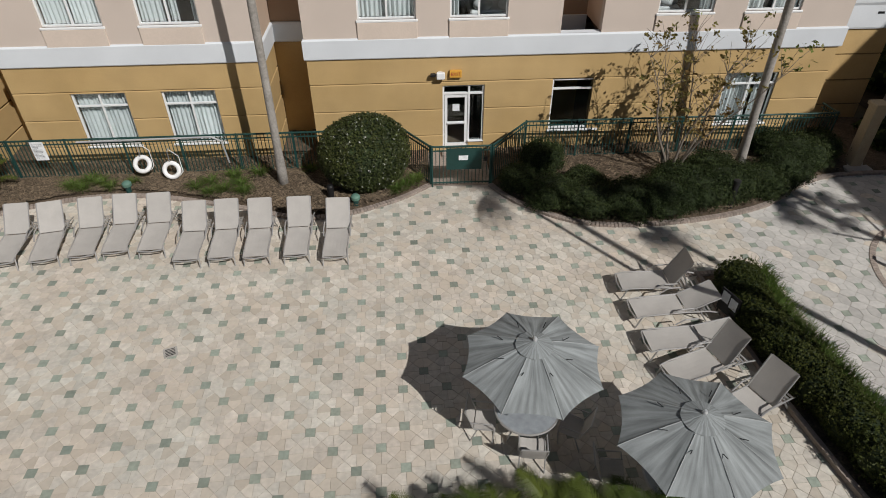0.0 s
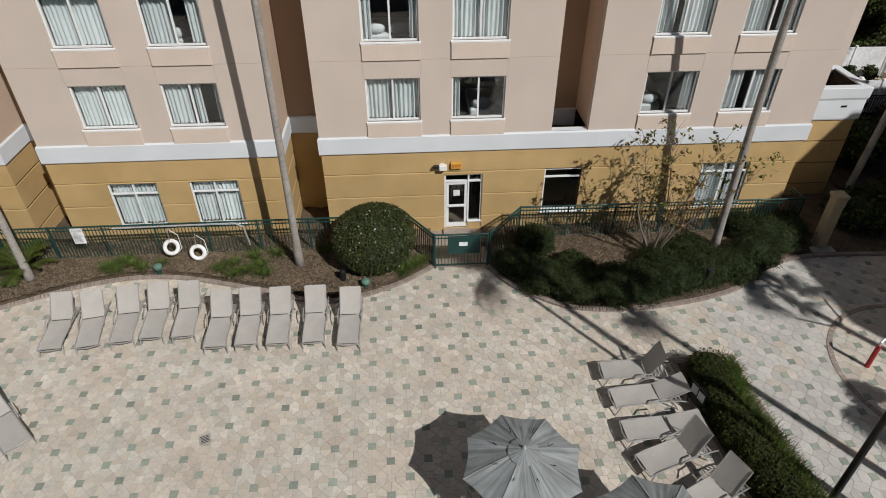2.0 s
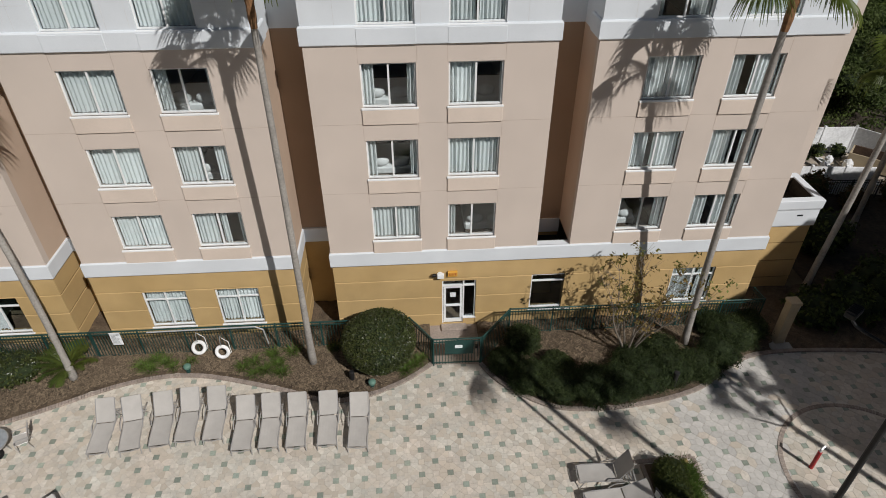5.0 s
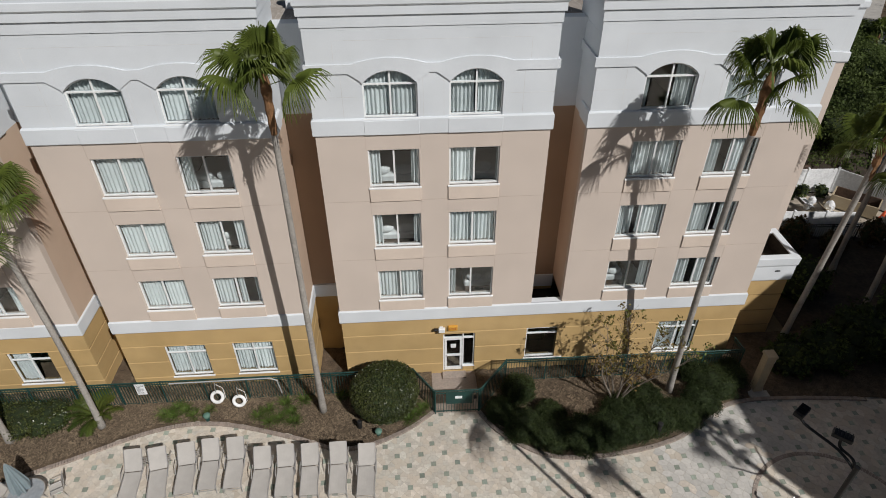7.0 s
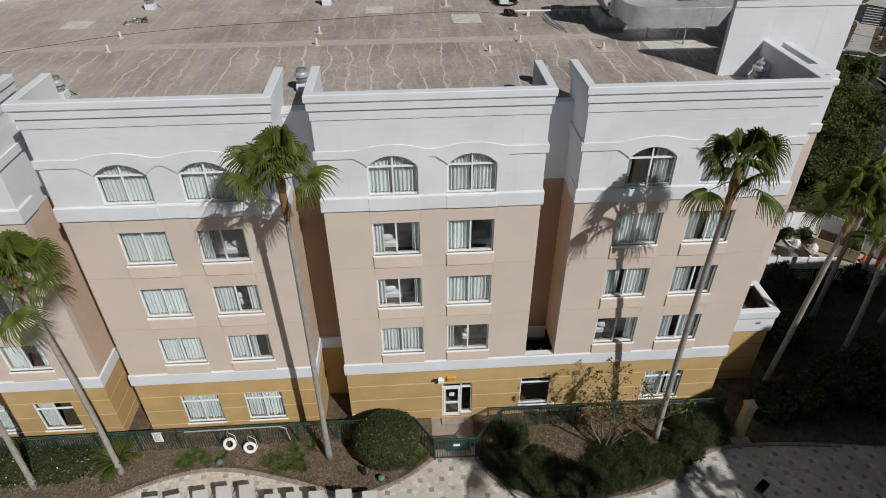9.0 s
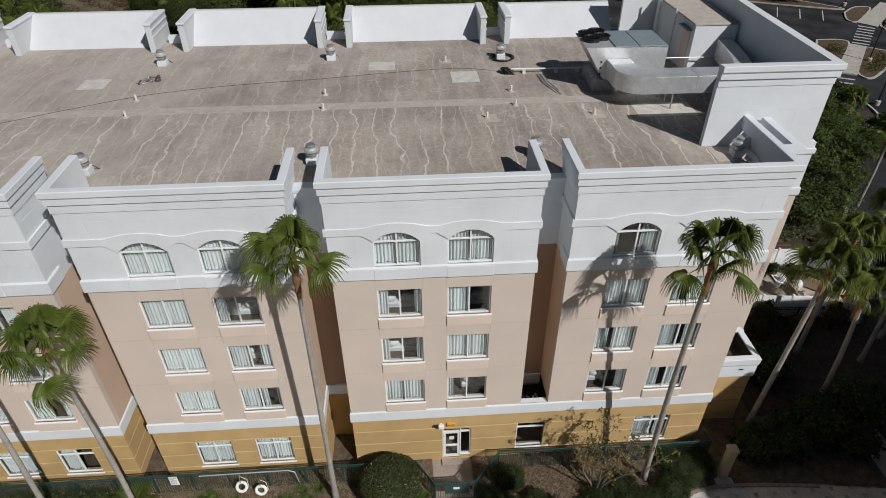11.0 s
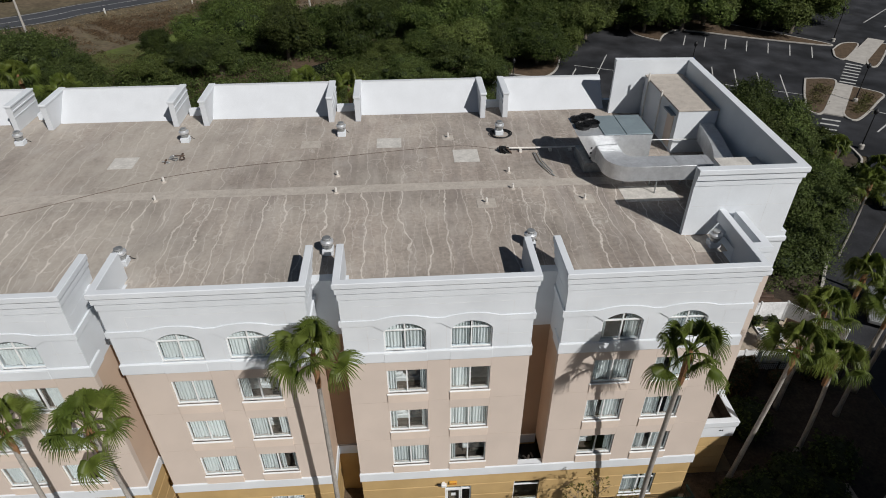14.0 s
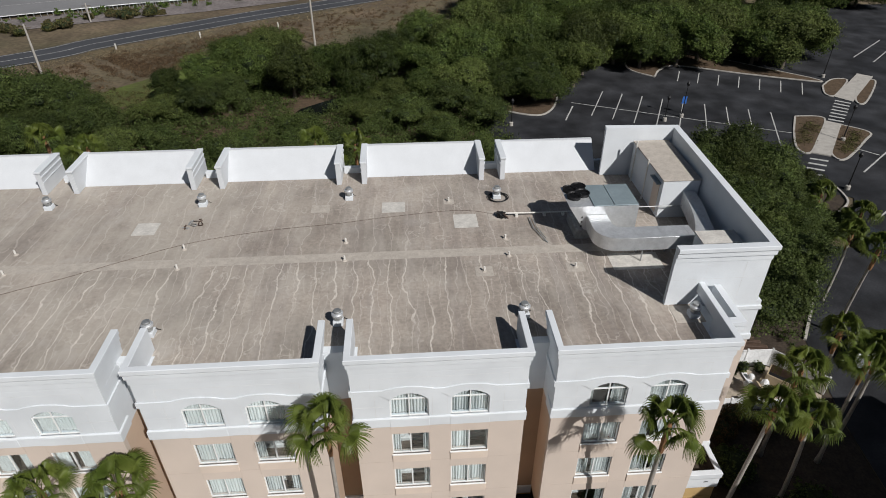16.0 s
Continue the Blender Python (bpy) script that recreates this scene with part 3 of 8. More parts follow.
    prof = [(-0.16, 15.605), (-0.006, 15.605), (-0.006, 15.935), (0.0, 15.945), (0.0, 16.05), (0.035, 16.05), (0.035, 16.39), (0.04, 16.42)] + crown
    part("parapet", sweep(bmesh.new(), line, prof), M_WHITE, hotel, "white moulded parapet with side returns")
    if x0 == R0:
        # the east return stands open below its crown beside the plant screen
        part("parapet", sweep(bmesh.new(), [(xb, gap_y + 0.002), (xb, EAST_Y)], [(-0.16, 16.42)] + crown), M_WHITE, hotel, "white parapet crown over an opening")
    # score lines of the stucco
    def score(mat, *span):
        part("score_line", box_bm(*span), mat, hotel)

    for k in range(3):
        zs = SILL2 + STOREY * k
        if k:
            score(M_SCORE, xa, xb, -0.003, 0.01, zs - 0.60, zs - 0.585)
        for c in cs:
            for e in (-WIN_W / 2 - 0.04, WIN_W / 2 + 0.04):
                top = zs + STOREY - 0.6 if k < 2 else WHITE0
                score(M_SCORE, c + e - 0.007, c + e + 0.007, -0.0035, 0.01, zs + WIN_H, top)
    for c in (*[(cs[0] + cs[1]) / 2 + e for e in (-0.35, 0.35)], cs[0] - 1.6, cs[1] + 1.6):
        score(M_SCOREW, c - 0.006, c + 0.006, -0.003, 0.01, 12.99, 14.5)
    score(M_SCOREW, xa + 0.9, xb - 0.9, -0.003, 0.01, 15.62, 15.632)
    for c in (xa + 0.9, xb - 0.9):
        score(M_SCOREW, c - 0.006, c + 0.006, -0.0035, 0.01, 14.95, 15.63)
    score(M_SCOREW, xa, cs[0] - 1.1, -0.003, 0.01, 13.74, 13.752)
    score(M_SCOREW, cs[1] + 1.1, xb, -0.003, 0.01, 13.74, 13.752)

# niches between the blocks: side walls and back wall in the three colours
for x0 in BLOCKS:
    xa, xb = block_span(x0)
    z_low = BAND1 if x0 == R0 else 0.0
    sides = [(xa, xa + T, z_low)]
    if x0 != R0:
        sides.append((xb - T, xb, BAND1 if x0 == M0 else 0.0))
    for sa, sb, zl in sides:
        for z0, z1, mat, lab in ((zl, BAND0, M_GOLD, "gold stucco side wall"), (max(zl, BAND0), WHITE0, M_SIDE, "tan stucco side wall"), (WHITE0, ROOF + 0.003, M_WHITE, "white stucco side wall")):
            if z1 > z0 and mat is M_GOLD:
                out = sa if sa == xa else sb
                inn = 0.05 if sa == xa else -0.05
                part("side_wall", box_bm(min(out + inn, sb if sa == xa else sa), max(out + inn, sb if sa == xa else sa), T, NICHE + T, z0, z1), M_JOINT, hotel, "recessed backing of the gold courses")
                for za, zb in ((0.0, 0.65), (0.71, 1.63), (1.69, 2.61), (2.67, BAND0)):
                    part("course", box_bm(min(out, out + inn * 0.94), max(out, out + inn * 0.94), 0.047, NICHE, za, zb, bevel=0.01), M_GOLD, hotel, "gold stucco course")
            elif z1 > z0:
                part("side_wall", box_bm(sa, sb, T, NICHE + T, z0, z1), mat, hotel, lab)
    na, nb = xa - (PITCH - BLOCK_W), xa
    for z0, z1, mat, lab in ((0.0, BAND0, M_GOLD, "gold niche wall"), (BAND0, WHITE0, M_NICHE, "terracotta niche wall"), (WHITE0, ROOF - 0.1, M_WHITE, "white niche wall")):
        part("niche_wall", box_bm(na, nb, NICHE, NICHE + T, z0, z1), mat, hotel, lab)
    part("niche_coping", sweep(bmesh.new(), [(na, NICHE), (nb, NICHE)], [(-0.35, 15.42), (0.05, 15.42), (0.05, 15.5), (0.1, 15.52), (0.1, 15.66), (-0.35, 15.67)]), M_WHITE, hotel, "white coping")
    part("niche_belt", box_bm(na, nb, NICHE - 0.07, NICHE + 0.01, BAND0, BAND1), M_WHITE, hotel, "white belt")

# belt over the ground storey
line = []
for x0 in BLOCKS[:-1]:
    xa, xb = block_span(x0)
    line += [(xa, NICHE - 0.07), (xa, 0.0)]
    if x0 == M0:
        break
    line += [(xb, 0.0), (xb, NICHE - 0.07)]


def splay(y):
    """The end wall runs slightly outwards towards the rear."""
    return EAST1 + 0.0345 * (y - EAST_Y)


line += [(EAST0, 0.0), (EAST0, EAST_Y), (EAST1, EAST_Y), (splay(BACK_Y), BACK_Y)]
belt_prof = [(-0.02, BAND0), (0.05, BAND0), (0.065, BAND0 + 0.03), (0.065, BAND1 - 0.05), (0.03, BAND1), (-0.02, BAND1)]
part("belt", sweep(bmesh.new(), line, belt_prof), M_WHITE, hotel, "white belt over the gold base")
# light well behind the belt, between two blocks
bm = bmesh.new()
bx(bm, M0 + BLOCK_W, R0, 0.3, NICHE, 3.2, 3.3)
part("well_floor", bm, M_BLACK, hotel, "dark floor of the light well")
part("well_wall", box_bm(M0 + BLOCK_W, R0, 0.003, 0.3, BAND0, BAND1), M_WHITE, hotel, "white well wall")

rnd = random.Random(41)
for k in range(5):
    ob = thing("scrap_piece", "pale scrap lying in the light well", "debris", "light well scraps", at=(M0 + BLOCK_W + 0.25 + 0.2 * k, 0.55 + rnd.uniform(0, 0.8), 3.3), rz=rnd.uniform(0, 180))
    part("scrap", box_bm(-0.16, 0.16, -0.05, 0.05, 0.0, 0.07, bevel=0.02), M_SIGN if k % 2 else M_STEEL_OLD, ob)

# east end: a set-back bay that rises to the plant screen
SCREEN = 19.2
for z0, z1, mat in ((0.0, BAND0, M_GOLD), (BAND0, 12.86, M_PINK), (12.86, ROOF, M_WHITE)):
    part("east_wall", box_bm(EAST0, EAST1, EAST_Y, EAST_Y + T, z0, z1), mat, hotel, "end bay wall")
    part("east_wall", box_bm(EAST1 - T, EAST1, EAST_Y + T, BACK_Y, z0, z1), mat, hotel, "end wall")
    part("return_wall", box_bm(EAST0 - T, EAST0, T, EAST_Y + T, z0, z1), mat, hotel, "return wall")
    bm = bmesh.new()
    foot = [bm.verts.new((x, y, z)) for z in (z0, z1 if z1 < ROOF else ROOF - 0.005) for x, y in ((EAST1 + 0.002, EAST_Y + 0.002), (splay(BACK_Y), BACK_Y), (EAST1 + 0.002, BACK_Y))]
    for f in ((2, 1, 0), (3, 4, 5), (0, 1, 4, 3), (1, 2, 5, 4), (2, 0, 3, 5)):
        bm.faces.new([foot[k] for k in f])
    part("east_wall", bm, mat, hotel, "splayed outer leaf of the end wall")
sx0 = 12.85
scr_prof = [(-0.25, ROOF + 0.002), (0.0, ROOF + 0.002), (0.0, 18.3), (0.03, 18.3), (0.03, 18.6), (0.035, 18.63), (0.11, 18.63), (0.11, 18.88), (0.14, 18.9), (0.18, 18.96), (0.18, SCREEN - 0.03), (0.16, SCREEN), (-0.25, SCREEN - 0.02)]
SCREEN_X = 17.82
screen_line = [(sx0, EAST_Y), (SCREEN_X, EAST_Y), (splay(18.72) - 0.28, 18.72), (sx0 + 0.6, 18.98)]
part("plant_screen", sweep(bmesh.new(), screen_line, scr_prof), M_WHITE, hotel, "tall white parapet screen")
joints = [(x - 0.006, x + 0.006, EAST_Y - 0.003, EAST_Y + 0.01, 16.0, 18.3) for x in (14.6, 16.6)]
joints += [(splay(y) - 0.01, splay(y) + 0.003, y - 0.006, y + 0.006, 12.9, 15.5) for y in (7.5, 11.0, 14.5)]
joints += [(sx0, SCREEN_X, EAST_Y - 0.003, EAST_Y + 0.01, 17.2, 17.212)]
for j in joints:
    part("score_line", box_bm(*j), M_SCOREW, hotel, "scored joint in white stucco")
# mouldings on the end bay
for z0, z1, o in ((12.87, 13.3, 0.07), (15.02, 15.32, 0.07)):
    part("string_course", sweep(bmesh.new(), [(EAST0 + 0.3, EAST_Y), (EAST1, EAST_Y), (splay(BACK_Y), BACK_Y)], [(-0.02, z0), (o * 0.6, z0), (o, z0 + 0.06), (o, z1 - 0.03), (o * 0.7, z1), (-0.02, z1)]), M_WHITE, hotel, "white string course")
# narrow full-height bay in the angle of the end wall, hollow above the roof
STEP_X, STEP_Y = 15.32, 1.3
for z0, z1, mat, lab in ((0.0, 14.88, M_PINK, "pink stucco bay wall"), (14.88, 16.06, M_WHITE, "white stucco bay wall")):
    part("bay_wall", box_bm(EAST0 + 0.002, STEP_X, STEP_Y, STEP_Y + 0.25, z0, z1), mat, hotel, lab)
    part("bay_wall", box_bm(STEP_X - 0.25, STEP_X, STEP_Y + 0.252, EAST_Y - 0.005, z0, z1), mat, hotel, lab)
bay_line_plan = [(EAST0 + 0.17, STEP_Y), (STEP_X, STEP_Y), (STEP_X, EAST_Y - 0.2)]
part("parapet", sweep(bmesh.new(), bay_line_plan, [(-0.25, 16.062), (0.03, 16.062), (0.03, 16.4), (0.09, 16.42), (0.09, 16.66), (0.13, 16.72), (0.13, 16.96), (-0.25, 16.98)]), M_WHITE, hotel, "white coping of the bay")
part("string_course", sweep(bmesh.new(), bay_line_plan, [(-0.02, 14.9), (0.05, 14.9), (0.05, 15.18), (0.02, 15.22), (-0.02, 15.22)]), M_WHITE, hotel, "white string course of the bay")
part("bay_floor", box_bm(EAST0 + 0.002, STEP_X - 0.255, STEP_Y + 0.255, EAST_Y - 0.005, 15.1, 15.4), M_WHITE, hotel, "white floor of the bay")

# other sides, floors and roof
for z0, z1, mat in ((0.0, BAND0, M_GOLD), (BAND0, WHITE0, M_PINK), (WHITE0, ROOF, M_WHITE)):
    part("rear_wall", box_bm(WEST, EAST1 - T, BACK_Y - T, BACK_Y, z0, z1), mat, hotel, "rear wall")
    part("west_wall", box_bm(WEST - T, WEST, NICHE, BACK_Y, z0, z1), mat, hotel, "west wall")
floors = bmesh.new()
for k in range(4):
    z = SILL2 + STOREY * k - 0.75
    bx(floors, WEST, EAST0 - T, NICHE + T, 6.0, z - 0.2, z)
    for x0 in BLOCKS:
        xa, xb = block_span(x0)
        bx(floors, xa + T, xb - T, T, NICHE + T - 0.004, z - 0.2, z)
part("floor_slab", floors, M_CARPET, hotel, "carpeted floors inside the rooms")
part("corridor_wall", box_bm(WEST, EAST0 - T, 6.0, 6.1, 0.0, ROOF - 0.35), M_ROOM, hotel, "room wall")
rooms = bmesh.new()
for x0 in BLOCKS:
    for c in columns(x0):
        bx(rooms, c + 1.35, c + 1.45, T, 6.0, 0.0, ROOF - 0.35)
part("partition", rooms, M_ROOM, hotel, "room partitions")
part("roof", box_bm(WEST, EAST0 - T, NICHE + T, BACK_Y - T, ROOF - 0.3, ROOF), M_ROOF, hotel, "stained grey-brown flat roof membrane")
part("roof", box_bm(EAST0 - T, EAST1 - T, EAST_Y + T, BACK_Y - T, ROOF - 0.3, ROOF), M_ROOF, hotel, "stained grey-brown flat roof membrane")
for x0 in BLOCKS:
    xa, xb = block_span(x0)
    part("roof", box_bm(xa + T, xb - T, T, NICHE + T, ROOF - 0.3, ROOF), M_ROOF, hotel, "stained grey-brown flat roof membrane")

# sloping white upstands along the far edge of the roof
FAR0, FAR1, FAR_TOP = 19.5, 21.15, 17.28
for x0 in BLOCKS:
    xa, xb = block_span(x0)
    xa, xb = xa - 0.17 - 0.022 * (M0 - x0), xb + 0.1 + 0.04 * (x0 - M0)
    if x0 == R0:
        xa, xb = block_span(x0)[0] - 0.05, sx0 + 0.45
    bm = bmesh.new()
    sec = [(FAR0, ROOF), (FAR1, FAR_TOP - 0.06), (FAR1 + 0.02, FAR_TOP), (FAR1 + 0.3, FAR_TOP), (FAR1 + 0.3, ROOF - 1.2), (FAR0, ROOF - 0.1)]
    va = [bm.verts.new((xa, y, z)) for y, z in sec]
    vb = [bm.verts.new((xb, y, z)) for y, z in sec]
    for k in range(len(sec)):
        bm.faces.new((va[k], va[(k + 1) % len(sec)], vb[(k + 1) % len(sec)], vb[k]))
    bm.faces.new(va)
    bm.faces.new(vb[::-1])
    part("far_upstand", bm, M_UPSTAND, hotel, "sloping white upstand")
    for s0, s1 in ((xa - 0.02, xa + 0.32), (xb - 0.32, xb + 0.02)):
        if x0 == R0 and s0 > 12:
            continue
        out = -1 if s0 < xa else 1
        cheek = part("upstand_cheek", box_bm(s0, s1, 18.5, FAR1 + 0.32, ROOF, FAR_TOP - 0.1, bevel=0.012), M_UPSTAND, hotel, "white return wall of the upstand")
        part("coping", box_bm(s0 - 0.05, s1 + 0.05, 18.45, FAR1 + 0.36, FAR_TOP - 0.1, FAR_TOP + 0.04, bevel=0.025), M_WHITE, cheek)
        xo = s0 if out < 0 else s1
        for z0, z1, w in ((FAR_TOP - 0.42, FAR_TOP - 0.34, 0.05), (FAR_TOP - 0.8, FAR_TOP - 0.74, 0.035)):
            part("moulding", box_bm(min(xo, xo + out * w), max(xo, xo + out * w), 18.52, FAR1 + 0.3, z0, z1), M_WHITE, cheek)
    na = xa - 1.35
    part("gap_kerb", box_bm(na, xa, 20.2, 20.6, ROOF - 0.1, ROOF + 0.42), M_WHITE, hotel, "low white kerb")


# ---- windows ----
def window_meshes(w, h, transom, arch, bar=True):
    """Outer bars, centre bar and transom of one window, and its two panes; origin at the middle of the sill."""
    key = (w, h, transom, arch, bar)
    if key in MESHES:
        return MESHES[key]
    f, y0, y1 = 0.055, 0.07, 0.15
    half = w / 2
    spring = h - arch

    def z_top(x, off=0.0):
        return arch_z(x, 0, half, spring, h) - off if arch else h - off

    g = f * 0.55
    top = spring if arch else h
    cut = transom - f / 2 if transom else top - f
    holes = [(-half + f, -g if bar else half - f, f, cut)] + ([(g, half - f, f, cut)] if bar else [])
    if transom and not arch:
        holes += [(-half + f, -g if bar else half - f, transom + f / 2, top - f)] + ([(g, half - f, transom + f / 2, top - f)] if bar else [])
    bars = mesh_of(wall_with_holes(bmesh.new(), -half, half, 0, transom + f / 2 if arch else top, holes, y0, y1), "window", M_FRAME)
    extra = []
    if arch:
        xs = [-half + w * k / 14 for k in range(15)]
        extra.append(("arch_bar", mesh_of(strip(bmesh.new(), xs, lambda x: max(z_top(x, f), transom + f / 2 + 0.001), lambda x: max(z_top(x), transom + f / 2 + 0.004), y0, y1), "arch_bar", M_FRAME)))
        extra.append(("glazing_bar", mesh_of(box_bm(-g, g, y0 + 0.004, y1 - 0.004, transom + f / 2 + 0.001, h - f), "glazing_bar", M_FRAME)))
    panes = []
    for a, b in ((-half + 0.01, 0.0), (0.0, half - 0.01)):
        bm = bmesh.new()
        xs = [a + (b - a) * k / 7 for k in range(8)]
        strip(bm, xs, lambda x: 0.01, lambda x: z_top(x, 0.01), 0.104, 0.110)
        panes.append(mesh_of(bm, "pane", M_GLASS))
    bm = box_bm(-half - 0.05, half + 0.05, -0.06, 0.09, -0.07, 0.0, bevel=0.012)
    sill = mesh_of(bm, "sill", M_FRAME)
    bm = box_bm(-half - 0.03, half + 0.03, -0.055, 0.005, -0.6, -0.072, bevel=0.01)
    apron = mesh_of(bm, "apron_panel", M_PANEL)
    bm = box_bm(-half - 0.03, half + 0.03, -0.09, 0.005, -0.6, -0.072, bevel=0.01)
    apron_w = mesh_of(bm, "apron_panel", M_WHITE)
    MESHES[key] = bars, panes, sill, apron, apron_w, extra
    return MESHES[key]


def curtain_mesh(folds, seed):
    key = ("curtain", folds, seed)
    if key not in MESHES:
        rnd = random.Random(seed)
        n = folds * 8
        ph = [rnd.uniform(0.7, 1.3) for _ in range(folds + 1)]
        verts, faces = [], []
        for i in range(n + 1):
            u = i / n
            d = 0.045 * math.sin(u * folds * 6.28318) * ph[int(u * folds)]
            for z in (0.0, 0.35, 1.0):
                verts.append((u - 0.5 + 0.012 * math.sin(9 * u + z * 3), d * (1.15 - 0.25 * z) + 0.02 * math.sin(u * 13), z))
        for i in range(n):
            for k in range(2):
                a = i * 3 + k
                faces.append((a, a + 3, a + 4, a + 1))
        MESHES[key] = raw_mesh("curtain", verts, faces, M_CURTAIN, True)
    return MESHES[key]


def window(xc, z0, w, h, spans, transom=0.0, arch=0.0, apron="pink", y=0.0, seed=0, bar=True):
    bars, panes, sill, apron_p, apron_w, extra = window_meshes(w, h, transom, arch, bar)
    win = part("window", bars, None, hotel, "white two-light window")
    win.location = (xc, y, z0)
    for p in panes:
        part("pane", p, None, win).visible_shadow = False
    for name, me in extra:
        part(name, me, None, win)
    part("sill", sill, None, win)
    if apron:
        part("apron_panel", apron_w if apron == "white" else apron_p, None, win, "flat panel below the window")
    for k, (a, b) in enumerate(spans):
        cw = (b - a) * (w - 0.08)
        cur = new("curtain", curtain_mesh(max(2, round(cw * 7)), (seed + k) % 5))
        cur.matrix_basis = pose(xc - w / 2 + 0.04 + (a + b) / 2 * (w - 0.08), y + 0.27, z0 + 0.03) @ Matrix.Diagonal((cw, 1, h - 0.06, 1))
        tagged(cur, "pale grey-green pleated curtain hanging behind a window", "curtain", "hotel curtains")


def bed(xc, z0, turn=0):
    ob = thing("bed", "made hotel bed with white linen and pillows", "bed", "hotel beds", at=(xc, 1.4, z0 - 0.75), rz=turn)
    part("mattress", box_bm(-0.85, 0.85, -0.3, 1.7, 0.3, 0.62, bevel=0.06), M_LINEN, ob)
    part("base", box_bm(-0.8, 0.8, -0.25, 1.65, 0.0, 0.3), M_CARPET, ob)
    for s in (-0.42, 0.42):
        bm = bmesh.new()
        bmesh.ops.create_icosphere(bm, subdivisions=2, radius=1.0)
        for v in bm.verts:
            v.co = Vector((s + 0.36 * v.co.x, -0.15 + 0.2 * v.co.y, 0.8 + 0.22 * v.co.z))
        part("pillow", bm, M_LINEN, ob, smooth=True)


SHUT = [(0, 0.5), (0.49, 1)]
LAYOUT = {
    (-2, 0): [[(0, 0.47), (0.5, 1)], SHUT, SHUT, SHUT],
    (-2, 1): [[(0, 0.42), (0.52, 0.66), (0.9, 1)], [(0, 0.45), (0.74, 1)], [(0, 0.22), (0.93, 1)], SHUT],
    (-1, 0): [SHUT, [(0, 0.17), (0.86, 1)], [(0, 0.22), (0.85, 1)], SHUT],
    (-1, 1): [[(0, 0.15)], SHUT, [(0, 0.5), (0.97, 1)], [(0, 0.47), (0.54, 1)]],
    (0, 0): [[(0.8, 1)], [(0, 0.36), (0.47, 1)], SHUT, [(0.0, 0.12), (0.62, 1)]],
    (0, 1): [[(0, 0.36), (0.53, 1)], [(0, 0.48), (0.7, 1)], [(0, 0.3), (0.5, 1)], SHUT],
}
rnd = random.Random(4)
for i, x0 in enumerate(BLOCKS):
    for j, c in enumerate(columns(x0)):
        plan = LAYOUT.get((i - 5, j)) or [SHUT if rnd.random() < 0.5 else [(0, rnd.uniform(0.2, 0.5)), (rnd.uniform(0.55, 0.8), 1)] for _ in range(4)]
        if i == 3:
            plan = LAYOUT[(-2, j)]
        for k in range(4):
            z0 = SILL2 + STOREY * k
            if k < 3:
                window(c, z0, WIN_W, WIN_H, plan[k], seed=i + j + k)
            else:
                window(c, z0, WIN_W, APEX - z0, plan[k], transom=SPRING - z0 - 0.02, arch=APEX - SPRING, apron="white", seed=i + j)
        if x0 < M0:
            window(c, 0.72, 1.75, 1.88, SHUT if i > 2 or j == 0 else [(0, 0.46)], transom=1.42, apron="", seed=j)
window(5.76, 0.78, 1.72, 1.84, [], transom=1.48, apron="", bar=False)
window(11.85, 0.8, 1.85, 1.86, [(0, 0.62), (0.68, 1)], transom=1.45, apron="", seed=2)
for xc, z0 in ((-0.7, SILL2 + STOREY), (-0.7, SILL2 + 2 * STOREY), (3.0, SILL2), (3.2, SILL2 + 2 * STOREY), (8.4, SILL2), (-7.2, SILL2 + STOREY), (-7.4, SILL2 + 2 * STOREY)):
    bed(xc, z0)

# ---- entrance door with side light ----
door = part("entrance", wall_with_holes(bmesh.new(), 1.15, 2.58, 0.12, 2.52, [(1.21, 2.03, 0.12, 2.17), (1.21, 2.03, 2.23, 2.46), (2.09, 2.52, 0.42, 2.17), (2.09, 2.52, 2.23, 2.46)], 0.06, 0.16), M_FRAME, hotel, "white aluminium entrance with side light")
leaf = part("door_leaf", wall_with_holes(bmesh.new(), 1.225, 2.015, 0.13, 2.155, [(1.32, 1.92, 0.32, 1.05), (1.32, 1.92, 1.15, 2.05)], 0.085, 0.13), M_FRAME, door, "white glazed door leaf")
part("push_bar", box_bm(1.3, 1.95, 0.03, 0.075, 1.07, 1.12, bevel=0.01), M_STEEL, door, "metal push bar")
part("pane", box_bm(1.3, 1.94, 0.1, 0.106, 0.3, 2.07), M_GLASS, door).visible_shadow = False
part("pane", box_bm(1.2, 2.53, 0.107, 0.113, 2.2, 2.47), M_GLASS, door).visible_shadow = False
part("pane", box_bm(2.08, 2.53, 0.1, 0.106, 0.41, 2.2), M_GLASS, door).visible_shadow = False
part("notice", box_bm(1.5, 1.74, 0.094, 0.099, 1.55, 1.8), M_SIGN, door, "small white notice")
part("step", box_bm(1.1, 2.2, -0.4, 0.0, 0.0, 0.11, bevel=0.015), M_BRICK, door, "brown paved door step")
part("infill", box_bm(2.06, 2.575, 0.03, 0.058, 0.0, 0.395), M_GOLD, door, "gold stucco under the side light")
part("sill", box_bm(2.04, 2.6, -0.02, 0.062, 0.396, 0.44, bevel=0.006), M_FRAME, door)
lamp = thing("wall_lamp", "white square twin-head wall lamp above the door", "lamp", at=(1.0, 0, 2.9))
part("backplate", box_bm(0.0, 0.14, -0.05, -0.003, -0.05, 0.12), M_FRAME, lamp)
part("head", box_bm(-0.06, 0.22, -0.22, -0.06, -0.09, 0.13, bevel=0.02), M_FRAME, lamp)
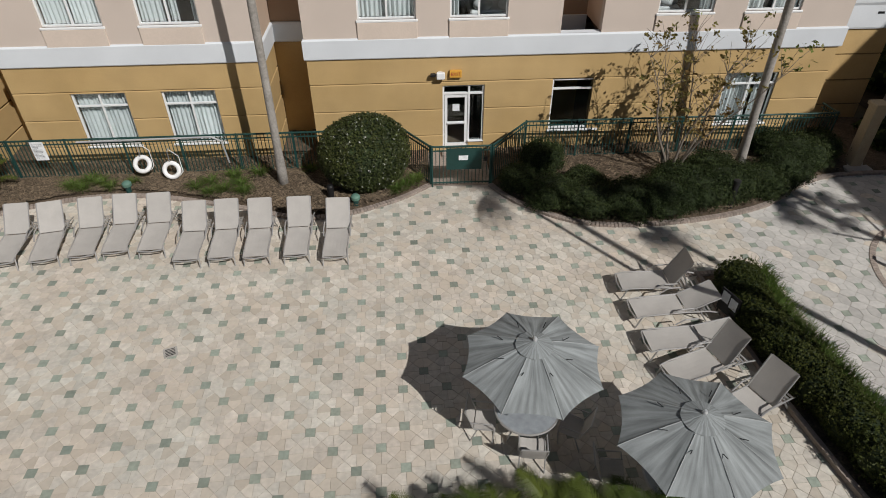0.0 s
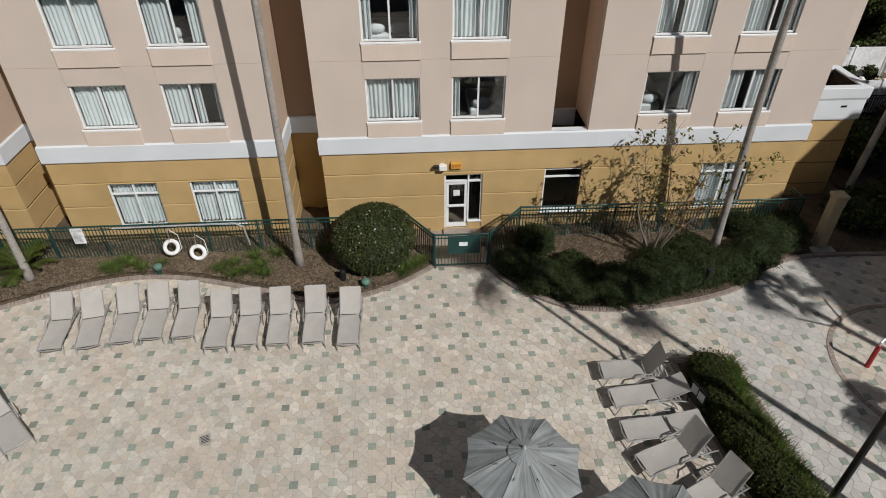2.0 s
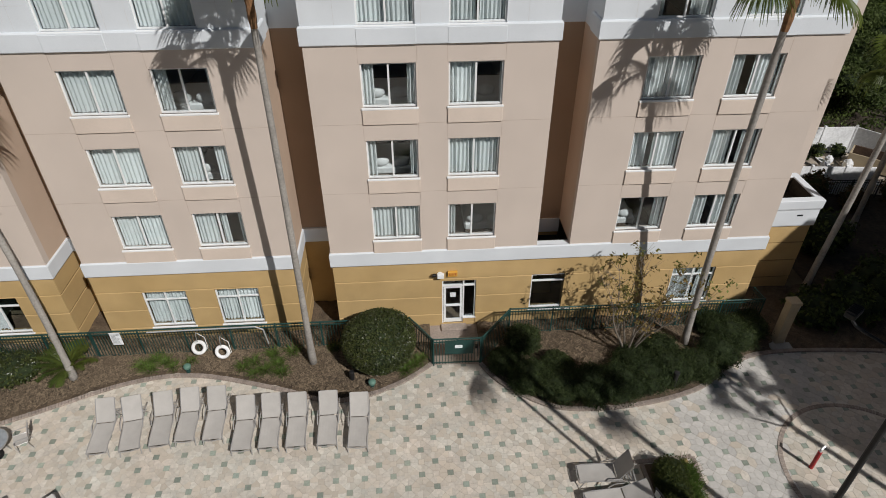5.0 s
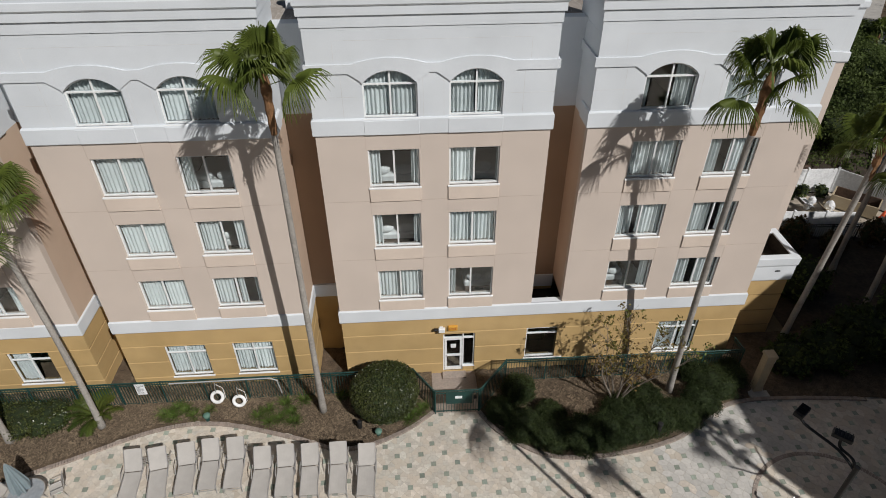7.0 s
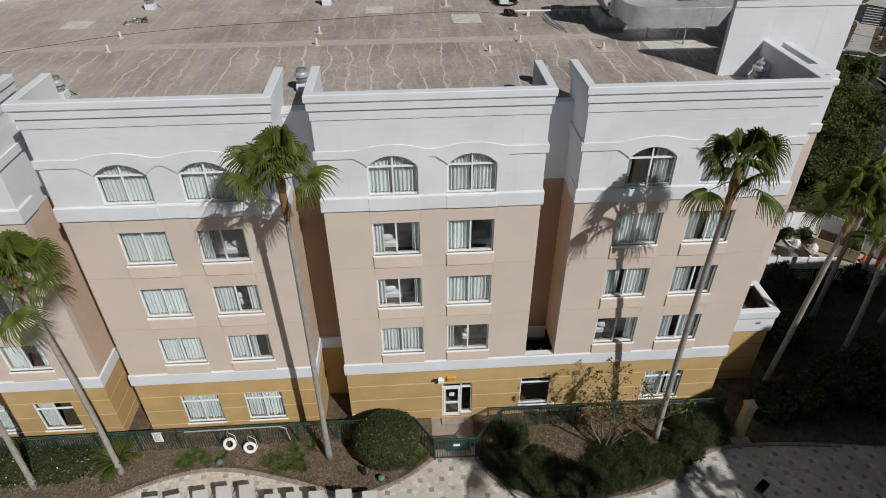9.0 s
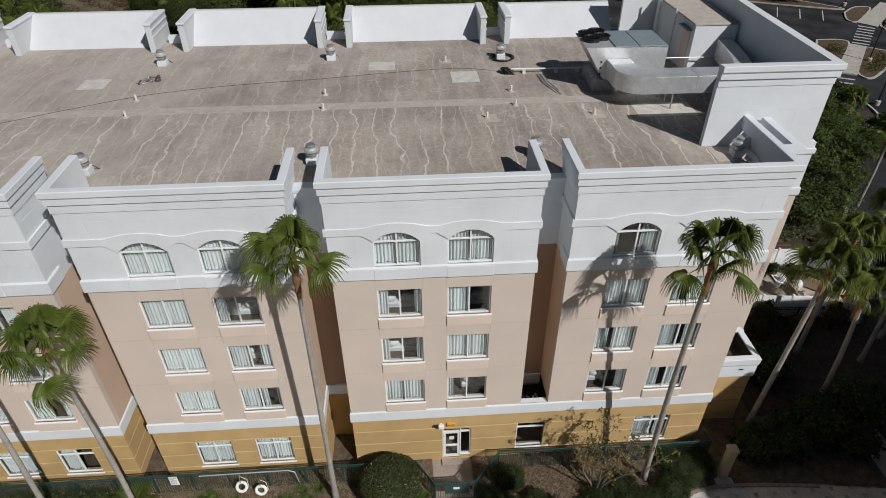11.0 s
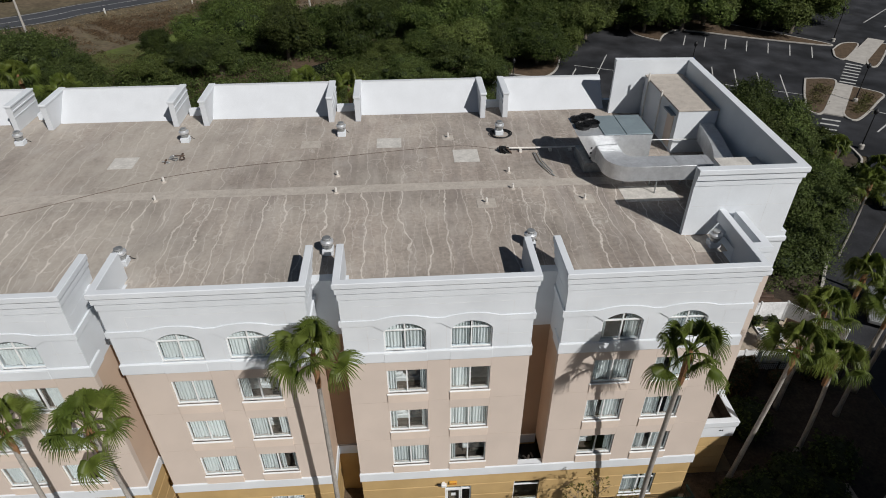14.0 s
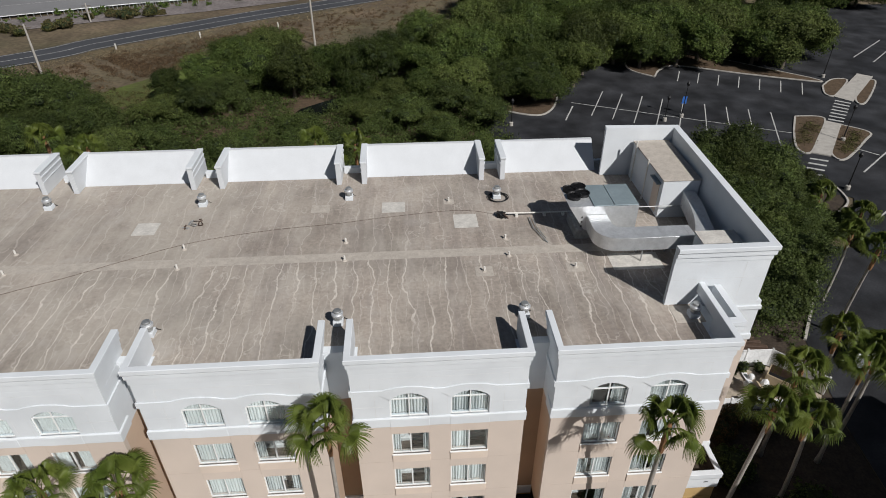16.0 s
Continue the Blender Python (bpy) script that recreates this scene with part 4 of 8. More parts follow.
part("side_head", box_bm(-0.26, -0.08, -0.2, -0.06, 0.0, 0.1, bevel=0.02), M_BLACK, lamp)
ex = thing("exit_sign", "amber illuminated exit sign on the wall", "sign", at=(1.58, 0, 2.94))
part("box", box_bm(-0.2, 0.2, -0.12, -0.002, -0.11, 0.13, bevel=0.01), M_ORANGE, ex)
tc = bpy.data.curves.new("letters", "FONT")
tc.body, tc.size, tc.align_x, tc.align_y = "EXIT", 0.16, "CENTER", "CENTER"
tc.materials.append(M_RED)
to = new("letters", tc)
to.parent = ex
to.matrix_basis = pose(0, -0.125, 0.01, 90, 0, 0)

def smooth_line3(pts, n=5):
    """A soft curve through points in space."""
    out = []
    for i in range(len(pts) - 1):
        p0, p1, p2, p3 = (Vector(pts[max(0, min(len(pts) - 1, j))]) for j in (i - 1, i, i + 1, i + 2))
        for k in range(n):
            t = k / n
            out.append(0.5 * (2 * p1 + (p2 - p0) * t + (2 * p0 - 5 * p1 + 4 * p2 - p3) * t * t + (3 * p1 - p0 - 3 * p2 + p3) * t ** 3))
    return out + [Vector(pts[-1])]


# ---- roof furniture ----
def roof_vent(x, y, s=0.84):
    ob = thing("roof_vent", "round galvanised fan vent on a white kerb", "roof vent", "roof vents", at=(x, y, ROOF))
    ob.scale = (s, s, s)
    part("kerb", box_bm(-0.3, 0.3, -0.3, 0.3, 0.0, 0.35, bevel=0.02), M_WHITE, ob)
    part("drum", lathe(bmesh.new(), [(0.23, 0.33), (0.23, 0.5), (0.30, 0.52), (0.30, 0.6), (0.24, 0.62), (0.24, 0.68)], 20), M_STEEL_OLD, ob)
    part("cap", lathe(bmesh.new(), [(0.34, 0.68), (0.35, 0.7), (0.35, 0.82), (0.30, 0.86), (0.25, 0.87), (0.25, 0.9)], 24), M_STEEL, ob, "bright banded cap")
    part("motor", lathe(bmesh.new(), [(0.22, 0.9), (0.23, 0.92), (0.23, 1.02), (0.2, 1.04), (0.05, 1.05)], 20), M_STEEL_OLD, ob)
    part("cable", tube(bmesh.new(), [(0.3, 0.25, 0.3), (0.42, 0.32, 0.12), (0.5, 0.4, 0.02)], 0.018, 6), M_BLACK, ob)
    return ob


for x, y in ((-4.0, 3.95), (5.4, 3.9), (-13.2, 3.75), (-22.9, 4.0), (-4.2, 16.5), (5.65, 16.0), (-13.75, 16.3), (-23.7, 16.55), (14.0, 3.3)):
    roof_vent(x, y)
for x, y in ((-4.05, 9.4), (-4.1, 11.25), (2.4, 15.7), (5.5, 11.0), (5.45, 9.2), (-13.45, 9.2), (-13.6, 11.2), (-23.0, 9.3), (-23.3, 11.3), (9.05, 7.85), (3.85, 7.8)):
    ob = thing("vent_pipe", "short white plumbing vent pipe", "vent pipe", "vent pipes", at=(x, y, ROOF))
    part("pipe", tube(bmesh.new(), [(0, 0, 0), (0, 0, 0.32)], 0.06, 10), M_PIPE, ob)
    part("collar", lathe(bmesh.new(), [(0.16, 0.0), (0.14, 0.03), (0.08, 0.07)], 14), M_PATCH, ob)
for k, (x, y, w, d) in enumerate(((-1.25, 15.2, 1.5, 1.3), (3.3, 13.2, 1.5, 1.6), (3.85, 7.8, 1.0, 0.9), (9.05, 7.85, 1.0, 0.9), (-16.6, 13.6, 1.4, 1.4), (2.4, 15.7, 0.7, 0.7), (5.4, 13.7, 1.2, 1.2), (-6.0, 15.3, 1.2, 1.0), (13.75, 3.45, 1.5, 1.3), (12.6, 8.2, 2.9, 1.6))):
    p = part("membrane_patch", box_bm(x - w / 2, x + w / 2, y - d / 2, y + d / 2, ROOF + 0.001, ROOF + 0.014, bevel=0.006), M_COATED if k in (0, 1, 4, 9) else M_PATCH, hotel, "paler roof patch")
seam = bmesh.new()
bx(seam, WEST, EAST0 - 1.8, 9.35, 10.15, ROOF + 0.001, ROOF + 0.005)
part("membrane_seam", seam, M_PATCH, hotel, "pale membrane strip across the roof")
lie = ((-32.0, 3.2), (-26.0, 5.7), (-21.6, 7.8), (-19.2, 8.9), (-16.4, 10.4), (-13.2, 11.9), (-9.0, 12.9), (-5.0, 13.4), (-0.8, 14.1), (3.0, 14.5), (5.2, 13.9))
bm = tube(bmesh.new(), smooth_line3([(x, y, ROOF + 0.015) for x, y in lie], 6), 0.012, 5)
solid("roof_cable", bm, M_RUSTBOX, "thin dark cable lying across the roof", "cable")
bm = bmesh.new()
tube(bm, [(5.9, 13.6, ROOF + 0.22), (7.5, 13.55, ROOF + 0.22), (10.2, 13.5, ROOF + 0.24)], 0.05, 8)
for x in (6.6, 8.4, 9.6):
    bx(bm, x - 0.08, x + 0.08, 13.4, 13.7, ROOF, ROOF + 0.17)
solid("roof_pipe", bm, M_PIPE, "white refrigerant pipe on small blocks", "pipe")
bm = bmesh.new()
tube(bm, [(7.35, 13.2, ROOF + 0.1), (7.4, 12.0, ROOF + 0.1), (7.85, 10.6, ROOF + 0.1), (8.0, 10.4, ROOF + 0.02)], 0.035, 8)
tube(bm, [(7.55, 13.2, ROOF + 0.1), (7.62, 12.0, ROOF + 0.1), (7.95, 10.7, ROOF + 0.1)], 0.025, 8)
solid("roof_pipe", bm, M_STEEL_OLD, "bent grey drain pipe on the roof", "pipe")
rnd = random.Random(9)
valves = thing("valve_cluster", "tangle of dark pipes and valves on the roof", "pipework", at=(5.6, 13.6, ROOF))
for k in range(7):
    bits = [(rnd.uniform(-.3, .5), rnd.uniform(-.5, .5), 0.05), (rnd.uniform(-.3, .4), rnd.uniform(-.4, .4), rnd.uniform(.2, .5)), (rnd.uniform(-.2, .5), rnd.uniform(-.5, .5), 0.06)]
    part("pipe", tube(bmesh.new(), smooth_line3(bits), 0.035, 6), M_BLACK if k % 3 else M_RUSTBOX, valves)
part("valve_box", box_bm(-0.25, 0.15, -0.25, 0.15, 0.0, 0.3, bevel=0.02), M_BLACK, valves)
heap = thing("debris_heap", "small heap of old hose and rags on the roof", "debris", at=(-13.7, 14.0, ROOF))
for k in range(7):
    x, y = rnd.uniform(-.5, .5), rnd.uniform(-.5, .5)
    bits = [(x + rnd.uniform(-.3, .3), y + rnd.uniform(-.25, .25), 0.03 + rnd.uniform(0, .1)) for _ in range(4)]
    part("hose", tube(bmesh.new(), [tuple(p) for p in smooth_line3(bits)], rnd.uniform(0.02, 0.04), 6), M_STEEL_OLD if k % 2 else M_RUSTBOX, heap)
coil = bmesh.new()
for k in range(3):
    tube(coil, [(5.75 + (0.55 + 0.07 * k) * math.cos(a / 20 * 6.2832), 15.9 + (0.5 + 0.06 * k) * math.sin(a / 20 * 6.2832), ROOF + 0.04 + 0.03 * k) for a in range(21)], 0.03, 6)
solid("hose_coil", coil, M_BLACK, "dark hose coiled round a roof vent", "hose")

# packaged air handler with fans, and its duct
ac = thing("air_handler", "grey rooftop air handler with black condenser fans", "air conditioner", at=(0, 0, ROOF))
part("base_rail", box_bm(9.7, 13.2, 10.7, 12.9, 0.0, 0.6), M_STEEL_OLD, ac)
bm = bmesh.new()
sec = [(9.1, 2.28), (13.25, 2.28), (13.25, 0.6), (10.35, 0.6), (10.1, 0.72)]
va = [bm.verts.new((x, 10.65, z)) for x, z in sec]
vb = [bm.verts.new((x, 13.05, z)) for x, z in sec]
for k in range(5):
    bm.faces.new((va[k], va[(k + 1) % 5], vb[(k + 1) % 5], vb[k]))
bm.faces.new(va)
bm.faces.new(vb[::-1])
part("cabinet", bm, M_STEEL, ac, "sheet-metal cabinet with a slanted end")
for xa, xb in ((10.55, 11.75), (11.79, 13.22)):
    part("lid", box_bm(xa, xb, 10.6, 13.1, 2.282, 2.34, bevel=0.01), M_UNIT, ac, "blue-grey lid")
for fx, fy in ((9.55, 12.55), (9.62, 11.7), (10.15, 12.85), (10.2, 12.0)):
    fan = part("fan", lathe(bmesh.new(), [(0.4, 2.28), (0.4, 2.43), (0.45, 2.47), (0.41, 2.49), (0.36, 2.43), (0.36, 2.31)], 24, (fx, fy, 0)), M_BLACK, ac, "black fan shroud")
    bm = bmesh.new()
    for k in range(4):
        bx(bm, 0.05, 0.36, -0.06, 0.06, 2.35, 2.37, pose(fx, fy, 0, 0, 0, 90 * k + 20))
    for k in range(6):
        bx(bm, -0.38, 0.38, -0.008, 0.008, 2.455, 2.47, pose(fx, fy, 0, 0, 0, 30 * k))
    part("grille", bm, M_BLACK, fan)
bm = bmesh.new()
for z in (0.9, 1.2, 1.5):
    bx(bm, 9.9, 9.98, 10.62, 10.66, z, z + 0.1)
part("knob", bm, M_BLACK, ac)

duct = thing("duct", "bright galvanised duct sweeping across the roof", "duct", at=(0, 0, ROOF))


def arc(cx, cy, r, a0, a1, n):
    return [(cx + r * math.cos(radians(a0 + (a1 - a0) * k / n)), cy + r * math.sin(radians(a0 + (a1 - a0) * k / n))) for k in range(n + 1)]


plan = [(10.2, 10.63), (10.2, 9.3)] + arc(11.45, 9.3, 1.25, 185, 270, 12) + [(15.75, 8.05), (15.75, 9.2)] + arc(11.8, 9.6, 0.4, 270, 180, 6) + [(11.4, 10.63)]
D0, D1 = 0.85, 1.7
bm = bmesh.new()
lo, hi = [bm.verts.new((x, y, D0)) for x, y in plan], [bm.verts.new((x, y, D1)) for x, y in plan]
for k in range(len(plan)):
    j = (k + 1) % len(plan)
    bm.faces.new((lo[k], lo[j], hi[j], hi[k]))
rim = bm.faces.new(hi)
bm.faces.new(lo[::-1])
bmesh.ops.bevel(bm, geom=list(rim.edges), offset=0.03, segments=2, affect="EDGES")
bend = part("bend", bm, M_STEEL, duct, "curved duct bend")
part("flange", box_bm(10.185, 11.415, 10.0, 10.04, D0 - 0.015, D1 + 0.02), M_STEEL, bend)
for x in (13.9, 15.4):
    part("flange", box_bm(x - 0.012, x + 0.012, 8.038, 9.212, D0 - 0.012, D1 + 0.012), M_STEEL, bend)
# the duct's last leg flares upwards to the penthouse
legs = ((8.06, 15.76, 16.9, 1.71), (8.6, 15.9, 17.0, 1.72), (9.2, 16.15, 17.1, 1.74), (9.9, 16.35, 17.2, 1.78), (10.7, 16.5, 17.33, 1.83), (11.6, 16.66, 17.45, 1.87), (12.7, 16.8, 17.52, 1.88))
bm = bmesh.new()
rings = [[bm.verts.new(p) for p in ((xl, y, D0), (xr, y, D0), (xr, y, z), (xl, y, z))] for y, xl, xr, z in legs]
for r, q in zip(rings, rings[1:]):
    for k in range(4):
        bm.faces.new((r[k], r[(k + 1) % 4], q[(k + 1) % 4], q[k]))
bm.faces.new(rings[0])
bm.faces.new(rings[-1][::-1])
part("riser", bm, M_STEEL, duct, "flared duct leg to the penthouse")
for x, ys in ((11.6, (9.4,)), (12.9, (8.2, 9.05)), (14.6, (9.05,)), (16.2, (9.05,))):
    for y in ys:
        part("stand", box_bm(x - 0.03, x + 0.03, y - 0.03, y + 0.03, 0.0, D0), M_STEEL_OLD, duct)
ped = thing("plenum_box", "flat concrete-topped duct plenum", "plenum", at=(0, 0, ROOF))
part("plenum", box_bm(15.3, 17.4, 6.35, 7.45, 1.4, 2.33, bevel=0.02), M_WHITE, ped)
part("top", box_bm(15.25, 17.45, 6.3, 7.5, 2.332, 2.38), M_COATED, ped, "dirty pale flat top")
for x in (15.4, 17.2):
    part("leg", box_bm(x, x + 0.12, 6.5, 7.3, 0.0, 1.4), M_WHITE, ped)

pent = thing("roof_penthouse", "white stucco stair penthouse with a flat roof", "penthouse", at=(0, 0, ROOF))
part("wall", box_bm(15.45, 17.77, 12.75, 18.44, 0.0, 2.6), M_WHITE, pent)
part("roof", box_bm(15.38, 17.8, 12.7, 18.46, 2.602, 2.7, bevel=0.01), M_PATCH, pent, "stained flat roof")
dr = part("door", box_bm(15.40, 15.445, 13.2, 14.1, 0.15, 2.2, bevel=0.008), M_PANEL, pent, "closed grey door")
part("canopy", box_bm(15.15, 15.44, 13.05, 14.25, 2.22, 2.3), M_UNIT, dr)
part("pipe", tube(bmesh.new(), [(15.3, 15.2, 0), (15.3, 15.2, 2.9)], 0.05, 8), M_PIPE, pent)
part("pipe", tube(bmesh.new(), [(15.32, 17.6, 0), (15.32, 17.6, 3.1)], 0.06, 8), M_PIPE, pent)
part("rail", tube(bmesh.new(), [(13.9, 12.5, 1.0), (15.4, 12.5, 1.0), (17.3, 12.4, 1.0)], 0.03, 6), M_STEEL_OLD, pent)

# ---- single-storey annexe beside the end bay ----
annex = thing("annex", "small gold annexe with a white parapet", "annexe")
ax0, ax1, ay0, ay1 = STEP_X + 0.005, 17.4, 1.5, 3.6
for za, zb in ((0.0, 0.65), (0.71, 1.63), (1.69, 2.61), (2.67, 3.58)):
    part("course", box_bm(ax0, ax1, ay0, ay1, za, zb), M_GOLD, annex, "gold stucco course")
part("backing", box_bm(ax0, ax1 - 0.04, ay0 + 0.04, ay1 - 0.04, 0.0, 3.58), M_JOINT, annex)
part("parapet", sweep(bmesh.new(), [(ax0, ay0), (ax1, ay0), (ax1, ay1), (ax0, ay1)], [(-0.2, 3.58), (0.06, 3.58), (0.08, 3.64), (0.08, 4.4), (0.12, 4.5), (0.14, 4.88), (0.12, 4.9), (-0.18, 4.9), (-0.2, 4.88)]), M_WHITE, annex, "white parapet")
# dark membrane roof and upturn; shade within the parapet is in their colour too
part("roof", box_bm(ax0, ax1 - 0.21, ay0 + 0.21, ay1 - 0.21, 4.0, 4.12), M_SHADEBROWN, annex, "dark flat roof")
part("lining", sweep(bmesh.new(), [(ax0 + 0.01, ay0 + 0.2), (ax1 - 0.2, ay0 + 0.2), (ax1 - 0.2, ay1 - 0.2), (ax0 + 0.01, ay1 - 0.2)], [(-0.02, 4.121), (-0.004, 4.121), (-0.004, 4.84), (-0.02, 4.84)]), M_SHADEBROWN, annex, "dark membrane upturn inside the parapet")
part("scupper", box_bm(16.55, 16.8, ay0 - 0.085, ay0 - 0.06, 4.1, 4.18), M_BLACK, annex)

# ---- ground and distance ----
bm = bmesh.new()
bmesh.ops.create_grid(bm, x_segments=60, y_segments=60, size=700)
for v in bm.verts:
    v.co.z = -0.12
solid("ground", bm, M_SOIL, "dry brown earth reaching to the horizon", "ground", kind="structure")
flat("lawn", [(-160, 50), (-70, 66), (-49, 74), (-20, 84), (40, 100), (90, 125), (90, 134), (30, 116), (-38, 96), (-52, 80), (-70, 74), (-160, 60)], -0.06, M_LAWN, "strip of green grass verge", "grass")
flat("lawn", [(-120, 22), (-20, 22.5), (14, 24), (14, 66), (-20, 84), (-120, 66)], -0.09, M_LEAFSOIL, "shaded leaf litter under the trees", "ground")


def ribbon(line, w0, w1):
    """Plan outline of a strip that lies between two offsets to the right of a line."""
    a, b = [], []
    for i, p in enumerate(line):
        d = (line[min(i + 1, len(line) - 1)] - line[max(i - 1, 0)]).normalized()
        n = Vector((d.y, -d.x))
        a.append(p + n * w0)
        b.append(p + n * w1)
    return a + b[::-1]


def lay(name, line, w0, w1, z, mat, label, category, kind="structure", thick=0.0):
    bm = bmesh.new()
    pts = ribbon(line, w0, w1)
    n = len(line)
    top = [bm.verts.new((p.x, p.y, z)) for p in pts]
    for i in range(n - 1):
        bm.faces.new((top[i], top[i + 1], top[2 * n - 2 - i], top[2 * n - 1 - i]))
    if thick:
        ext = bmesh.ops.extrude_face_region(bm, geom=bm.faces[:])
        for v in ext["geom"]:
            if isinstance(v, bmesh.types.BMVert):
                v.co.z -= thick
    return solid(name, bm, mat, label, category, kind=kind)


road_line = smooth_line([(-230, 20), (-140, 62), (-75.4, 99.8), (-62.6, 110.4), (-50.0, 119.6), (-25.6, 136.0), (30, 168), (120, 210), (260, 260)], 8)
lay("road", road_line, -4.4, 4.4, -0.02, M_ROAD, "two-lane grey asphalt road", "road")
for off in (-4.0, -0.12, 3.85):
    lay("road_line", road_line, off, off + 0.2, 0.0, M_PAINT, "painted white road line", "road marking")
hw_line = smooth_line([(-260, 66), (-150, 106), (-91, 131), (-67, 140.7), (-46.5, 148), (20, 180), (140, 230), (280, 280)], 8)
lay("highway", hw_line, -26, -1.0, 0.4, M_HIGHWAY, "pale concrete highway", "road")
for off in (-25, -13, -2.4):
    lay("road_line", hw_line, off, off + 0.25, 0.43, M_PAINT, "painted white lane line", "road marking")
rail = thing("guard_rail", "galvanised steel guard rail on posts", "guard rail")
bm = bmesh.new()
gl = [p for p in hw_line if -140 < p.x < 40]
tube(bm, [(p.x + 0.6, p.y - 1.0, 0.95) for p in gl], 0.09, 6)
part("beam", bm, M_STEEL_OLD, rail)
for i in range(0, len(gl) - 1):
    for k in range(3):
        p = gl[i].lerp(gl[i + 1], k / 3)
        part("post", box_bm(p.x + 0.55, p.x + 0.7, p.y - 0.9, p.y - 0.75, 0.0, 0.95), M_STEEL_OLD, rail)
bank = ribbon(hw_line, 0.5, 11.5)
flat("bank", bank, -0.01, material("stony_bank", (0.17, 0.15, 0.145), 0.95, grain=(1.5, 0.3), blotch=(0.15, 0.25)), "stony roadside bank", "ground")

# parking lot
flat("parking_lot", [(10, 46), (10, 66), (13, 78), (25, 86), (42, 92), (49, 89), (60, 91), (74, 104), (104, 130), (130, 130), (190, 90), (120, 5), (46, 5), (46, 30), (52, 40), (40, 47)], -0.015, M_ASPHALT, "dark asphalt parking lot", "parking lot")


def bay_line(a, b, w=0.075):
    a, b = Vector(a), Vector(b)
    d = (b - a).normalized()
    q = Vector((d.y, -d.x)) * w
    flat("bay_line", [a - q, a + q, b + q, b - q], 0.0, M_PAINT, "white painted parking bay line", "road marking")


for k in range(7):
    bay_line((48.7 + 3.07 * k, 85.4 - 1.22 * k), (46.4 + 2.97 * k, 80.4 - 1.27 * k))
for k in range(9):
    bay_line((32.3 + 2.88 * k, 76.5 - 1.32 * k), (27.8 + 2.75 * k, 66.6 - 1.6 * k - (2.0 if k > 4 else 0)))
bay_line((26.0, 72.0), (54.6, 58.3))
for a, b in (((84.2, 90.7), (96.3, 101.0)), ((86.2, 87.8), (95.0, 95.8)), ((57.2, 46.1), (63.8, 51.4)), ((60.6, 52.6), (62.3, 50.6)), ((46.6, 34.1), (48.2, 33.0)), ((51.2, 34.9), (55.0, 37.6)), ((23.5, 65.1), (25.9, 70.6)),
             ((12.5, 65.4), (14.8, 69.4)), ((89.0, 85.0), (99.0, 93.5)), ((60.5, 43.5), (67.0, 48.5)), ((63.8, 41.0), (70.4, 46.0)), ((67.0, 38.4), (73.6, 43.4))):
    bay_line(a, b, 0.1)
for k in range(7):
    u = k / 6
    a, b = Vector((67.8, 69.8)).lerp(Vector((62.4, 62.6)), u), Vector((69.5, 68.3)).lerp(Vector((64.1, 61.4)), u)
    flat("crosswalk_bar", [a, b, b + Vector((0.28, 0.36)), a + Vector((0.28, 0.36))], 0.0, M_PAINT, "white crosswalk bar", "road marking")
for k in range(6):
    u = k / 5
    a, b = Vector((52.5, 50.2)).lerp(Vector((47.7, 43.9)), u), Vector((54.4, 49.2)).lerp(Vector((49.4, 42.9)), u)
    flat("crosswalk_bar", [a, b, b + Vector((0.28, 0.34)), a + Vector((0.28, 0.34))], 0.0, M_PAINT, "white crosswalk bar", "road marking")


def island(pts, label="kerbed island of dry grass"):
    line = smooth_line(pts + [pts[0]], 6)
    flat("traffic_island", line[:-1], 0.10, M_LEAFSOIL, label, "traffic island")
    lay("kerb", line, -0.18, 0.08, 0.14, M_CONC, "pale concrete kerb", "kerb", thick=0.2)


island([(58.1, 63.9), (61.4, 63.6), (61.5, 62.0), (57.4, 56.6), (53.5, 51.9), (52.5, 53.2), (54.8, 58.2)])
island([(63.0, 60.4), (65.4, 57.6), (63.3, 55.2), (57.0, 49.7), (56.2, 51.4), (59.6, 56.2)])
flat("footpath", [(61.6, 62.0), (63.2, 60.6), (59.4, 55.6), (55.6, 50.6), (53.7, 51.8), (57.6, 56.8)], 0.13, M_CONC, "pale concrete footpath", "path", thick=0.2)
flat("footpath", [(79.0, 81.6), (80.8, 79.9), (70.2, 68.9), (68.6, 71.2)], 0.13, M_CONC, "pale concrete footpath", "path", thick=0.2)
island([(14.8, 71.4), (15.5, 69.0), (20.2, 67.2), (23.4, 71.6), (24.0, 78.0), (16.0, 79.0)], "kerbed bed of brown litter under the trees")
island([(43.2, 82.6), (45.6, 86.4), (49.4, 88.2), (59.7, 82.9), (69.6, 78.4), (70.4, 79.4), (66.5, 83.6), (58.0, 92.0), (48.0, 97.0), (42.0, 94.0), (40.0, 87.0)], "long kerbed bed of brown litter")
island([(69.6, 76.3), (67.9, 72.8), (68.5, 71.5), (70.4, 73.0), (75.4, 78.6), (73.0, 79.2)])
island([(77.0, 78.0), (79.8, 77.8), (72.2, 68.7), (71.2, 69.6)])
lay("kerb", smooth_line([(33.0, 17.0), (38.0, 24.0), (42.2, 30.6), (44.4, 33.6), (47.2, 35.2), (47.9, 36.6), (50.8, 39.3), (51.4, 44.0)], 6), -0.12, 0.12, 0.14, M_CONC, "pale concrete kerb", "kerb", thick=0.25)
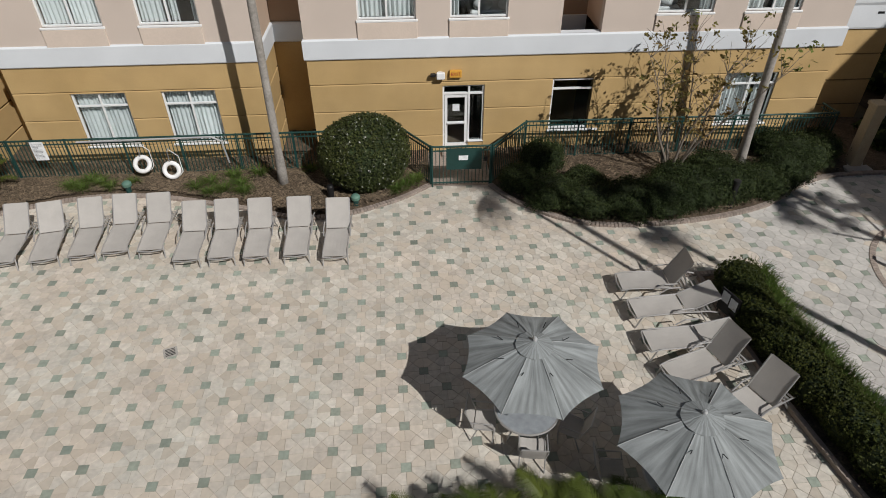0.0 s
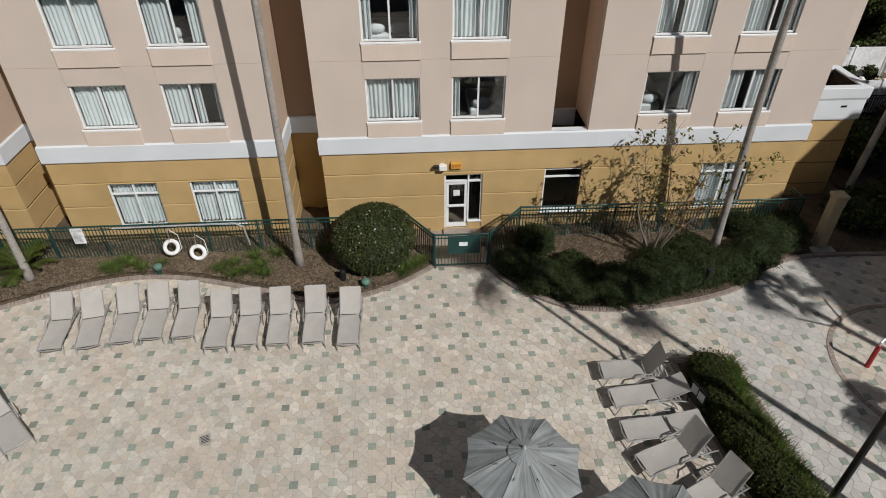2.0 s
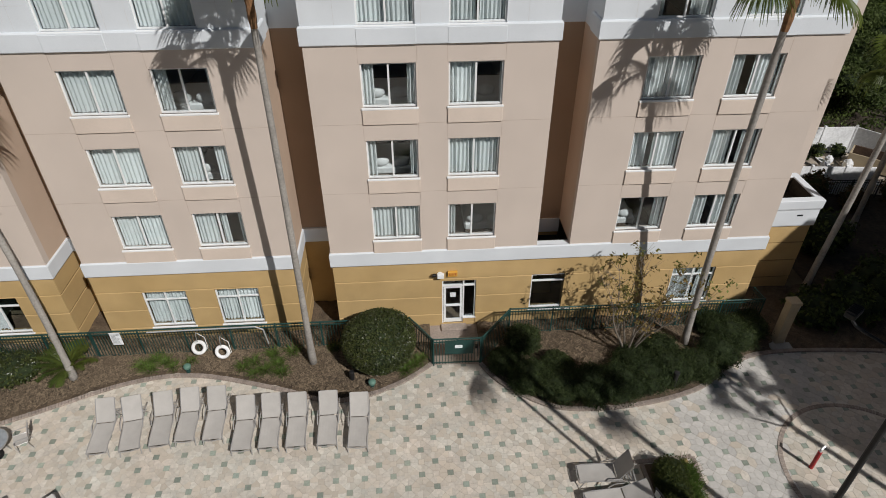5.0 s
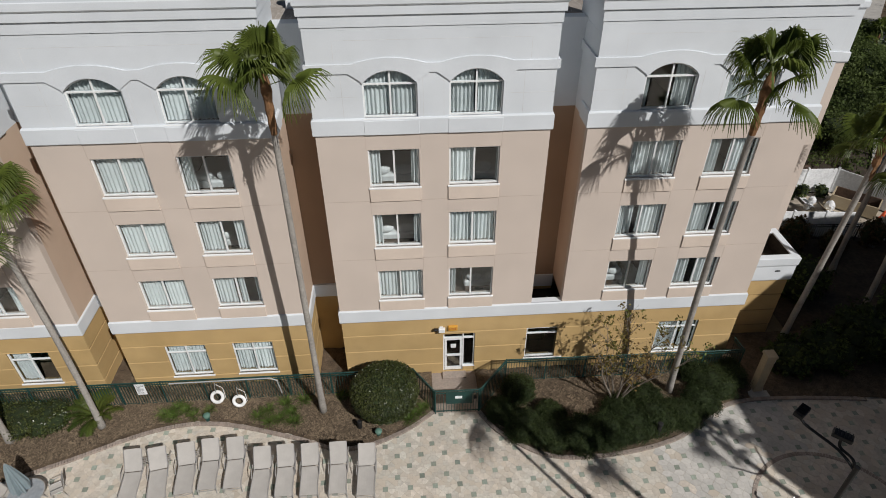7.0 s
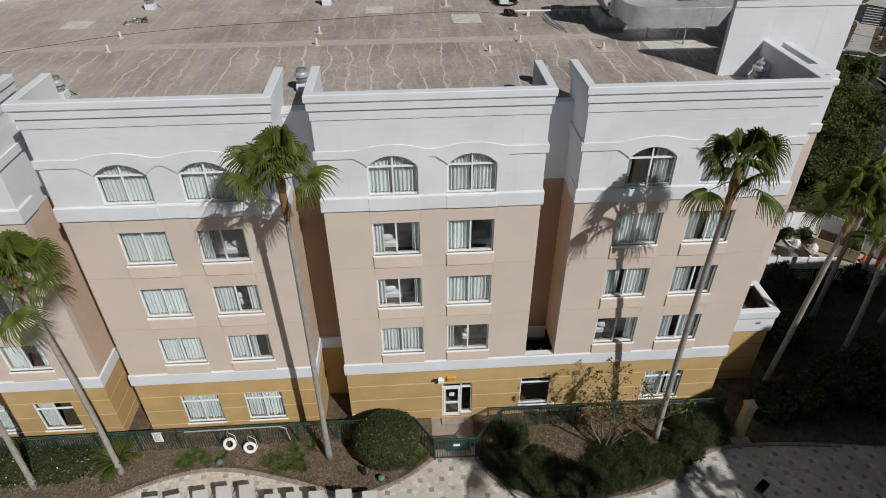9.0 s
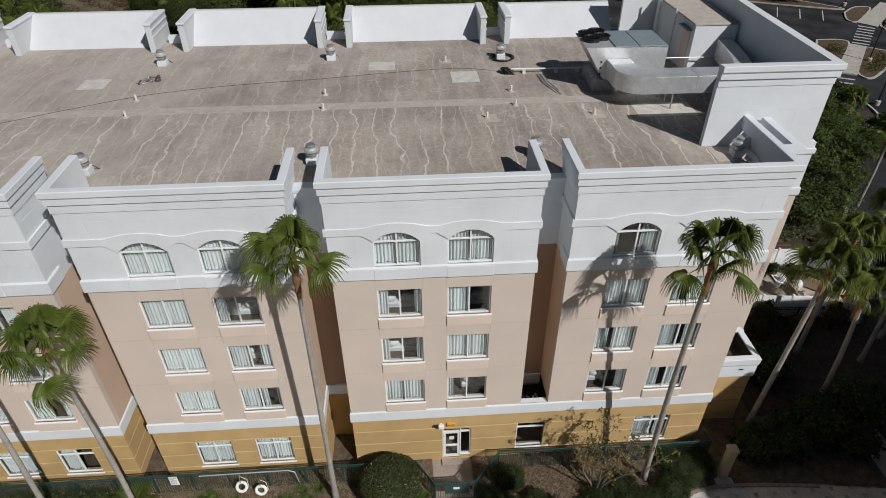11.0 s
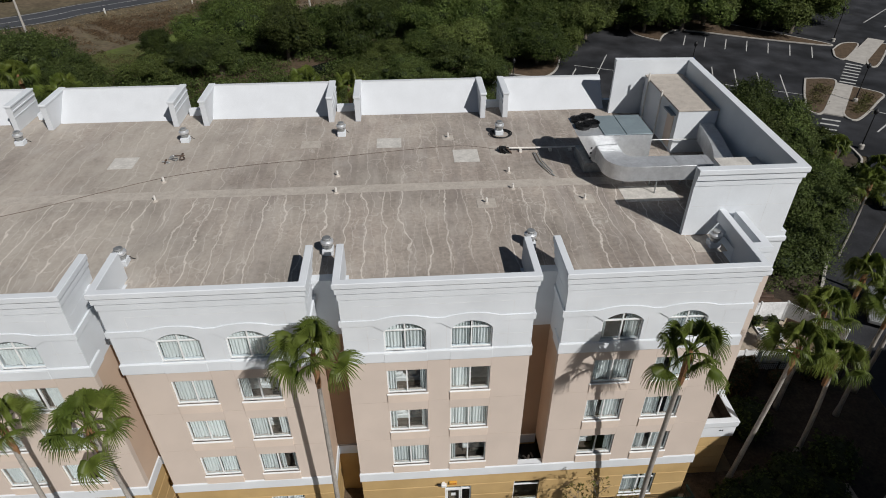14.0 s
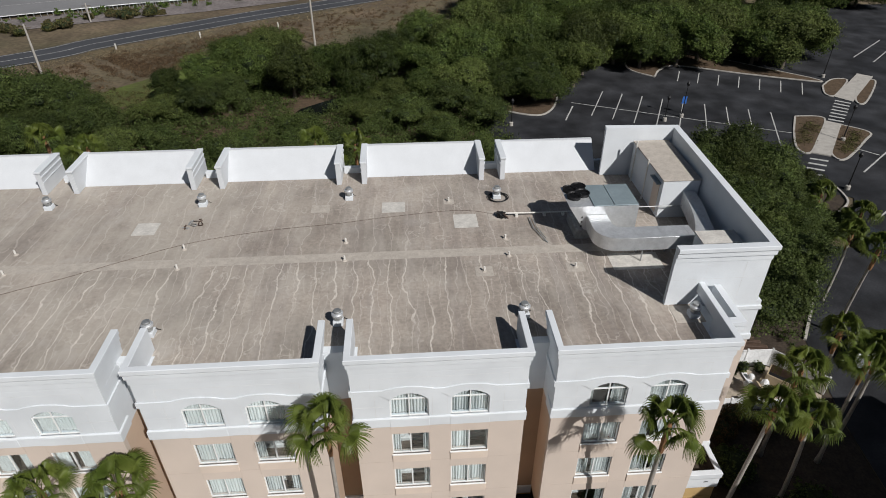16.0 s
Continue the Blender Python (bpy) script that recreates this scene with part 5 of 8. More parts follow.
# the east bed's deep shade is painted in by the darker soil
flat("planting_bed", [(18.6, -2), (18.6, 46), (40, 46.5), (51.2, 44), (50.6, 39.4), (47.7, 36.7), (47.0, 35.4), (44.2, 33.8), (42.2, 30.8), (38, 24), (33, 17), (31, 8), (30, -2)], -0.05, M_SHADEBROWN, "leaf litter coloured dark for the shade under dense trees", "ground")
flat("driveway", [(30.05, -2), (31.05, 8), (33.05, 17), (38.05, 24), (42.25, 30.7), (45.98, 30), (45.98, 5), (45.98, -2)], -0.03, M_ASPHALT, "dark asphalt driveway", "road")


def lamp_post(x, y, h, head=True):
    ob = thing("street_lamp", "tall black parking-lot lamp post", "street lamp", "parking lamps", at=(x, y, 0))
    part("pole", tube(bmesh.new(), [(0, 0, 0), (0, 0, h)], [0.09, 0.05], 8), M_BLACK, ob)
    part("foot", lathe(bmesh.new(), [(0.3, 0.0), (0.3, 0.5), (0.2, 0.55)], 12), M_CONC, ob)
    if head:
        part("lantern", lathe(bmesh.new(), [(0.08, h), (0.2, h + 0.1), (0.24, h + 0.45), (0.1, h + 0.62), (0.02, h + 0.75)], 10), M_BLACK, ob)


for x, y, h in ((41.0, 65.0, 4.8), (60.0, 55.2, 4.6), (72.1, 80.4, 5.0), (52.4, 42.0, 4.2), (38.0, 63.8, 3.2), (15.1, 63.8, 3.4)):
    lamp_post(x, y, h)
pk = thing("parking_sign", "blue accessible-parking sign on a post", "sign", at=(41.6, 66.4, 0))
part("post", tube(bmesh.new(), [(0, 0, 0), (0, 0, 2.1)], 0.04, 6), M_STEEL_OLD, pk)
part("plate", box_bm(-0.35, 0.35, -0.06, -0.04, 1.6, 2.7), M_BLUE, pk)
for x, y, h in ((-17.7, 106.0, 15.0), (-63.4, 90.6, 9.0), (-70, 128, 4)):
    ob = thing("utility_pole", "grey roadside utility pole", "utility pole", "utility poles", at=(x, y, 0))
    part("pole", tube(bmesh.new(), [(0, 0, -0.1), (0, 0, h)], [0.2, 0.15], 8), M_CONC, ob)
    part("crossarm", box_bm(-1.0, 1.0, -0.06, 0.06, h - 0.7, h - 0.55), M_BARK, ob)
for x, y in ((-56.4, 106.0), (-27, 119.5), (-42.0, 113.2)):
    ob = thing("marker_post", "small pale roadside marker post", "marker post", "marker posts", at=(x, y, 0))
    part("stake", box_bm(-0.12, 0.12, -0.05, 0.05, -0.05, 1.2), M_PIPE, ob)
    part("reflector", box_bm(-0.08, 0.08, -0.06, -0.05, 0.95, 1.15), M_SIGN, ob)

# ---- trees ----
def leaf_cloud(name, blobs, count, size, mat, seed, shell=0.55, clump=26, spread=0.2, jag=1.0):
    """Leaf sprays gathered into twig-sized clumps that sit over overlapping lumps, thick near their outsides."""
    rng = np.random.default_rng(seed)
    wts = np.array([b[3] * b[4] for b in blobs])
    m = max(1, count // clump)
    pick = rng.choice(len(blobs), m, p=wts / wts.sum())
    d = rng.normal(size=(m, 3))
    d /= np.linalg.norm(d, axis=1)[:, None]
    r = shell + (1 - shell) * rng.random(m) ** 0.6
    r *= 1 + jag * (0.12 * np.sin(d[:, 0] * 5 + pick) * np.sin(d[:, 1] * 4 + 2 * pick) + 0.12 * rng.normal(size=m))
    bl = np.array(blobs)[pick]
    mid = bl[:, :3] + d * r[:, None] * bl[:, [3, 3, 4]]
    own = np.repeat(np.arange(m), clump)
    count = m * clump
    off = rng.normal(size=(count, 3)) * np.array([1, 1, 0.6])
    pos = mid[own] + off * (spread * bl[own, 3] * (0.5 + rng.random(m))[own])[:, None]
    n = 0.5 * d[own] + 0.5 * off + 0.8 * rng.normal(size=(count, 3)) + np.array([0, 0, 0.6])
    n /= np.linalg.norm(n, axis=1)[:, None]
    a = np.cross(n, rng.normal(size=(count, 3)))
    a /= np.linalg.norm(a, axis=1)[:, None]
    b = np.cross(n, a)
    s = size * (0.6 + 0.8 * rng.random(count))[:, None]
    quads = np.stack([pos - a * s, pos + b * s * 0.55, pos + a * s, pos - b * s * 0.55], 1).reshape(-1, 3)
    verts = quads.tolist()
    faces = [(4 * i, 4 * i + 1, 4 * i + 2, 4 * i + 3) for i in range(count)]
    return raw_mesh(name, verts, faces, mat)


# solid dark lumps that stand in for the shade inside foliage
def core_mesh(name, blobs, shrink, mat):
    bm = bmesh.new()
    for x, y, z, rh, rv in blobs:
        m = Matrix.Translation((x, y, z)) @ Matrix.Diagonal((rh * shrink, rh * shrink, rv * shrink, 1))
        bmesh.ops.create_icosphere(bm, subdivisions=2, radius=1.0, matrix=m)
    return mesh_of(bm, name, mat)


def make_tree(seed, height, spread, mat, label, leaf=0.3, count=5200, lumps=22):
    rnd = random.Random(seed)
    ob = thing("tree", label, "tree", "trees behind the hotel")
    blobs = []
    for k in range(lumps):
        a, r = rnd.uniform(0, 6.28318), spread * rnd.random() ** 0.6 * 0.78
        big = rnd.random() ** 1.6
        blobs.append((r * math.cos(a), r * math.sin(a) * 0.85, height * (0.42 + 0.42 * rnd.random()) - 0.22 * r, spread * (0.13 + 0.24 * big), height * (0.08 + 0.13 * big)))
    blobs.append((0.1 * spread, -0.1 * spread, height * 0.7, spread * 0.4, height * 0.2))
    bm = bmesh.new()
    tube(bm, [(0, 0, -0.1), (0.1, 0, height * 0.2), (0.0, 0.15, height * 0.45), (0, 0, height * 0.7)], [0.32, 0.26, 0.2, 0.08], 9)
    part("trunk", bm, M_BARK, ob)
    for b in blobs[:6]:
        bm = tube(bmesh.new(), [(0, 0, height * 0.25), (b[0] * 0.5, b[1] * 0.5, height * 0.4), (b[0], b[1], b[2])], [0.14, 0.1, 0.04], 6)
        part("limb", bm, M_BARK, ob)
    crown = part("crown", leaf_cloud("crown", blobs, count, leaf, mat, seed), None, ob)
    part("inner_crown", core_mesh("inner_crown", blobs, 0.5, M_SHADELEAF), None, crown)
    return ob


oak = "large live oak with a broad dark green crown"
t_a = make_tree(1, 9.5, 6.4, M_OAK, oak, 0.125, 44000, 30)
t_e = make_tree(5, 8.6, 6.0, M_OAK3, oak, 0.125, 40000, 24)
t_b = make_tree(2, 8.0, 5.2, M_OAK, "rounded dark green oak with a dense crown", 0.118, 32000)
t_c = make_tree(3, 5.6, 4.4, M_OAK2, "bushy grey-green tree with a loose crown", 0.085, 40000)
t_f = make_tree(6, 5.0, 4.2, M_OAK3, "bushy olive-green tree with a loose crown", 0.085, 36000, 16)
t_d = make_tree(4, 3.6, 3.6, M_OAK2, "low spreading green thicket tree", 0.10, 16000, 16)
t_a.matrix_basis = pose(-25, 80, 0)
t_e.matrix_basis = pose(-18, 77.5, 0, 0, 0, 40)
t_b.matrix_basis = pose(-12, 81, 0, 0, 0, 40)
t_c.matrix_basis = pose(-51, 64, 0)
t_f.matrix_basis = pose(-57, 62, 0)
t_d.matrix_basis = pose(-6, 36, 0)
rnd = random.Random(12)


def plant(src, x, y, s):
    w = s * rnd.uniform(0.9, 1.15)
    copy_thing(src, pose(x, y, 0, 0, 0, rnd.uniform(0, 360)) @ Matrix.Diagonal((w, s * rnd.uniform(0.9, 1.1), s * rnd.uniform(0.85, 1.12), 1)))


# the tall clump by the green verge and the oaks along the parking lot
big = ((-31, 81, 0.85), (-22, 87, 1.0), (-28, 86, 0.9), (-6, 78, 0.95), (-9, 84, 0.8), (2, 80, 1.0), (4, 99, 1.05), (9, 73, 0.85), (2, 71, 0.8), (10, 82, 1.05), (9, 91, 1.05), (17, 84, 1.05), (16, 75, 0.8), (18, 93, 1.1), (25, 86, 1.05),
       (24, 96, 1.1), (33, 92, 1.05), (36, 96, 1.1), (44, 93, 1.1), (52, 98, 1.1), (57, 93, 1.0), (62, 96, 1.15), (65, 90, 1.0), (72, 101, 1.1), (34, 104, 1.1), (14, 102, 1.1), (48, 108, 1.2), (74, 92, 0.95), (80, 108, 1.2),
       (92, 118, 1.2), (98, 132, 1.2), (28, 79, 0.85), (-38, 78, 0.55), (-1, 90, 0.75), (31, 85, 1.1), (24, 80, 0.95), (46, 91, 1.15), (54, 91, 1.15), (63, 88, 1.05), (71, 90, 1.1), (38, 90, 1.1), (20, 78, 0.9), (20.4, 73.2, 0.95), (67.5, 85.6, 1.2), (49, 88.2, 1.2), (42, 87.5, 1.0))
for k, (x, y, s) in enumerate(big):
    plant((t_a, t_e, t_b)[k % 3], x, y, s * (1.1 if k % 3 == 2 else 1.0))
rnd = random.Random(44)
for k in range(48):
    x = rnd.uniform(16, 150)
    y = 103 + rnd.uniform(0, 40) + 0.18 * (x - 40)
    if x > 84 and y < 0.9 * x + 30:
        continue
    plant((t_a, t_b, t_e)[k % 3], x, y, rnd.uniform(0.9, 1.25))
# thicket behind the hotel and beside its east end
for k, (x, y, s) in enumerate(((-47, 60, 1.1), (-62, 66, 1.15), (-54, 58, 1.1), (-68, 60, 1.2), (-46, 66, 0.9), (-76, 62, 1.2), (-86, 56, 1.2), (22, 38, 1.0), (27, 33, 1.1), (24, 26, 1.1), (31, 27, 1.1), (36, 35, 1.1), (34, 42, 1.0), (28, 42, 1.0), (23, 19, 1.05),
                               (29, 20, 1.1), (35, 28, 1.0), (41, 38, 1.0), (39, 30, 0.9), (44, 41, 0.9), (-88, 46, 1.1), (21, 32, 1.0), (25, 37, 1.1), (31, 35, 1.2), (27, 27, 1.0), (22, 18, 0.9), (33, 22, 0.95), (36, 26, 0.9), (20, 25, 0.9), (28, 19.5, 1.0), (32, 24, 1.1), (26, 22, 1.1),
                               (0, 64, 1.0), (6, 66, 1.0), (-6, 66, 0.9), (11, 62, 1.0), (5, 58, 0.9), (-2, 72, 1.1), (-50, 67, 1.3), (-56, 69, 1.4), (-63, 70, 1.4), (-44, 64, 1.15), (-70, 67, 1.4), (-36, 68, 1.0), (-31, 70, 1.1), (-27, 72, 1.1), (37, 42.5, 1.2), (41.5, 41, 1.15), (38.8, 44.6, 1.3), (36.0, 40.0, 1.3))):
    plant(t_f if k % 3 == 1 else t_c, x, y, s)
for x, y, s in ((45, 33, 0.8), (38, 44, 0.8), (47, 43, 0.7), (21, 45, 0.9), (42, 33, 0.9), (26, 45, 0.9), (31, 45, 0.9), (36, 45, 0.8), (41, 44, 0.8)):
    plant(t_d, x, y, s)
taken = [o.matrix_basis.translation.copy() for o in bpy.data.objects if o.name.startswith("tree") and o.parent is None]
full, tries = len(taken) + 110, 0
while len(taken) < full and tries < 6000:
    tries += 1
    x, y = rnd.uniform(-105, 13), rnd.uniform(24.5, 66)
    if y > 68 + 0.1 * x or any((x - q.x) ** 2 + (y - q.y) ** 2 < 13 for q in taken):
        continue
    taken.append(Vector((x, y, 0)))
    plant(t_d if rnd.random() < 0.8 else t_f, x, y, rnd.uniform(0.6, 1.0))
rng = np.random.default_rng(17)
low = [(-100 + 2.6 * (k % 44) + rng.uniform(-1, 1), 23.5 + 2.5 * (k // 44) + rng.uniform(-1, 1), 0.4, rng.uniform(1.2, 2.2), rng.uniform(0.6, 1.7)) for k in range(44 * 19)]
low = [(x, y, z + 0.2, 1.25 * a, 1.25 * b) for x, y, z, a, b in low]
low = [b for b in low if b[1] < 71 + 0.04 * b[0]]
low += [(rng.uniform(-36, 12), rng.uniform(68, 84), 0.5, rng.uniform(1.2, 2.4), rng.uniform(0.8, 1.8)) for _ in range(170) ]
low = [b for b in low if (b[0] + 14) ** 2 + (b[1] - 71.5) ** 2 > 14]
tagged(new("undergrowth", leaf_cloud("undergrowth", low, 420000, 0.135, M_OAK2, 18, 0.4)), "dense low olive-green thicket behind the hotel", "undergrowth", kind="stuff")
low = [(rng.uniform(19.5, 42), rng.uniform(16.5, 46), 0.5, rng.uniform(0.9, 1.9), rng.uniform(0.6, 1.5)) for _ in range(330)]
low = [b for b in low if b[0] < 30 or b[1] > 1.45 * b[0] - 30.5]
tagged(new("undergrowth", leaf_cloud("undergrowth", low, 130000, 0.085, M_OAK2, 19, 0.3)), "dense low green undergrowth beside the parking lot", "undergrowth", kind="stuff")
# scruffy dry grass on the roadside field, the verge and the islands
rng = np.random.default_rng(41)


def tufts(name, spots, count, size, mat, seed, label):
    blobs = [(x, y, 0.0, rng.uniform(0.3, 0.9), rng.uniform(0.08, 0.3)) for x, y in spots]
    tagged(new(name, leaf_cloud(name, blobs, count, size, mat, seed, 0.3, 10, 0.4)), label, "grass", kind="stuff")


def field_spots(n, near, far):
    """Spots scattered over the strip beside the road, between two distances from its middle."""
    out = []
    for _ in range(n):
        i = rng.integers(0, len(road_line) - 1)
        p = road_line[i].lerp(road_line[i + 1], rng.random())
        d = (road_line[i + 1] - road_line[i]).normalized()
        q = p + Vector((d.y, -d.x)) * rng.uniform(near, far)
        if -110 < q.x < 60:
            out.append((q.x, q.y))
    return out


tufts("dry_grass", field_spots(2600, 5.5, 11.5), 30000, 0.09, M_STRAW, 31, "pale straw-coloured grass along the road")
tufts("dry_grass", field_spots(3600, 9.5, 27), 90000, 0.1, M_RUSSET, 32, "rough reddish-brown dry grass on the field")
tufts("verge_grass", [(rng.uniform(-62, -36), rng.uniform(70, 84)) for _ in range(420)], 12000, 0.12, M_VERGE, 33, "scruffy olive-green verge grass")
tufts("island_grass", [(56.6 + rng.uniform(-1, 1) * 1.1 + 0.62 * k, 58.2 + rng.uniform(-1, 1) * 0.4 + 0.8 * k) for k in rng.uniform(-4.6, 4.2, 90)], 5000, 0.09, M_VERGE, 34, "scruffy grass on the kerbed island")
tufts("island_grass", [(61.0 + rng.uniform(-1, 1) * 0.9 + 0.68 * k, 54.8 + rng.uniform(-1, 1) * 0.4 + 0.74 * k) for k in rng.uniform(-4.4, 3.6, 90)], 5000, 0.09, M_VERGE, 35, "scruffy grass on the kerbed island")
flat("pond", [(-17.5, 69.5), (-15, 68.6), (-11, 71), (-8.5, 75), (-10, 77.5), (-13, 75.5), (-16.5, 72.5)], -0.04, M_POND, "small dark pond among the trees", "water")
rng = np.random.default_rng(3)
blobs = []
for p in hw_line:
    if -130 < p.x < -30:
        for k in range(2):
            blobs.append((p.x + rng.uniform(-4, 4), p.y - rng.uniform(2.5, 5.5), 0.4, rng.uniform(0.8, 1.5), rng.uniform(0.6, 1.0)))
tagged(new("roadside_shrubs", leaf_cloud("roadside_shrubs", blobs, 4500, 0.2, M_GRASS, 5)), "scattered low shrubs on the roadside bank", "shrubs", kind="stuff")


# ---- fan palms ----
def frond_mesh(seed, el):
    """A pleated fan leaf on its stalk, reaching along +x at the slope el; the finger tips hang straight down."""
    key = ("frond", seed, el)
    if key in MESHES:
        return MESHES[key]
    rnd = random.Random(seed * 7 + 1)
    verts, faces = [], []
    stalk, fingers, length = 0.95, 40, 0.92
    down = Vector((-math.sin(radians(el)), 0, -math.cos(radians(el))))
    sag = 0.10
    for s in (-1, 1):
        for u in (0, 0.5, 1):
            p = Vector((stalk * u, s * (0.032 - 0.014 * u), 0)) + down * sag * u * u
            verts.append(tuple(p))
    faces += [(0, 1, 4, 3), (1, 2, 5, 4)]
    hub = Vector((stalk, 0, 0)) + down * sag
    span = 112
    edge = []
    rings = (0.06, 0.24, 0.4, 0.52)

    def spot(a, r, L, lift, fall):
        p = hub + Vector((L * r * math.cos(a), L * r * math.sin(a), lift * min(1, 1.6 * r) - 0.16 * r * r * math.sin(a) ** 2))
        return tuple(p + down * (L * (0.22 * r * r + fall)))

    for k in range(2 * fingers + 1):
        a = radians(-span + span * k / fingers)
        L = length * (1.0 - 0.22 * abs(a) / 1.95)
        edge.append(len(verts))
        for r in rings:
            verts.append(spot(a, r, L, 0.022 if k % 2 else -0.01, 0))
    for k in range(2 * fingers):
        for q in range(len(rings) - 1):
            i, j = edge[k] + q, edge[k + 1] + q
            faces.append((i, i + 1, j + 1, j))
    for k in range(1, 2 * fingers, 2):
        a = radians(-span + span * k / fingers)
        L = length * (1.0 - 0.22 * abs(a) / 1.95)
        half = radians(span / fingers)
        reach, hang = rnd.uniform(0.88, 1.12), rnd.uniform(0.18, 0.5)
        lo, mid, hi = (edge[k - 1] + 3, edge[k] + 3, edge[k + 1] + 3)
        base = len(verts)
        wob = rnd.uniform(-0.5, 0.5) * half
        for r, wd, fall in ((0.52 + 0.27 * reach, 0.6, hang * 0.35), (0.52 + 0.46 * reach, 0.1, hang * 1.25)):
            for s in (-1, 0, 1):
                verts.append(spot(a + wob * (r - 0.5) * 2.5 + s * half * wd, r, L, 0.02 if s == 0 else -0.006, fall))
        faces += [(lo, mid, base + 1, base), (mid, hi, base + 2, base + 1), (base, base + 1, base + 4, base + 3), (base + 1, base + 2, base + 5, base + 4)]
    me = raw_mesh("frond", verts, faces, M_FROND)
    MESHES[key] = me
    return me


def fan_palm(x, y, h, lean=(0, 0), fronds=13, size=1.0, seed=0, r0=0.15, low=1, label="tall fan palm with a slim bare grey trunk"):
    rnd = random.Random(100 + seed)
    ob = thing("palm_tree", label, "palm tree", "fan palms", at=(x, y, 0))
    n = 22
    pts, rad = [], []
    bow = rnd.uniform(-0.12, 0.12) if h > 4 else 0
    for k in range(n + 1):
        u = k / n
        pts.append((lean[0] * u ** 1.4 + bow * math.sin(3.1416 * u), lean[1] * u ** 1.4, -0.05 + h * u))
        rad.append(r0 * (1.0 + 0.35 * max(0, 1 - u * 12) - 0.3 * u) * rnd.uniform(0.95, 1.05))
    part("trunk", tube(bmesh.new(), pts, rad, 12), M_PALMBARK, ob, smooth=True)
    top = Vector(pts[-1])
    bm = lathe(bmesh.new(), [(r0 * 0.7, -1.6), (r0 * 0.95, -1.25), (r0 * 0.86, -1.0), (r0 * 1.05, -0.8), (r0 * 0.9, -0.55), (r0 * 1.25, -0.25), (r0 * 1.0, 0.1), (r0 * 0.5, 0.4)], 9, top)
    part("boot", bm, M_PALMTOP, ob, "brown fibrous collar under the fronds")
    spear = tube(bmesh.new(), [top, top + Vector((0.06, -0.05, 0.8)), top + Vector((0.15, -0.1, 1.75))], [0.05, 0.035, 0.006], 6)
    part("spear", spear, M_FROND, ob, "unopened green leaf spear")
    for k in range(fronds):
        u = (k + 0.5) / fronds
        el = (-14 if k >= fronds - low else 84 - 72 * u ** 1.1) + rnd.uniform(-8, 8)
        az = 137.5 * k + rnd.uniform(-25, 25)
        slope = min((-30, 0, 25, 50, 75), key=lambda v: abs(v - el))
        f = part("frond", frond_mesh(k % 3, slope), None, ob)
        s = size * rnd.uniform(0.82, 1.12)
        f.matrix_basis = pose(*(top + Vector((0, 0, 0.18 - 0.3 * u))), 0, 0, az) @ pose(0, 0, 0, rnd.uniform(-22, 22), -el, 0) @ Matrix.Diagonal((s, s, s, 1))
    return ob


fan_palm(-4.24, -1.95, 15.35, (0.2, -0.55), 15, 1.12, 1, r0=0.133, low=0)
fan_palm(11.25, -1.85, 15.15, (-0.85, -1.3), 14, 1.12, 2, r0=0.138, low=3)
fan_palm(-13.62, -2.16, 11.15, (-0.4, 0.24), 16, 1.25, 3, r0=0.133)
fan_palm(-17.2, -2.65, 12.2, (0.35, 0.2), 13, 0.98, 4, r0=0.133)
fan_palm(17.9, 0.9, 10.9, (0.5, -0.1), 15, 1.1, 5)
fan_palm(23.0, 2.5, 8.7, (-1.3, -0.7), 15, 1.05, 6)
fan_palm(23.5, 6.0, 9.5, (-0.9, -1.2), 16, 1.15, 7)
fan_palm(27.2, 5.2, 9.6, (-0.5, -0.3), 15, 1.1, 8)
fan_palm(27.4, 8.3, 9.3, (-0.4, -0.4), 16, 1.1, 24)
fan_palm(29.6, 7.0, 8.4, (-0.3, -0.2), 16, 1.15, 25)
fan_palm(36.0, 17.6, 10.2, (-1.8, -2.2), 14, 1.1, 9)
fan_palm(37.5, 22.0, 7.0, (0.2, 0.2), 14, 1.1, 10)
fan_palm(-7.4, 25.5, 15.5, (0, 0), 13, 1.05, 11)
fan_palm(-4.3, 25.6, 15.1, (0, 0), 13, 1.05, 12)
fan_palm(-27.2, 25.8, 16.4, (-0.7, 0), 14, 1.05, 13)
fan_palm(-25.2, 25.8, 15.4, (0.2, 0), 14, 1.05, 14)
fan_palm(46.0, 31.5, 3.0, (0.2, 0), 16, 1.2, 15)
fan_palm(44.0, 35.5, 3.2, (0.2, 0), 16, 1.2, 22)
fan_palm(15.06, -16.38, 14.0, (0.1, 0), 11, 0.95, 16)
fan_palm(13.0, -16.0, 15.6, (0, 0), 13, 1.1, 26)
fan_palm(19.9, -15.1, 11.8, (0.1, 0), 12, 0.88, 18)
# unseen palm with a dense crown, added to shade the tan pillar
fan_palm(20.1, -8.7, 8.6, (0.1, 0), 26, 1.1, 23)
fan_palm(17.1, -15.5, 6.0, (0.1, 0), 12, 1.0, 21)

# ---- neighbouring wing that shades the east side ----
wing = thing("hotel_wing", "plain pink hotel wing beyond the pool court", "building")
for y0, y1, top in ((-22.9, -16.5, 18.9), (-16.496, -11.2, 18.0), (-11.196, -1.0, 13.0)):
    part("wall", box_bm(26.1, 43.0, y0, y1, 0.0, top), M_PINK, wing)
    part("roof", box_bm(26.1, 43.0, y0, y1, top + 0.002, top + 0.1), M_ROOF, wing)

south = thing("hotel_wing", "plain pink hotel wing closing the pool court", "building")
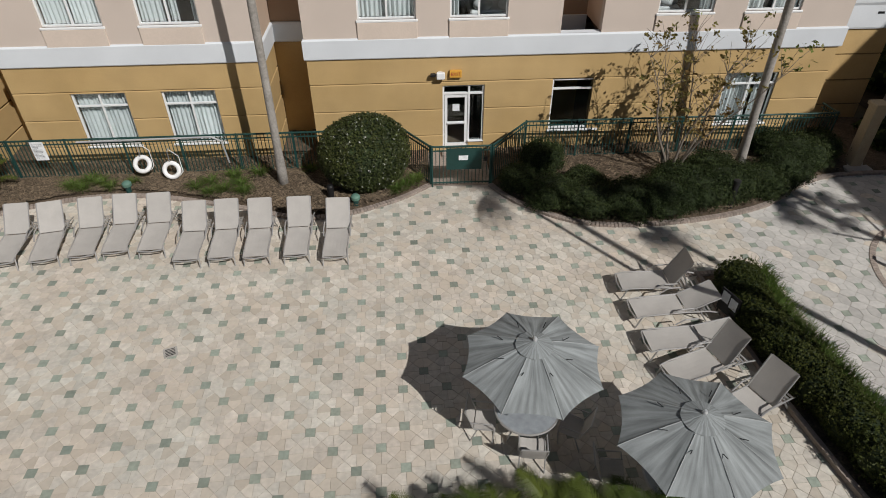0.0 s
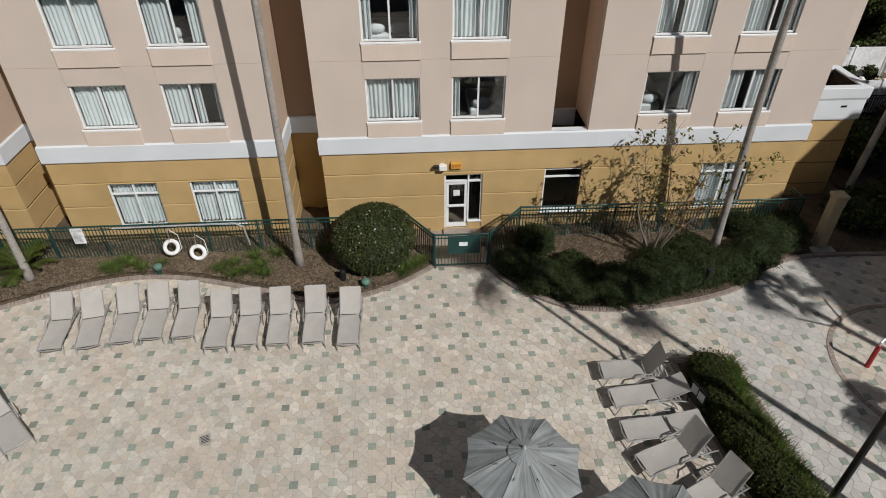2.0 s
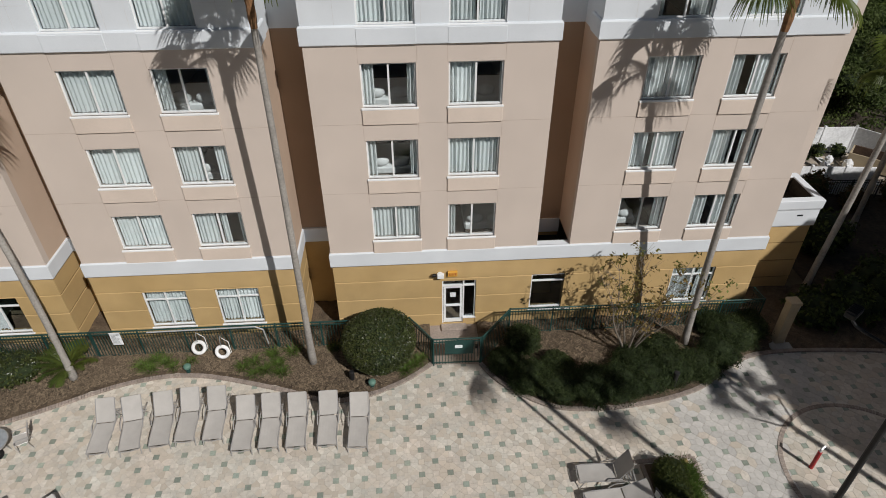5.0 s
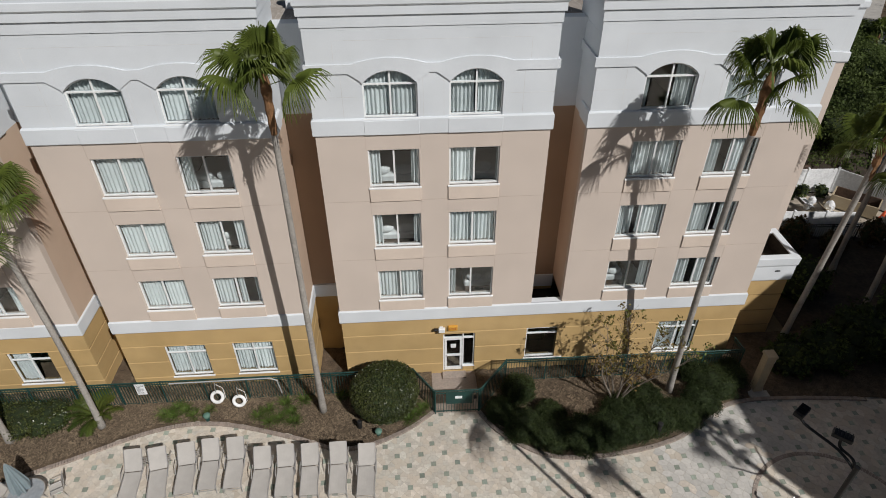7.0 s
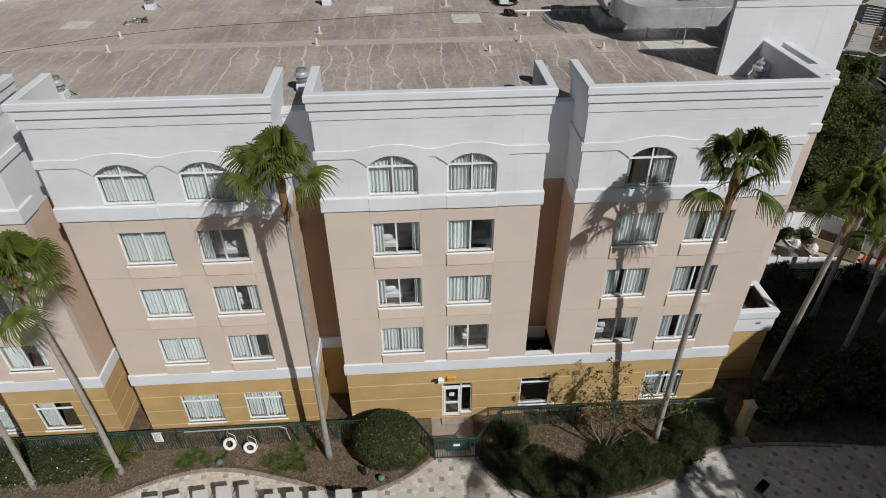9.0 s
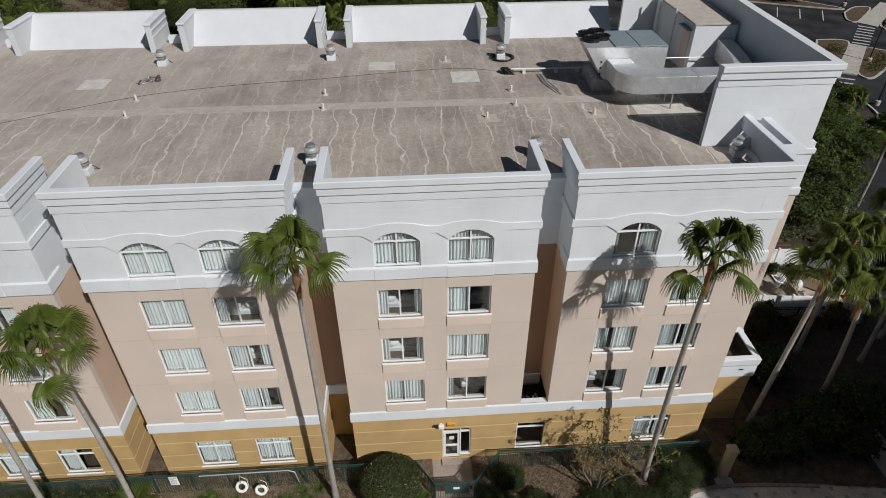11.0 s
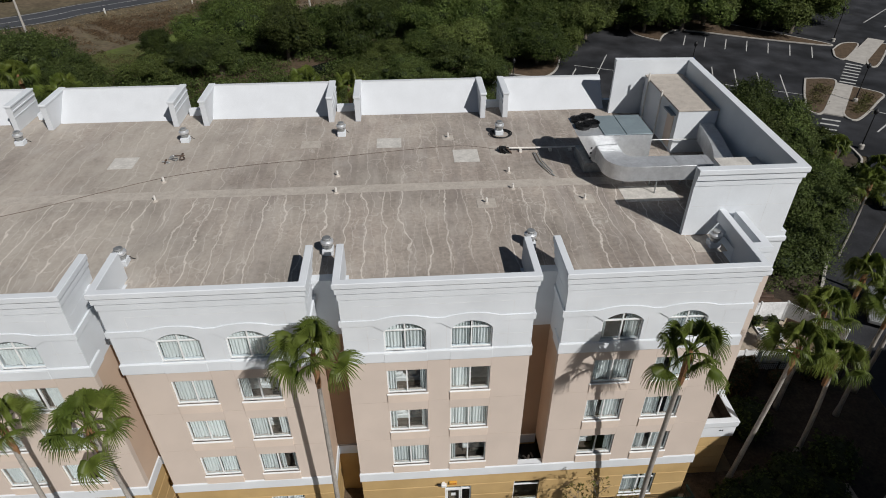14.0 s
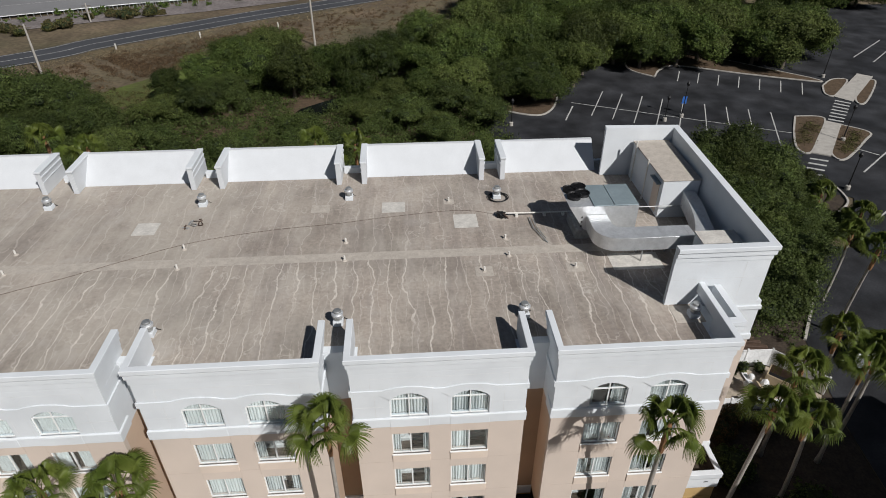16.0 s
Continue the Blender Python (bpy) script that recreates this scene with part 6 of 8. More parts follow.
part("wall", box_bm(-45.0, 18.0, -62.0, -44.0, 0.0, 16.5), M_PINK, south)
part("roof", box_bm(-45.0, 18.0, -62.0, -44.0, 16.502, 16.7), M_ROOF, south)

# ---- pool court ----
KERB_L = smooth_line([(-26, -6.6), (-19, -5.4), (-14.8, -3.86), (-11.4, -2.47), (-8.76, -2.26), (-5.45, -3.17), (-3.6, -3.85), (-2.1, -3.75), (-0.5, -3.05), (0.63, -2.2)], 12)
KERB_R = smooth_line([(2.59, -2.4), (3.34, -3.5), (5.16, -4.75), (7.82, -4.9), (10.76, -4.3), (12.88, -3.04), (14.71, -2.55), (18.5, -2.7), (24.0, -3.4)], 12)


def edge_y(x):
    """The deck's far edge over x."""
    if -26 < x < 0.63 or 2.59 < x < 24:
        line = KERB_L if x < 1 else KERB_R
        for a, b in zip(line, line[1:]):
            if a.x <= x <= b.x:
                return a.y + (b.y - a.y) * (x - a.x) / max(1e-6, b.x - a.x)
    return -2.0 if -26 < x < 24 else -6.6


flat("pool_deck", [(-45, -45), (25, -45), (25, 0.3), (-45, 0.3)], -0.009, M_GROUT, "sand-jointed paved pool deck", "deck")


def bed_mesh(x0, x1, back, seed):
    nx, ny = int((x1 - x0) / 0.22), 16
    rng = np.random.default_rng(seed)
    verts, faces = [], []
    for i in range(nx + 1):
        x = x0 + (x1 - x0) * i / nx
        ya = edge_y(x) + 0.1
        for j in range(ny + 1):
            v = j / ny
            verts.append((x, ya + (back - ya) * v, 0.05 + 0.07 * min(1, 6 * v) + 0.025 * rng.normal()))
    for i in range(nx):
        for j in range(ny):
            a = i * (ny + 1) + j
            faces.append((a, a + ny + 1, a + ny + 2, a + 1))
    return raw_mesh("mulch_bed", verts, faces, M_MULCH, True)


tagged(new("mulch_bed", bed_mesh(-26.0, 0.6, 1.85, 1)), "brown bark mulch bed along the hotel wall", "mulch bed", kind="structure")
tagged(new("mulch_bed", bed_mesh(2.62, 15.0, 0.0, 2)), "brown bark mulch bed under the shrubs", "mulch bed", kind="structure")
tagged(new("mulch_bed", bed_mesh(15.0, 23.5, 1.5, 3)), "dark shaded mulch bed by the annexe", "mulch bed", kind="structure")
flat("path", [(0.62, -2.3), (2.6, -2.35), (2.62, 0.0), (0.6, 0.0)], 0.02, M_BRICK, "worn brown paved path to the entrance", "path")


def chips(x0, x1, n, seed):
    rng = np.random.default_rng(seed)
    verts, faces = [], []
    for k in range(n):
        x = rng.uniform(x0, x1)
        lo = edge_y(x) + 0.2
        y = rng.uniform(lo, -0.1)
        c, s, l, w = math.cos(rng.uniform(0, 6.3)), math.sin(rng.uniform(0, 6.3)), rng.uniform(0.03, 0.085), rng.uniform(0.01, 0.025)
        nrm = math.hypot(c, s) or 1
        c, s = c / nrm, s / nrm
        z, t = 0.15 + rng.uniform(0, 0.03), rng.uniform(-0.02, 0.02)
        b = len(verts)
        verts += [(x - c * l + s * w, y - s * l - c * w, z - t), (x + c * l + s * w, y + s * l - c * w, z + t), (x + c * l - s * w, y + s * l + c * w, z + t), (x - c * l - s * w, y - s * l + c * w, z - t)]
        faces.append((b, b + 1, b + 2, b + 3))
    return raw_mesh("bark_chips", verts, faces, M_CHIP)


tagged(new("bark_chips", chips(-20, 0.4, 34000, 4)), "loose bark chips on the mulch", "bark chips", kind="stuff")
tagged(new("bark_chips", chips(3.0, 14.5, 13000, 5)), "loose bark chips on the mulch", "bark chips", kind="stuff")


# ---- plants in the beds ----
def shrub(x, y, r, h, mat, label, seed, count, leaf, cat="shrub", group="", squash=1.0, lumps=7, z=0.05):
    rnd = random.Random(seed)
    ob = thing("shrub", label, cat, group, at=(x, y, z))
    blobs = [(0, 0, h * 0.5, r * 0.8, h * 0.5)]
    for k in range(lumps):
        a = 6.28318 * k / lumps + rnd.uniform(-0.3, 0.3)
        blobs.append((r * 0.5 * math.cos(a), r * 0.5 * math.sin(a), h * rnd.uniform(0.35, 0.6), r * rnd.uniform(0.38, 0.55), h * rnd.uniform(0.3, 0.48)))
    fol = part("foliage", leaf_cloud("foliage", blobs, count, leaf, mat, seed, 0.8, 12, 0.13), None, ob)
    part("inner_foliage", core_mesh("inner_foliage", blobs, 0.8, M_SHADELEAF), None, fol)
    return ob


for k, (x, y, r) in enumerate(((-84.3, 120.9, 1.6), (-80.5, 117.9, 1.7), (-76.0, 121.7, 1.6), (-73.6, 123.8, 1.9), (-71.4, 130.6, 1.2), (-66.8, 132.4, 1.5), (-63.3, 130.9, 2.0), (-62.0, 132.6, 1.4), (-58.2, 132.6, 1.9), (-56.0, 133.6, 1.0), (-79.0, 127.2, 0.8))):
    shrub(x, y, r, r * 1.1, M_VERGE, "rounded olive-yellow shrub on the roadside bank", 300 + k, 2600, 0.16, "shrub", "bank shrubs", z=-0.1)
ball = thing("clipped_shrub", "large round clipped evergreen shrub", "shrub", at=(-1.52, -1.88, 0.0))
blobs = [(0, 0, 1.12, 1.42, 1.22), (0.2, 0.1, 1.15, 1.3, 1.16), (-0.2, 0, 1.1, 1.3, 1.16), (0, 0, 0.85, 1.36, 0.8)]
fol = part("foliage", leaf_cloud("foliage", blobs, 70000, 0.03, M_BUSH, 8, 0.96, 4, 0.012, 0.12), None, ball)
part("inner_foliage", core_mesh("inner_foliage", blobs, 0.95, M_SHADELEAF), None, fol)
part("stem", tube(bmesh.new(), [(0, 0, 0), (0, 0, 0.9)], 0.12, 8), M_BARK, ball)

rnd = random.Random(31)
spots = [(3.5, -2.6, 0.7, 0.7), (4.4, -3.5, 0.95, 0.75), (5.5, -4.0, 1.0, 0.8), (6.7, -4.1, 1.05, 0.85), (7.9, -4.05, 1.05, 0.85), (9.0, -3.8, 1.05, 0.9), (10.1, -3.4, 1.05, 0.9), (11.2, -3.4, 0.85, 0.85), (12.3, -2.75, 0.85, 0.95),
         (13.2, -1.85, 1.0, 1.05), (14.1, -1.4, 0.85, 1.0), (4.4, -1.7, 0.75, 1.15), (8.6, -2.9, 0.8, 0.8), (9.9, -2.4, 0.8, 0.85), (5.6, -3.0, 0.7, 0.7), (12.6, -1.1, 0.7, 0.9)]
for k, (x, y, r, h) in enumerate(spots):
    shrub(x, y, r, h, M_JUNIPER, "spreading dark green juniper shrub in the mulch", 40 + k, 21000, 0.028, "shrub", "junipers")
for k, (x, y, r, h) in enumerate(((-17.0, -1.7, 1.1, 0.9), (-15.9, -1.75, 1.0, 0.85), (-18.4, -1.7, 1.1, 0.9), (-19.8, -1.8, 1.1, 0.9), (-21.3, -1.8, 1.1, 0.9))):
    shrub(x, y, r, h, M_BUSH, "low clipped dark green hedge shrub", 70 + k, 7000, 0.04, "shrub", "hedge shrubs")
for k, (x, y, r, h) in enumerate(((17.5, -0.6, 1.2, 1.2), (19.3, -0.3, 1.4, 1.6), (21.2, 0.2, 1.6, 2.2), (22.8, -0.6, 1.4, 1.6), (20.6, 4.6, 1.6, 2.0), (24.4, 1.5, 1.6, 2.0))):
    shrub(x, y, r, h, M_OAK2, "leafy shrub in deep shade beside the annexe", 90 + k, 2600, 0.1, "shrub", "shade shrubs")


def tuft(x, y, s, seed, n=90):
    rng = np.random.default_rng(seed)
    ob = thing("grass_tuft", "arching green grass tuft in the mulch", "grass", "grass tufts", at=(x, y, 0.05))
    verts, faces = [], []
    for k in range(n):
        a, r = rng.uniform(0, 6.283), s * rng.uniform(0.3, 1.0)
        h, w = s * rng.uniform(0.55, 1.0), 0.012
        ox, oy = rng.normal(0, 0.07 * s, 2)
        c, q = math.cos(a), math.sin(a)
        b = len(verts)
        for u in (0.0, 0.5, 1.0):
            rr, zz, ww = r * u, h * (1.6 * u - 0.95 * u * u), w * (1 - 0.8 * u)
            verts += [(ox + c * rr - q * ww, oy + q * rr + c * ww, zz), (ox + c * rr + q * ww, oy + q * rr - c * ww, zz)]
        faces += [(b, b + 1, b + 3, b + 2), (b + 2, b + 3, b + 5, b + 4)]
    part("tuft", raw_mesh("tuft", verts, faces, M_GRASS), None, ob)


rnd = random.Random(6)
for k, (x, y) in enumerate(((-11.1, -1.75), (-10.7, -1.95), (-10.2, -1.6), (-9.8, -1.85), (-9.2, -1.6), (-7.0, -2.1), (-6.6, -1.8), (-6.1, -2.3), (-5.6, -1.95), (-5.9, -1.5), (-6.5, -2.45), (-5.4, -2.5), (-5.1, -1.35), (-0.2, -2.4), (-0.5, -2.7), (0.15, -2.15), (-3.4, -1.2), (-10.6, -1.4), (-14.2, -1.3))):
    tuft(x, y, rnd.uniform(0.42, 0.6), k, 130)
def feather(length, rise, droop, leaf, n, seed):
    """A feather leaf reaching along +x: an arched midrib with a comb of leaflets on each side."""
    rng = random.Random(seed)
    verts, faces, step = [], [], 2
    for i in range(n + 1):
        u = i / n
        x, z = length * (u - 0.12 * u * u), rise * u - droop * u * u
        w = 0.012 * (1 - 0.8 * u)
        verts += [(x, -w, z), (x, w, z)]
    for i in range(n):
        faces.append((2 * i, 2 * i + 2, 2 * i + 3, 2 * i + 1))
    for i in range(max(1, n // 6), n):
        u = i / n
        L = leaf * math.sin(0.35 + 2.5 * u) * rng.uniform(0.85, 1.15)
        for s in (0, 1):
            p, q = verts[2 * i + s], verts[2 * i + 2 + s]
            sgn = 1 if s else -1
            verts.append((p[0] + 0.45 * L, p[1] + sgn * L * 0.85, p[2] + 0.1 * L - 0.28 * L * rng.random()))
            faces.append((2 * i + s, 2 * i + 2 + s, len(verts) - 1))
    return raw_mesh("frond", verts, faces, M_FEATHER)


cy = thing("cycad", "bright green cycad with feathery fronds", "cycad", at=(-14.05, -1.55, 0.1))
for k in range(24):
    f = part("frond", feather(1.3, 1.5, 1.0, 0.3, 24, k), None, cy)
    f.rotation_euler = (0, radians(random.Random(k).uniform(-25, 15)), radians(137.5 * k))
for j, (x, y, h) in enumerate(((0.0, -14.5, 0.6), (1.2, -14.45, 0.8), (2.1, -14.3, 0.9), (3.0, -14.5, 0.8), (3.9, -14.6, 0.8))):
    ar = thing("feather_palm", "clump of low feather palms beside the deck", "palm", "feather palms", at=(x, y, 0))
    rnd = random.Random(50 + j)
    for k in range(3):
        a = 2.1 * k + j
        part("stem", tube(bmesh.new(), [(0.12 * math.cos(a), 0.12 * math.sin(a), -0.02), (0.2 * math.cos(a), 0.2 * math.sin(a), h * 0.8)], [0.035, 0.022], 6), M_STALK, ar)
    for k in range(17):
        f = part("frond", feather(rnd.uniform(0.9, 1.25), rnd.uniform(0.7, 1.0), rnd.uniform(0.45, 0.9), 0.3, 54, 20 + k % 5), None, ar)
        f.matrix_basis = pose(0.1 * math.cos(k), 0.1 * math.sin(k), h * rnd.uniform(0.45, 0.75), 0, rnd.uniform(-25, 10), 137.5 * k)

# bare small tree trained before the wall
cm = thing("crape_myrtle", "thin multi-stemmed tree with sparse leaves", "tree", at=(8.62, -2.3, 0.05))
rnd = random.Random(77)
tips = []
for k in range(7):
    a = 6.28318 * k / 7
    p = Vector((0.12 * math.cos(a), 0.12 * math.sin(a), 0))
    d = Vector((0.34 * math.cos(a), 0.24 * math.sin(a), 1)).normalized()
    pts = [p.copy()]
    for j in range(6):
        p = p + d * rnd.uniform(0.6, 0.9)
        d = (d + Vector((rnd.uniform(-.22, .22), rnd.uniform(-.2, .2), 0.05))).normalized()
        pts.append(p.copy())
    part("stem", tube(bmesh.new(), pts, [0.055, 0.045, 0.034, 0.026, 0.018, 0.012, 0.006], 7), M_TWIG, cm)
    for j in range(2, 7):
        for q in range(4):
            e = pts[j] + Vector((rnd.uniform(-0.9, 0.9), rnd.uniform(-.5, .5), rnd.uniform(0.4, 1.3))) * 0.8
            mid = pts[j].lerp(e, 0.5) + Vector((0, 0, 0.08))
            part("twig", tube(bmesh.new(), [pts[j], mid, e], [0.012, 0.008, 0.004], 4), M_TWIG, cm)
            tips.append(e)
            tips.append(mid)
blobs = [(p.x, p.y, p.z, 0.13, 0.13) for p in tips]
part("leaves", leaf_cloud("leaves", blobs, 1500, 0.065, M_DRYLEAF, 9, 0.2, 8, 0.7), None, cm)

# clipped hedge between the loungers and the round plaza
hedge = thing("hedge", "long clipped green hedge with grassy fringe", "hedge", at=(0, 0, 0.05))
hl = smooth_line([(8.3, -8.0), (8.15, -9.1), (8.3, -10.45), (8.45, -11.7), (8.75, -13.4), (9.2, -15.5)], 7)
blobs = [(p.x + random.Random(i).uniform(-.08, .08), p.y, 0.42, 0.54, 0.5) for i, p in enumerate(hl)]
fol = part("foliage", leaf_cloud("foliage", blobs, 100000, 0.026, M_HEDGE, 21, 0.93, 4, 0.025, 0.35), None, hedge)
part("inner_foliage", core_mesh("inner_foliage", blobs, 0.85, M_SHADELEAF), None, fol)
rng = np.random.default_rng(8)
verts, faces = [], []
for p in hl:
    for k in range(110):
        x, y = p.x + rng.uniform(0.3, 0.75), p.y + rng.uniform(-0.35, 0.35)
        a, r, h = rng.uniform(-1.2, 1.2), rng.uniform(0.15, 0.4), rng.uniform(0.5, 0.85)
        c, q, w, b = math.cos(a), math.sin(a), 0.01, len(verts)
        for u in (0.0, 0.5, 1.0):
            zz = 0.1 + h * (1.7 * u - 0.9 * u * u)
            ww = w * (1 - 0.8 * u)
            verts += [(x + c * r * u - q * ww, y + q * r * u + c * ww, zz), (x + c * r * u + q * ww, y + q * r * u - c * ww, zz)]
        faces += [(b, b + 1, b + 3, b + 2), (b + 2, b + 3, b + 5, b + 4)]
part("fringe", raw_mesh("fringe", verts, faces, M_GRASS), None, hedge, "arching grass blades")
hedge_soil = [(7.55, -7.45), (9.2, -7.35), (9.15, -8.4), (9.3, -10.5), (9.75, -13.4), (10.3, -16), (8.5, -16), (8.0, -13.4), (7.75, -11.6), (7.6, -9.6)]
flat("planting_bed", hedge_soil, 0.06, M_MULCH, "dark mulch under the hedge", "mulch bed")
lay("kerb", [Vector(p) for p in ((9.2, -7.35), (9.15, -8.4), (9.3, -10.5), (9.75, -13.4), (10.3, -16))], -0.02, 0.12, 0.13, M_KERBY, "yellow painted kerb beside the hedge", "kerb", thick=0.2)
lay("kerb", [Vector(p) for p in ((8.5, -16), (8.0, -13.4), (7.75, -11.6), (7.6, -9.6), (7.55, -7.45))], -0.02, 0.10, 0.13, M_BRICK, "low brown kerb beside the hedge", "kerb", thick=0.2)


# ---- fence, gate and what hangs on it ----
def fence_run(a, b, z_top, name="fence", label="dark green metal picket fence", step=0.12, posts=True, mat=None):
    mat = mat or M_FENCE
    ob = thing(name, label, "fence", "pool fence")
    a, b = Vector(a), Vector(b)
    L, d = (b - a).length, (b - a).normalized()
    m = Matrix.Translation((a.x, a.y, 0)) @ Matrix.Rotation(math.atan2(d.y, d.x), 4, "Z")
    ob.matrix_basis = m
    part("top_rail", box_bm(0, L, -0.03, 0.03, z_top - 0.05, z_top, bevel=0.008), mat, ob)
    part("mid_rail", box_bm(0, L, -0.018, 0.018, z_top - 0.19, z_top - 0.155), mat, ob)
    part("bottom_rail", box_bm(0, L, -0.018, 0.018, 0.14, 0.175), mat, ob)
    key = ("picket", round(z_top, 2), mat.name)
    if key not in MESHES:
        MESHES[key] = mesh_of(box_bm(-0.011, 0.011, -0.011, 0.011, 0.1, z_top - 0.05), "picket", mat)
        MESHES[key, "post"] = mesh_of(box_bm(-0.026, 0.026, -0.026, 0.026, 0.0, z_top + 0.015), "post", mat)
    n = max(1, round(L / step))
    for k in range(1, n):
        part("picket", MESHES[key], None, ob).location.x = L * k / n
    if posts:
        q = max(1, round(L / 1.85))
        for k in range(q + 1):
            part("post", MESHES[key, "post"], None, ob).location.x = L * k / q
    return ob


FENCE_Y, FENCE_Z = -1.0, 1.5
fence_run((-26, FENCE_Y), (-11.2, FENCE_Y), FENCE_Z)
fence_run((-11.2, FENCE_Y), (-0.25, FENCE_Y), FENCE_Z)
fence_run((-0.25, FENCE_Y), (0.6, -2.28), FENCE_Z)
fence_run((2.6, -2.32), (3.95, -0.75), FENCE_Z)
fence_run((3.95, -0.75), (14.85, -0.85), FENCE_Z)
fence_run((14.85, -0.85), (14.75, -0.05), FENCE_Z, posts=False)
gate = fence_run((0.66, -2.32), (2.54, -2.34), FENCE_Z, "gate", "dark green metal gate with mesh panel")
part("mesh_panel", box_bm(0.45, 1.6, -0.03, -0.02, 0.65, 1.42), M_FENCE, gate, "solid green screen panel")
part("notice", box_bm(0.85, 1.15, -0.042, -0.033, 1.0, 1.16), M_SIGN, gate, "small white notice")
part("latch", box_bm(1.66, 1.78, -0.05, 0.05, 0.95, 1.1), M_BLACK, gate)

sg = thing("rules_sign", "white pool rules board on the fence", "sign", at=(-12.07, FENCE_Y - 0.05, 0.8))
part("board", box_bm(-0.21, 0.21, -0.02, 0.0, 0.0, 0.66, bevel=0.006), M_SIGN, sg)
rnd = random.Random(2)
bm = bmesh.new()
for k in range(11):
    w = rnd.uniform(0.18, 0.34)
    bx(bm, -0.17, -0.17 + w, -0.023, -0.0205, 0.57 - 0.048 * k, 0.581 - 0.048 * k)
part("text_bar", bm, M_INK, sg, "lines of small dark print")


def lifebuoy(x, z, tilt, y):
    ob = thing("lifebuoy", "white ring lifebuoy hung on the fence", "lifebuoy", "lifebuoys", at=(x, y, z))
    bm = bmesh.new()
    n, q = 28, 10
    rings = [[bm.verts.new(((0.235 + 0.075 * math.cos(6.2832 * j / q)) * math.cos(6.2832 * i / n), 0.07 * math.sin(6.2832 * j / q), (0.235 + 0.075 * math.cos(6.2832 * j / q)) * math.sin(6.2832 * i / n))) for j in range(q)] for i in range(n)]
    for i in range(n):
        for j in range(q):
            bm.faces.new((rings[i][j], rings[(i + 1) % n][j], rings[(i + 1) % n][(j + 1) % q], rings[i][(j + 1) % q]))
    r = part("ring", bm, M_BUOY, ob, smooth=True)
    r.rotation_euler = (radians(tilt), 0, 0)
    part("hook", tube(bmesh.new(), [(0, 0.2, 0.7), (0, 0.05, 0.66), (0, 0.02, 0.3)], 0.016, 6), M_STEEL_OLD, ob)
    part("rope", tube(bmesh.new(), [(0.05, 0.1, 0.7), (0.3, 0.1, 0.45), (0.32, 0.08, -0.1), (0.2, 0.06, -0.25)], 0.014, 5), M_LINEN, ob)


lifebuoy(-8.85, 0.66, -32, FENCE_Y - 0.3)
lifebuoy(-7.92, 0.47, -20, FENCE_Y - 0.42)
bm = tube(bmesh.new(), [(-10.8, FENCE_Y - 0.08, 1.42), (-6.5, FENCE_Y - 0.08, 1.46), (-6.2, FENCE_Y - 0.09, 1.3), (-6.1, FENCE_Y - 0.1, 0.5)], 0.03, 8)
solid("shepherd_hook", bm, M_STEEL, "long metal rescue pole hung along the fence", "rescue pole")
for x, y in ((-9.2, -2.05), (-1.8, -3.35)):
    ob = thing("garden_light", "small green mushroom path light", "garden light", "path lights", at=(x, y, 0.05))
    part("stem", tube(bmesh.new(), [(0, 0, 0), (0, 0, 0.3)], 0.09, 10), M_FENCE, ob)
    part("hat", lathe(bmesh.new(), [(0.14, 0.26), (0.15, 0.36), (0.1, 0.41), (0.03, 0.43)], 16), material("weathered_green", (0.10, 0.19, 0.15), 0.6) if x < -5 else bpy.data.materials["weathered_green"], ob)
ob = thing("spot_light", "small black spot light in the mulch", "garden light", at=(-2.6, -2.95, 0.05))
part("head", lathe(bmesh.new(), [(0.1, 0.1), (0.11, 0.5), (0.08, 0.56)], 14), M_BLACK, ob)
part("spike", tube(bmesh.new(), [(0, 0, -0.05), (0, 0, 0.12)], 0.03, 6), M_BLACK, ob)
ob = thing("bollard_light", "slim dark bollard light among the shrubs", "garden light", at=(9.85, -4.25, 0.05))
part("post", tube(bmesh.new(), [(0, 0, 0), (0, 0, 0.9)], 0.09, 12), M_BLACK, ob)
part("top", lathe(bmesh.new(), [(0.11, 0.9), (0.11, 0.98), (0.05, 1.0)], 14), M_BLACK, ob)
ob = thing("gate_pillar", "tan stucco pillar beside the round plaza", "pillar", at=(15.25, -1.95, 0))
part("shaft", box_bm(-0.2, 0.2, -0.2, 0.2, 0.0, 2.2, bevel=0.02), M_TAN, ob)
part("cap", box_bm(-0.25, 0.25, -0.25, 0.25, 2.2, 2.35, bevel=0.03), M_TAN, ob)
part("footing", box_bm(-0.45, 0.45, -0.5, 0.4, 0.0, 0.1, bevel=0.02), M_CONC, ob)
part("lamp", box_bm(0.205, 0.3, -0.1, 0.1, 1.8, 2.1), M_STEEL_OLD, ob)
ob = thing("floodlight_pole", "tall black pole with twin floodlights beside the hedge", "floodlight", at=(9.65, -12.2, 0))
part("pole", tube(bmesh.new(), [(0, 0, 0), (-0.06, 0.02, 9.9)], [0.085, 0.06], 12), M_BLACK, ob)
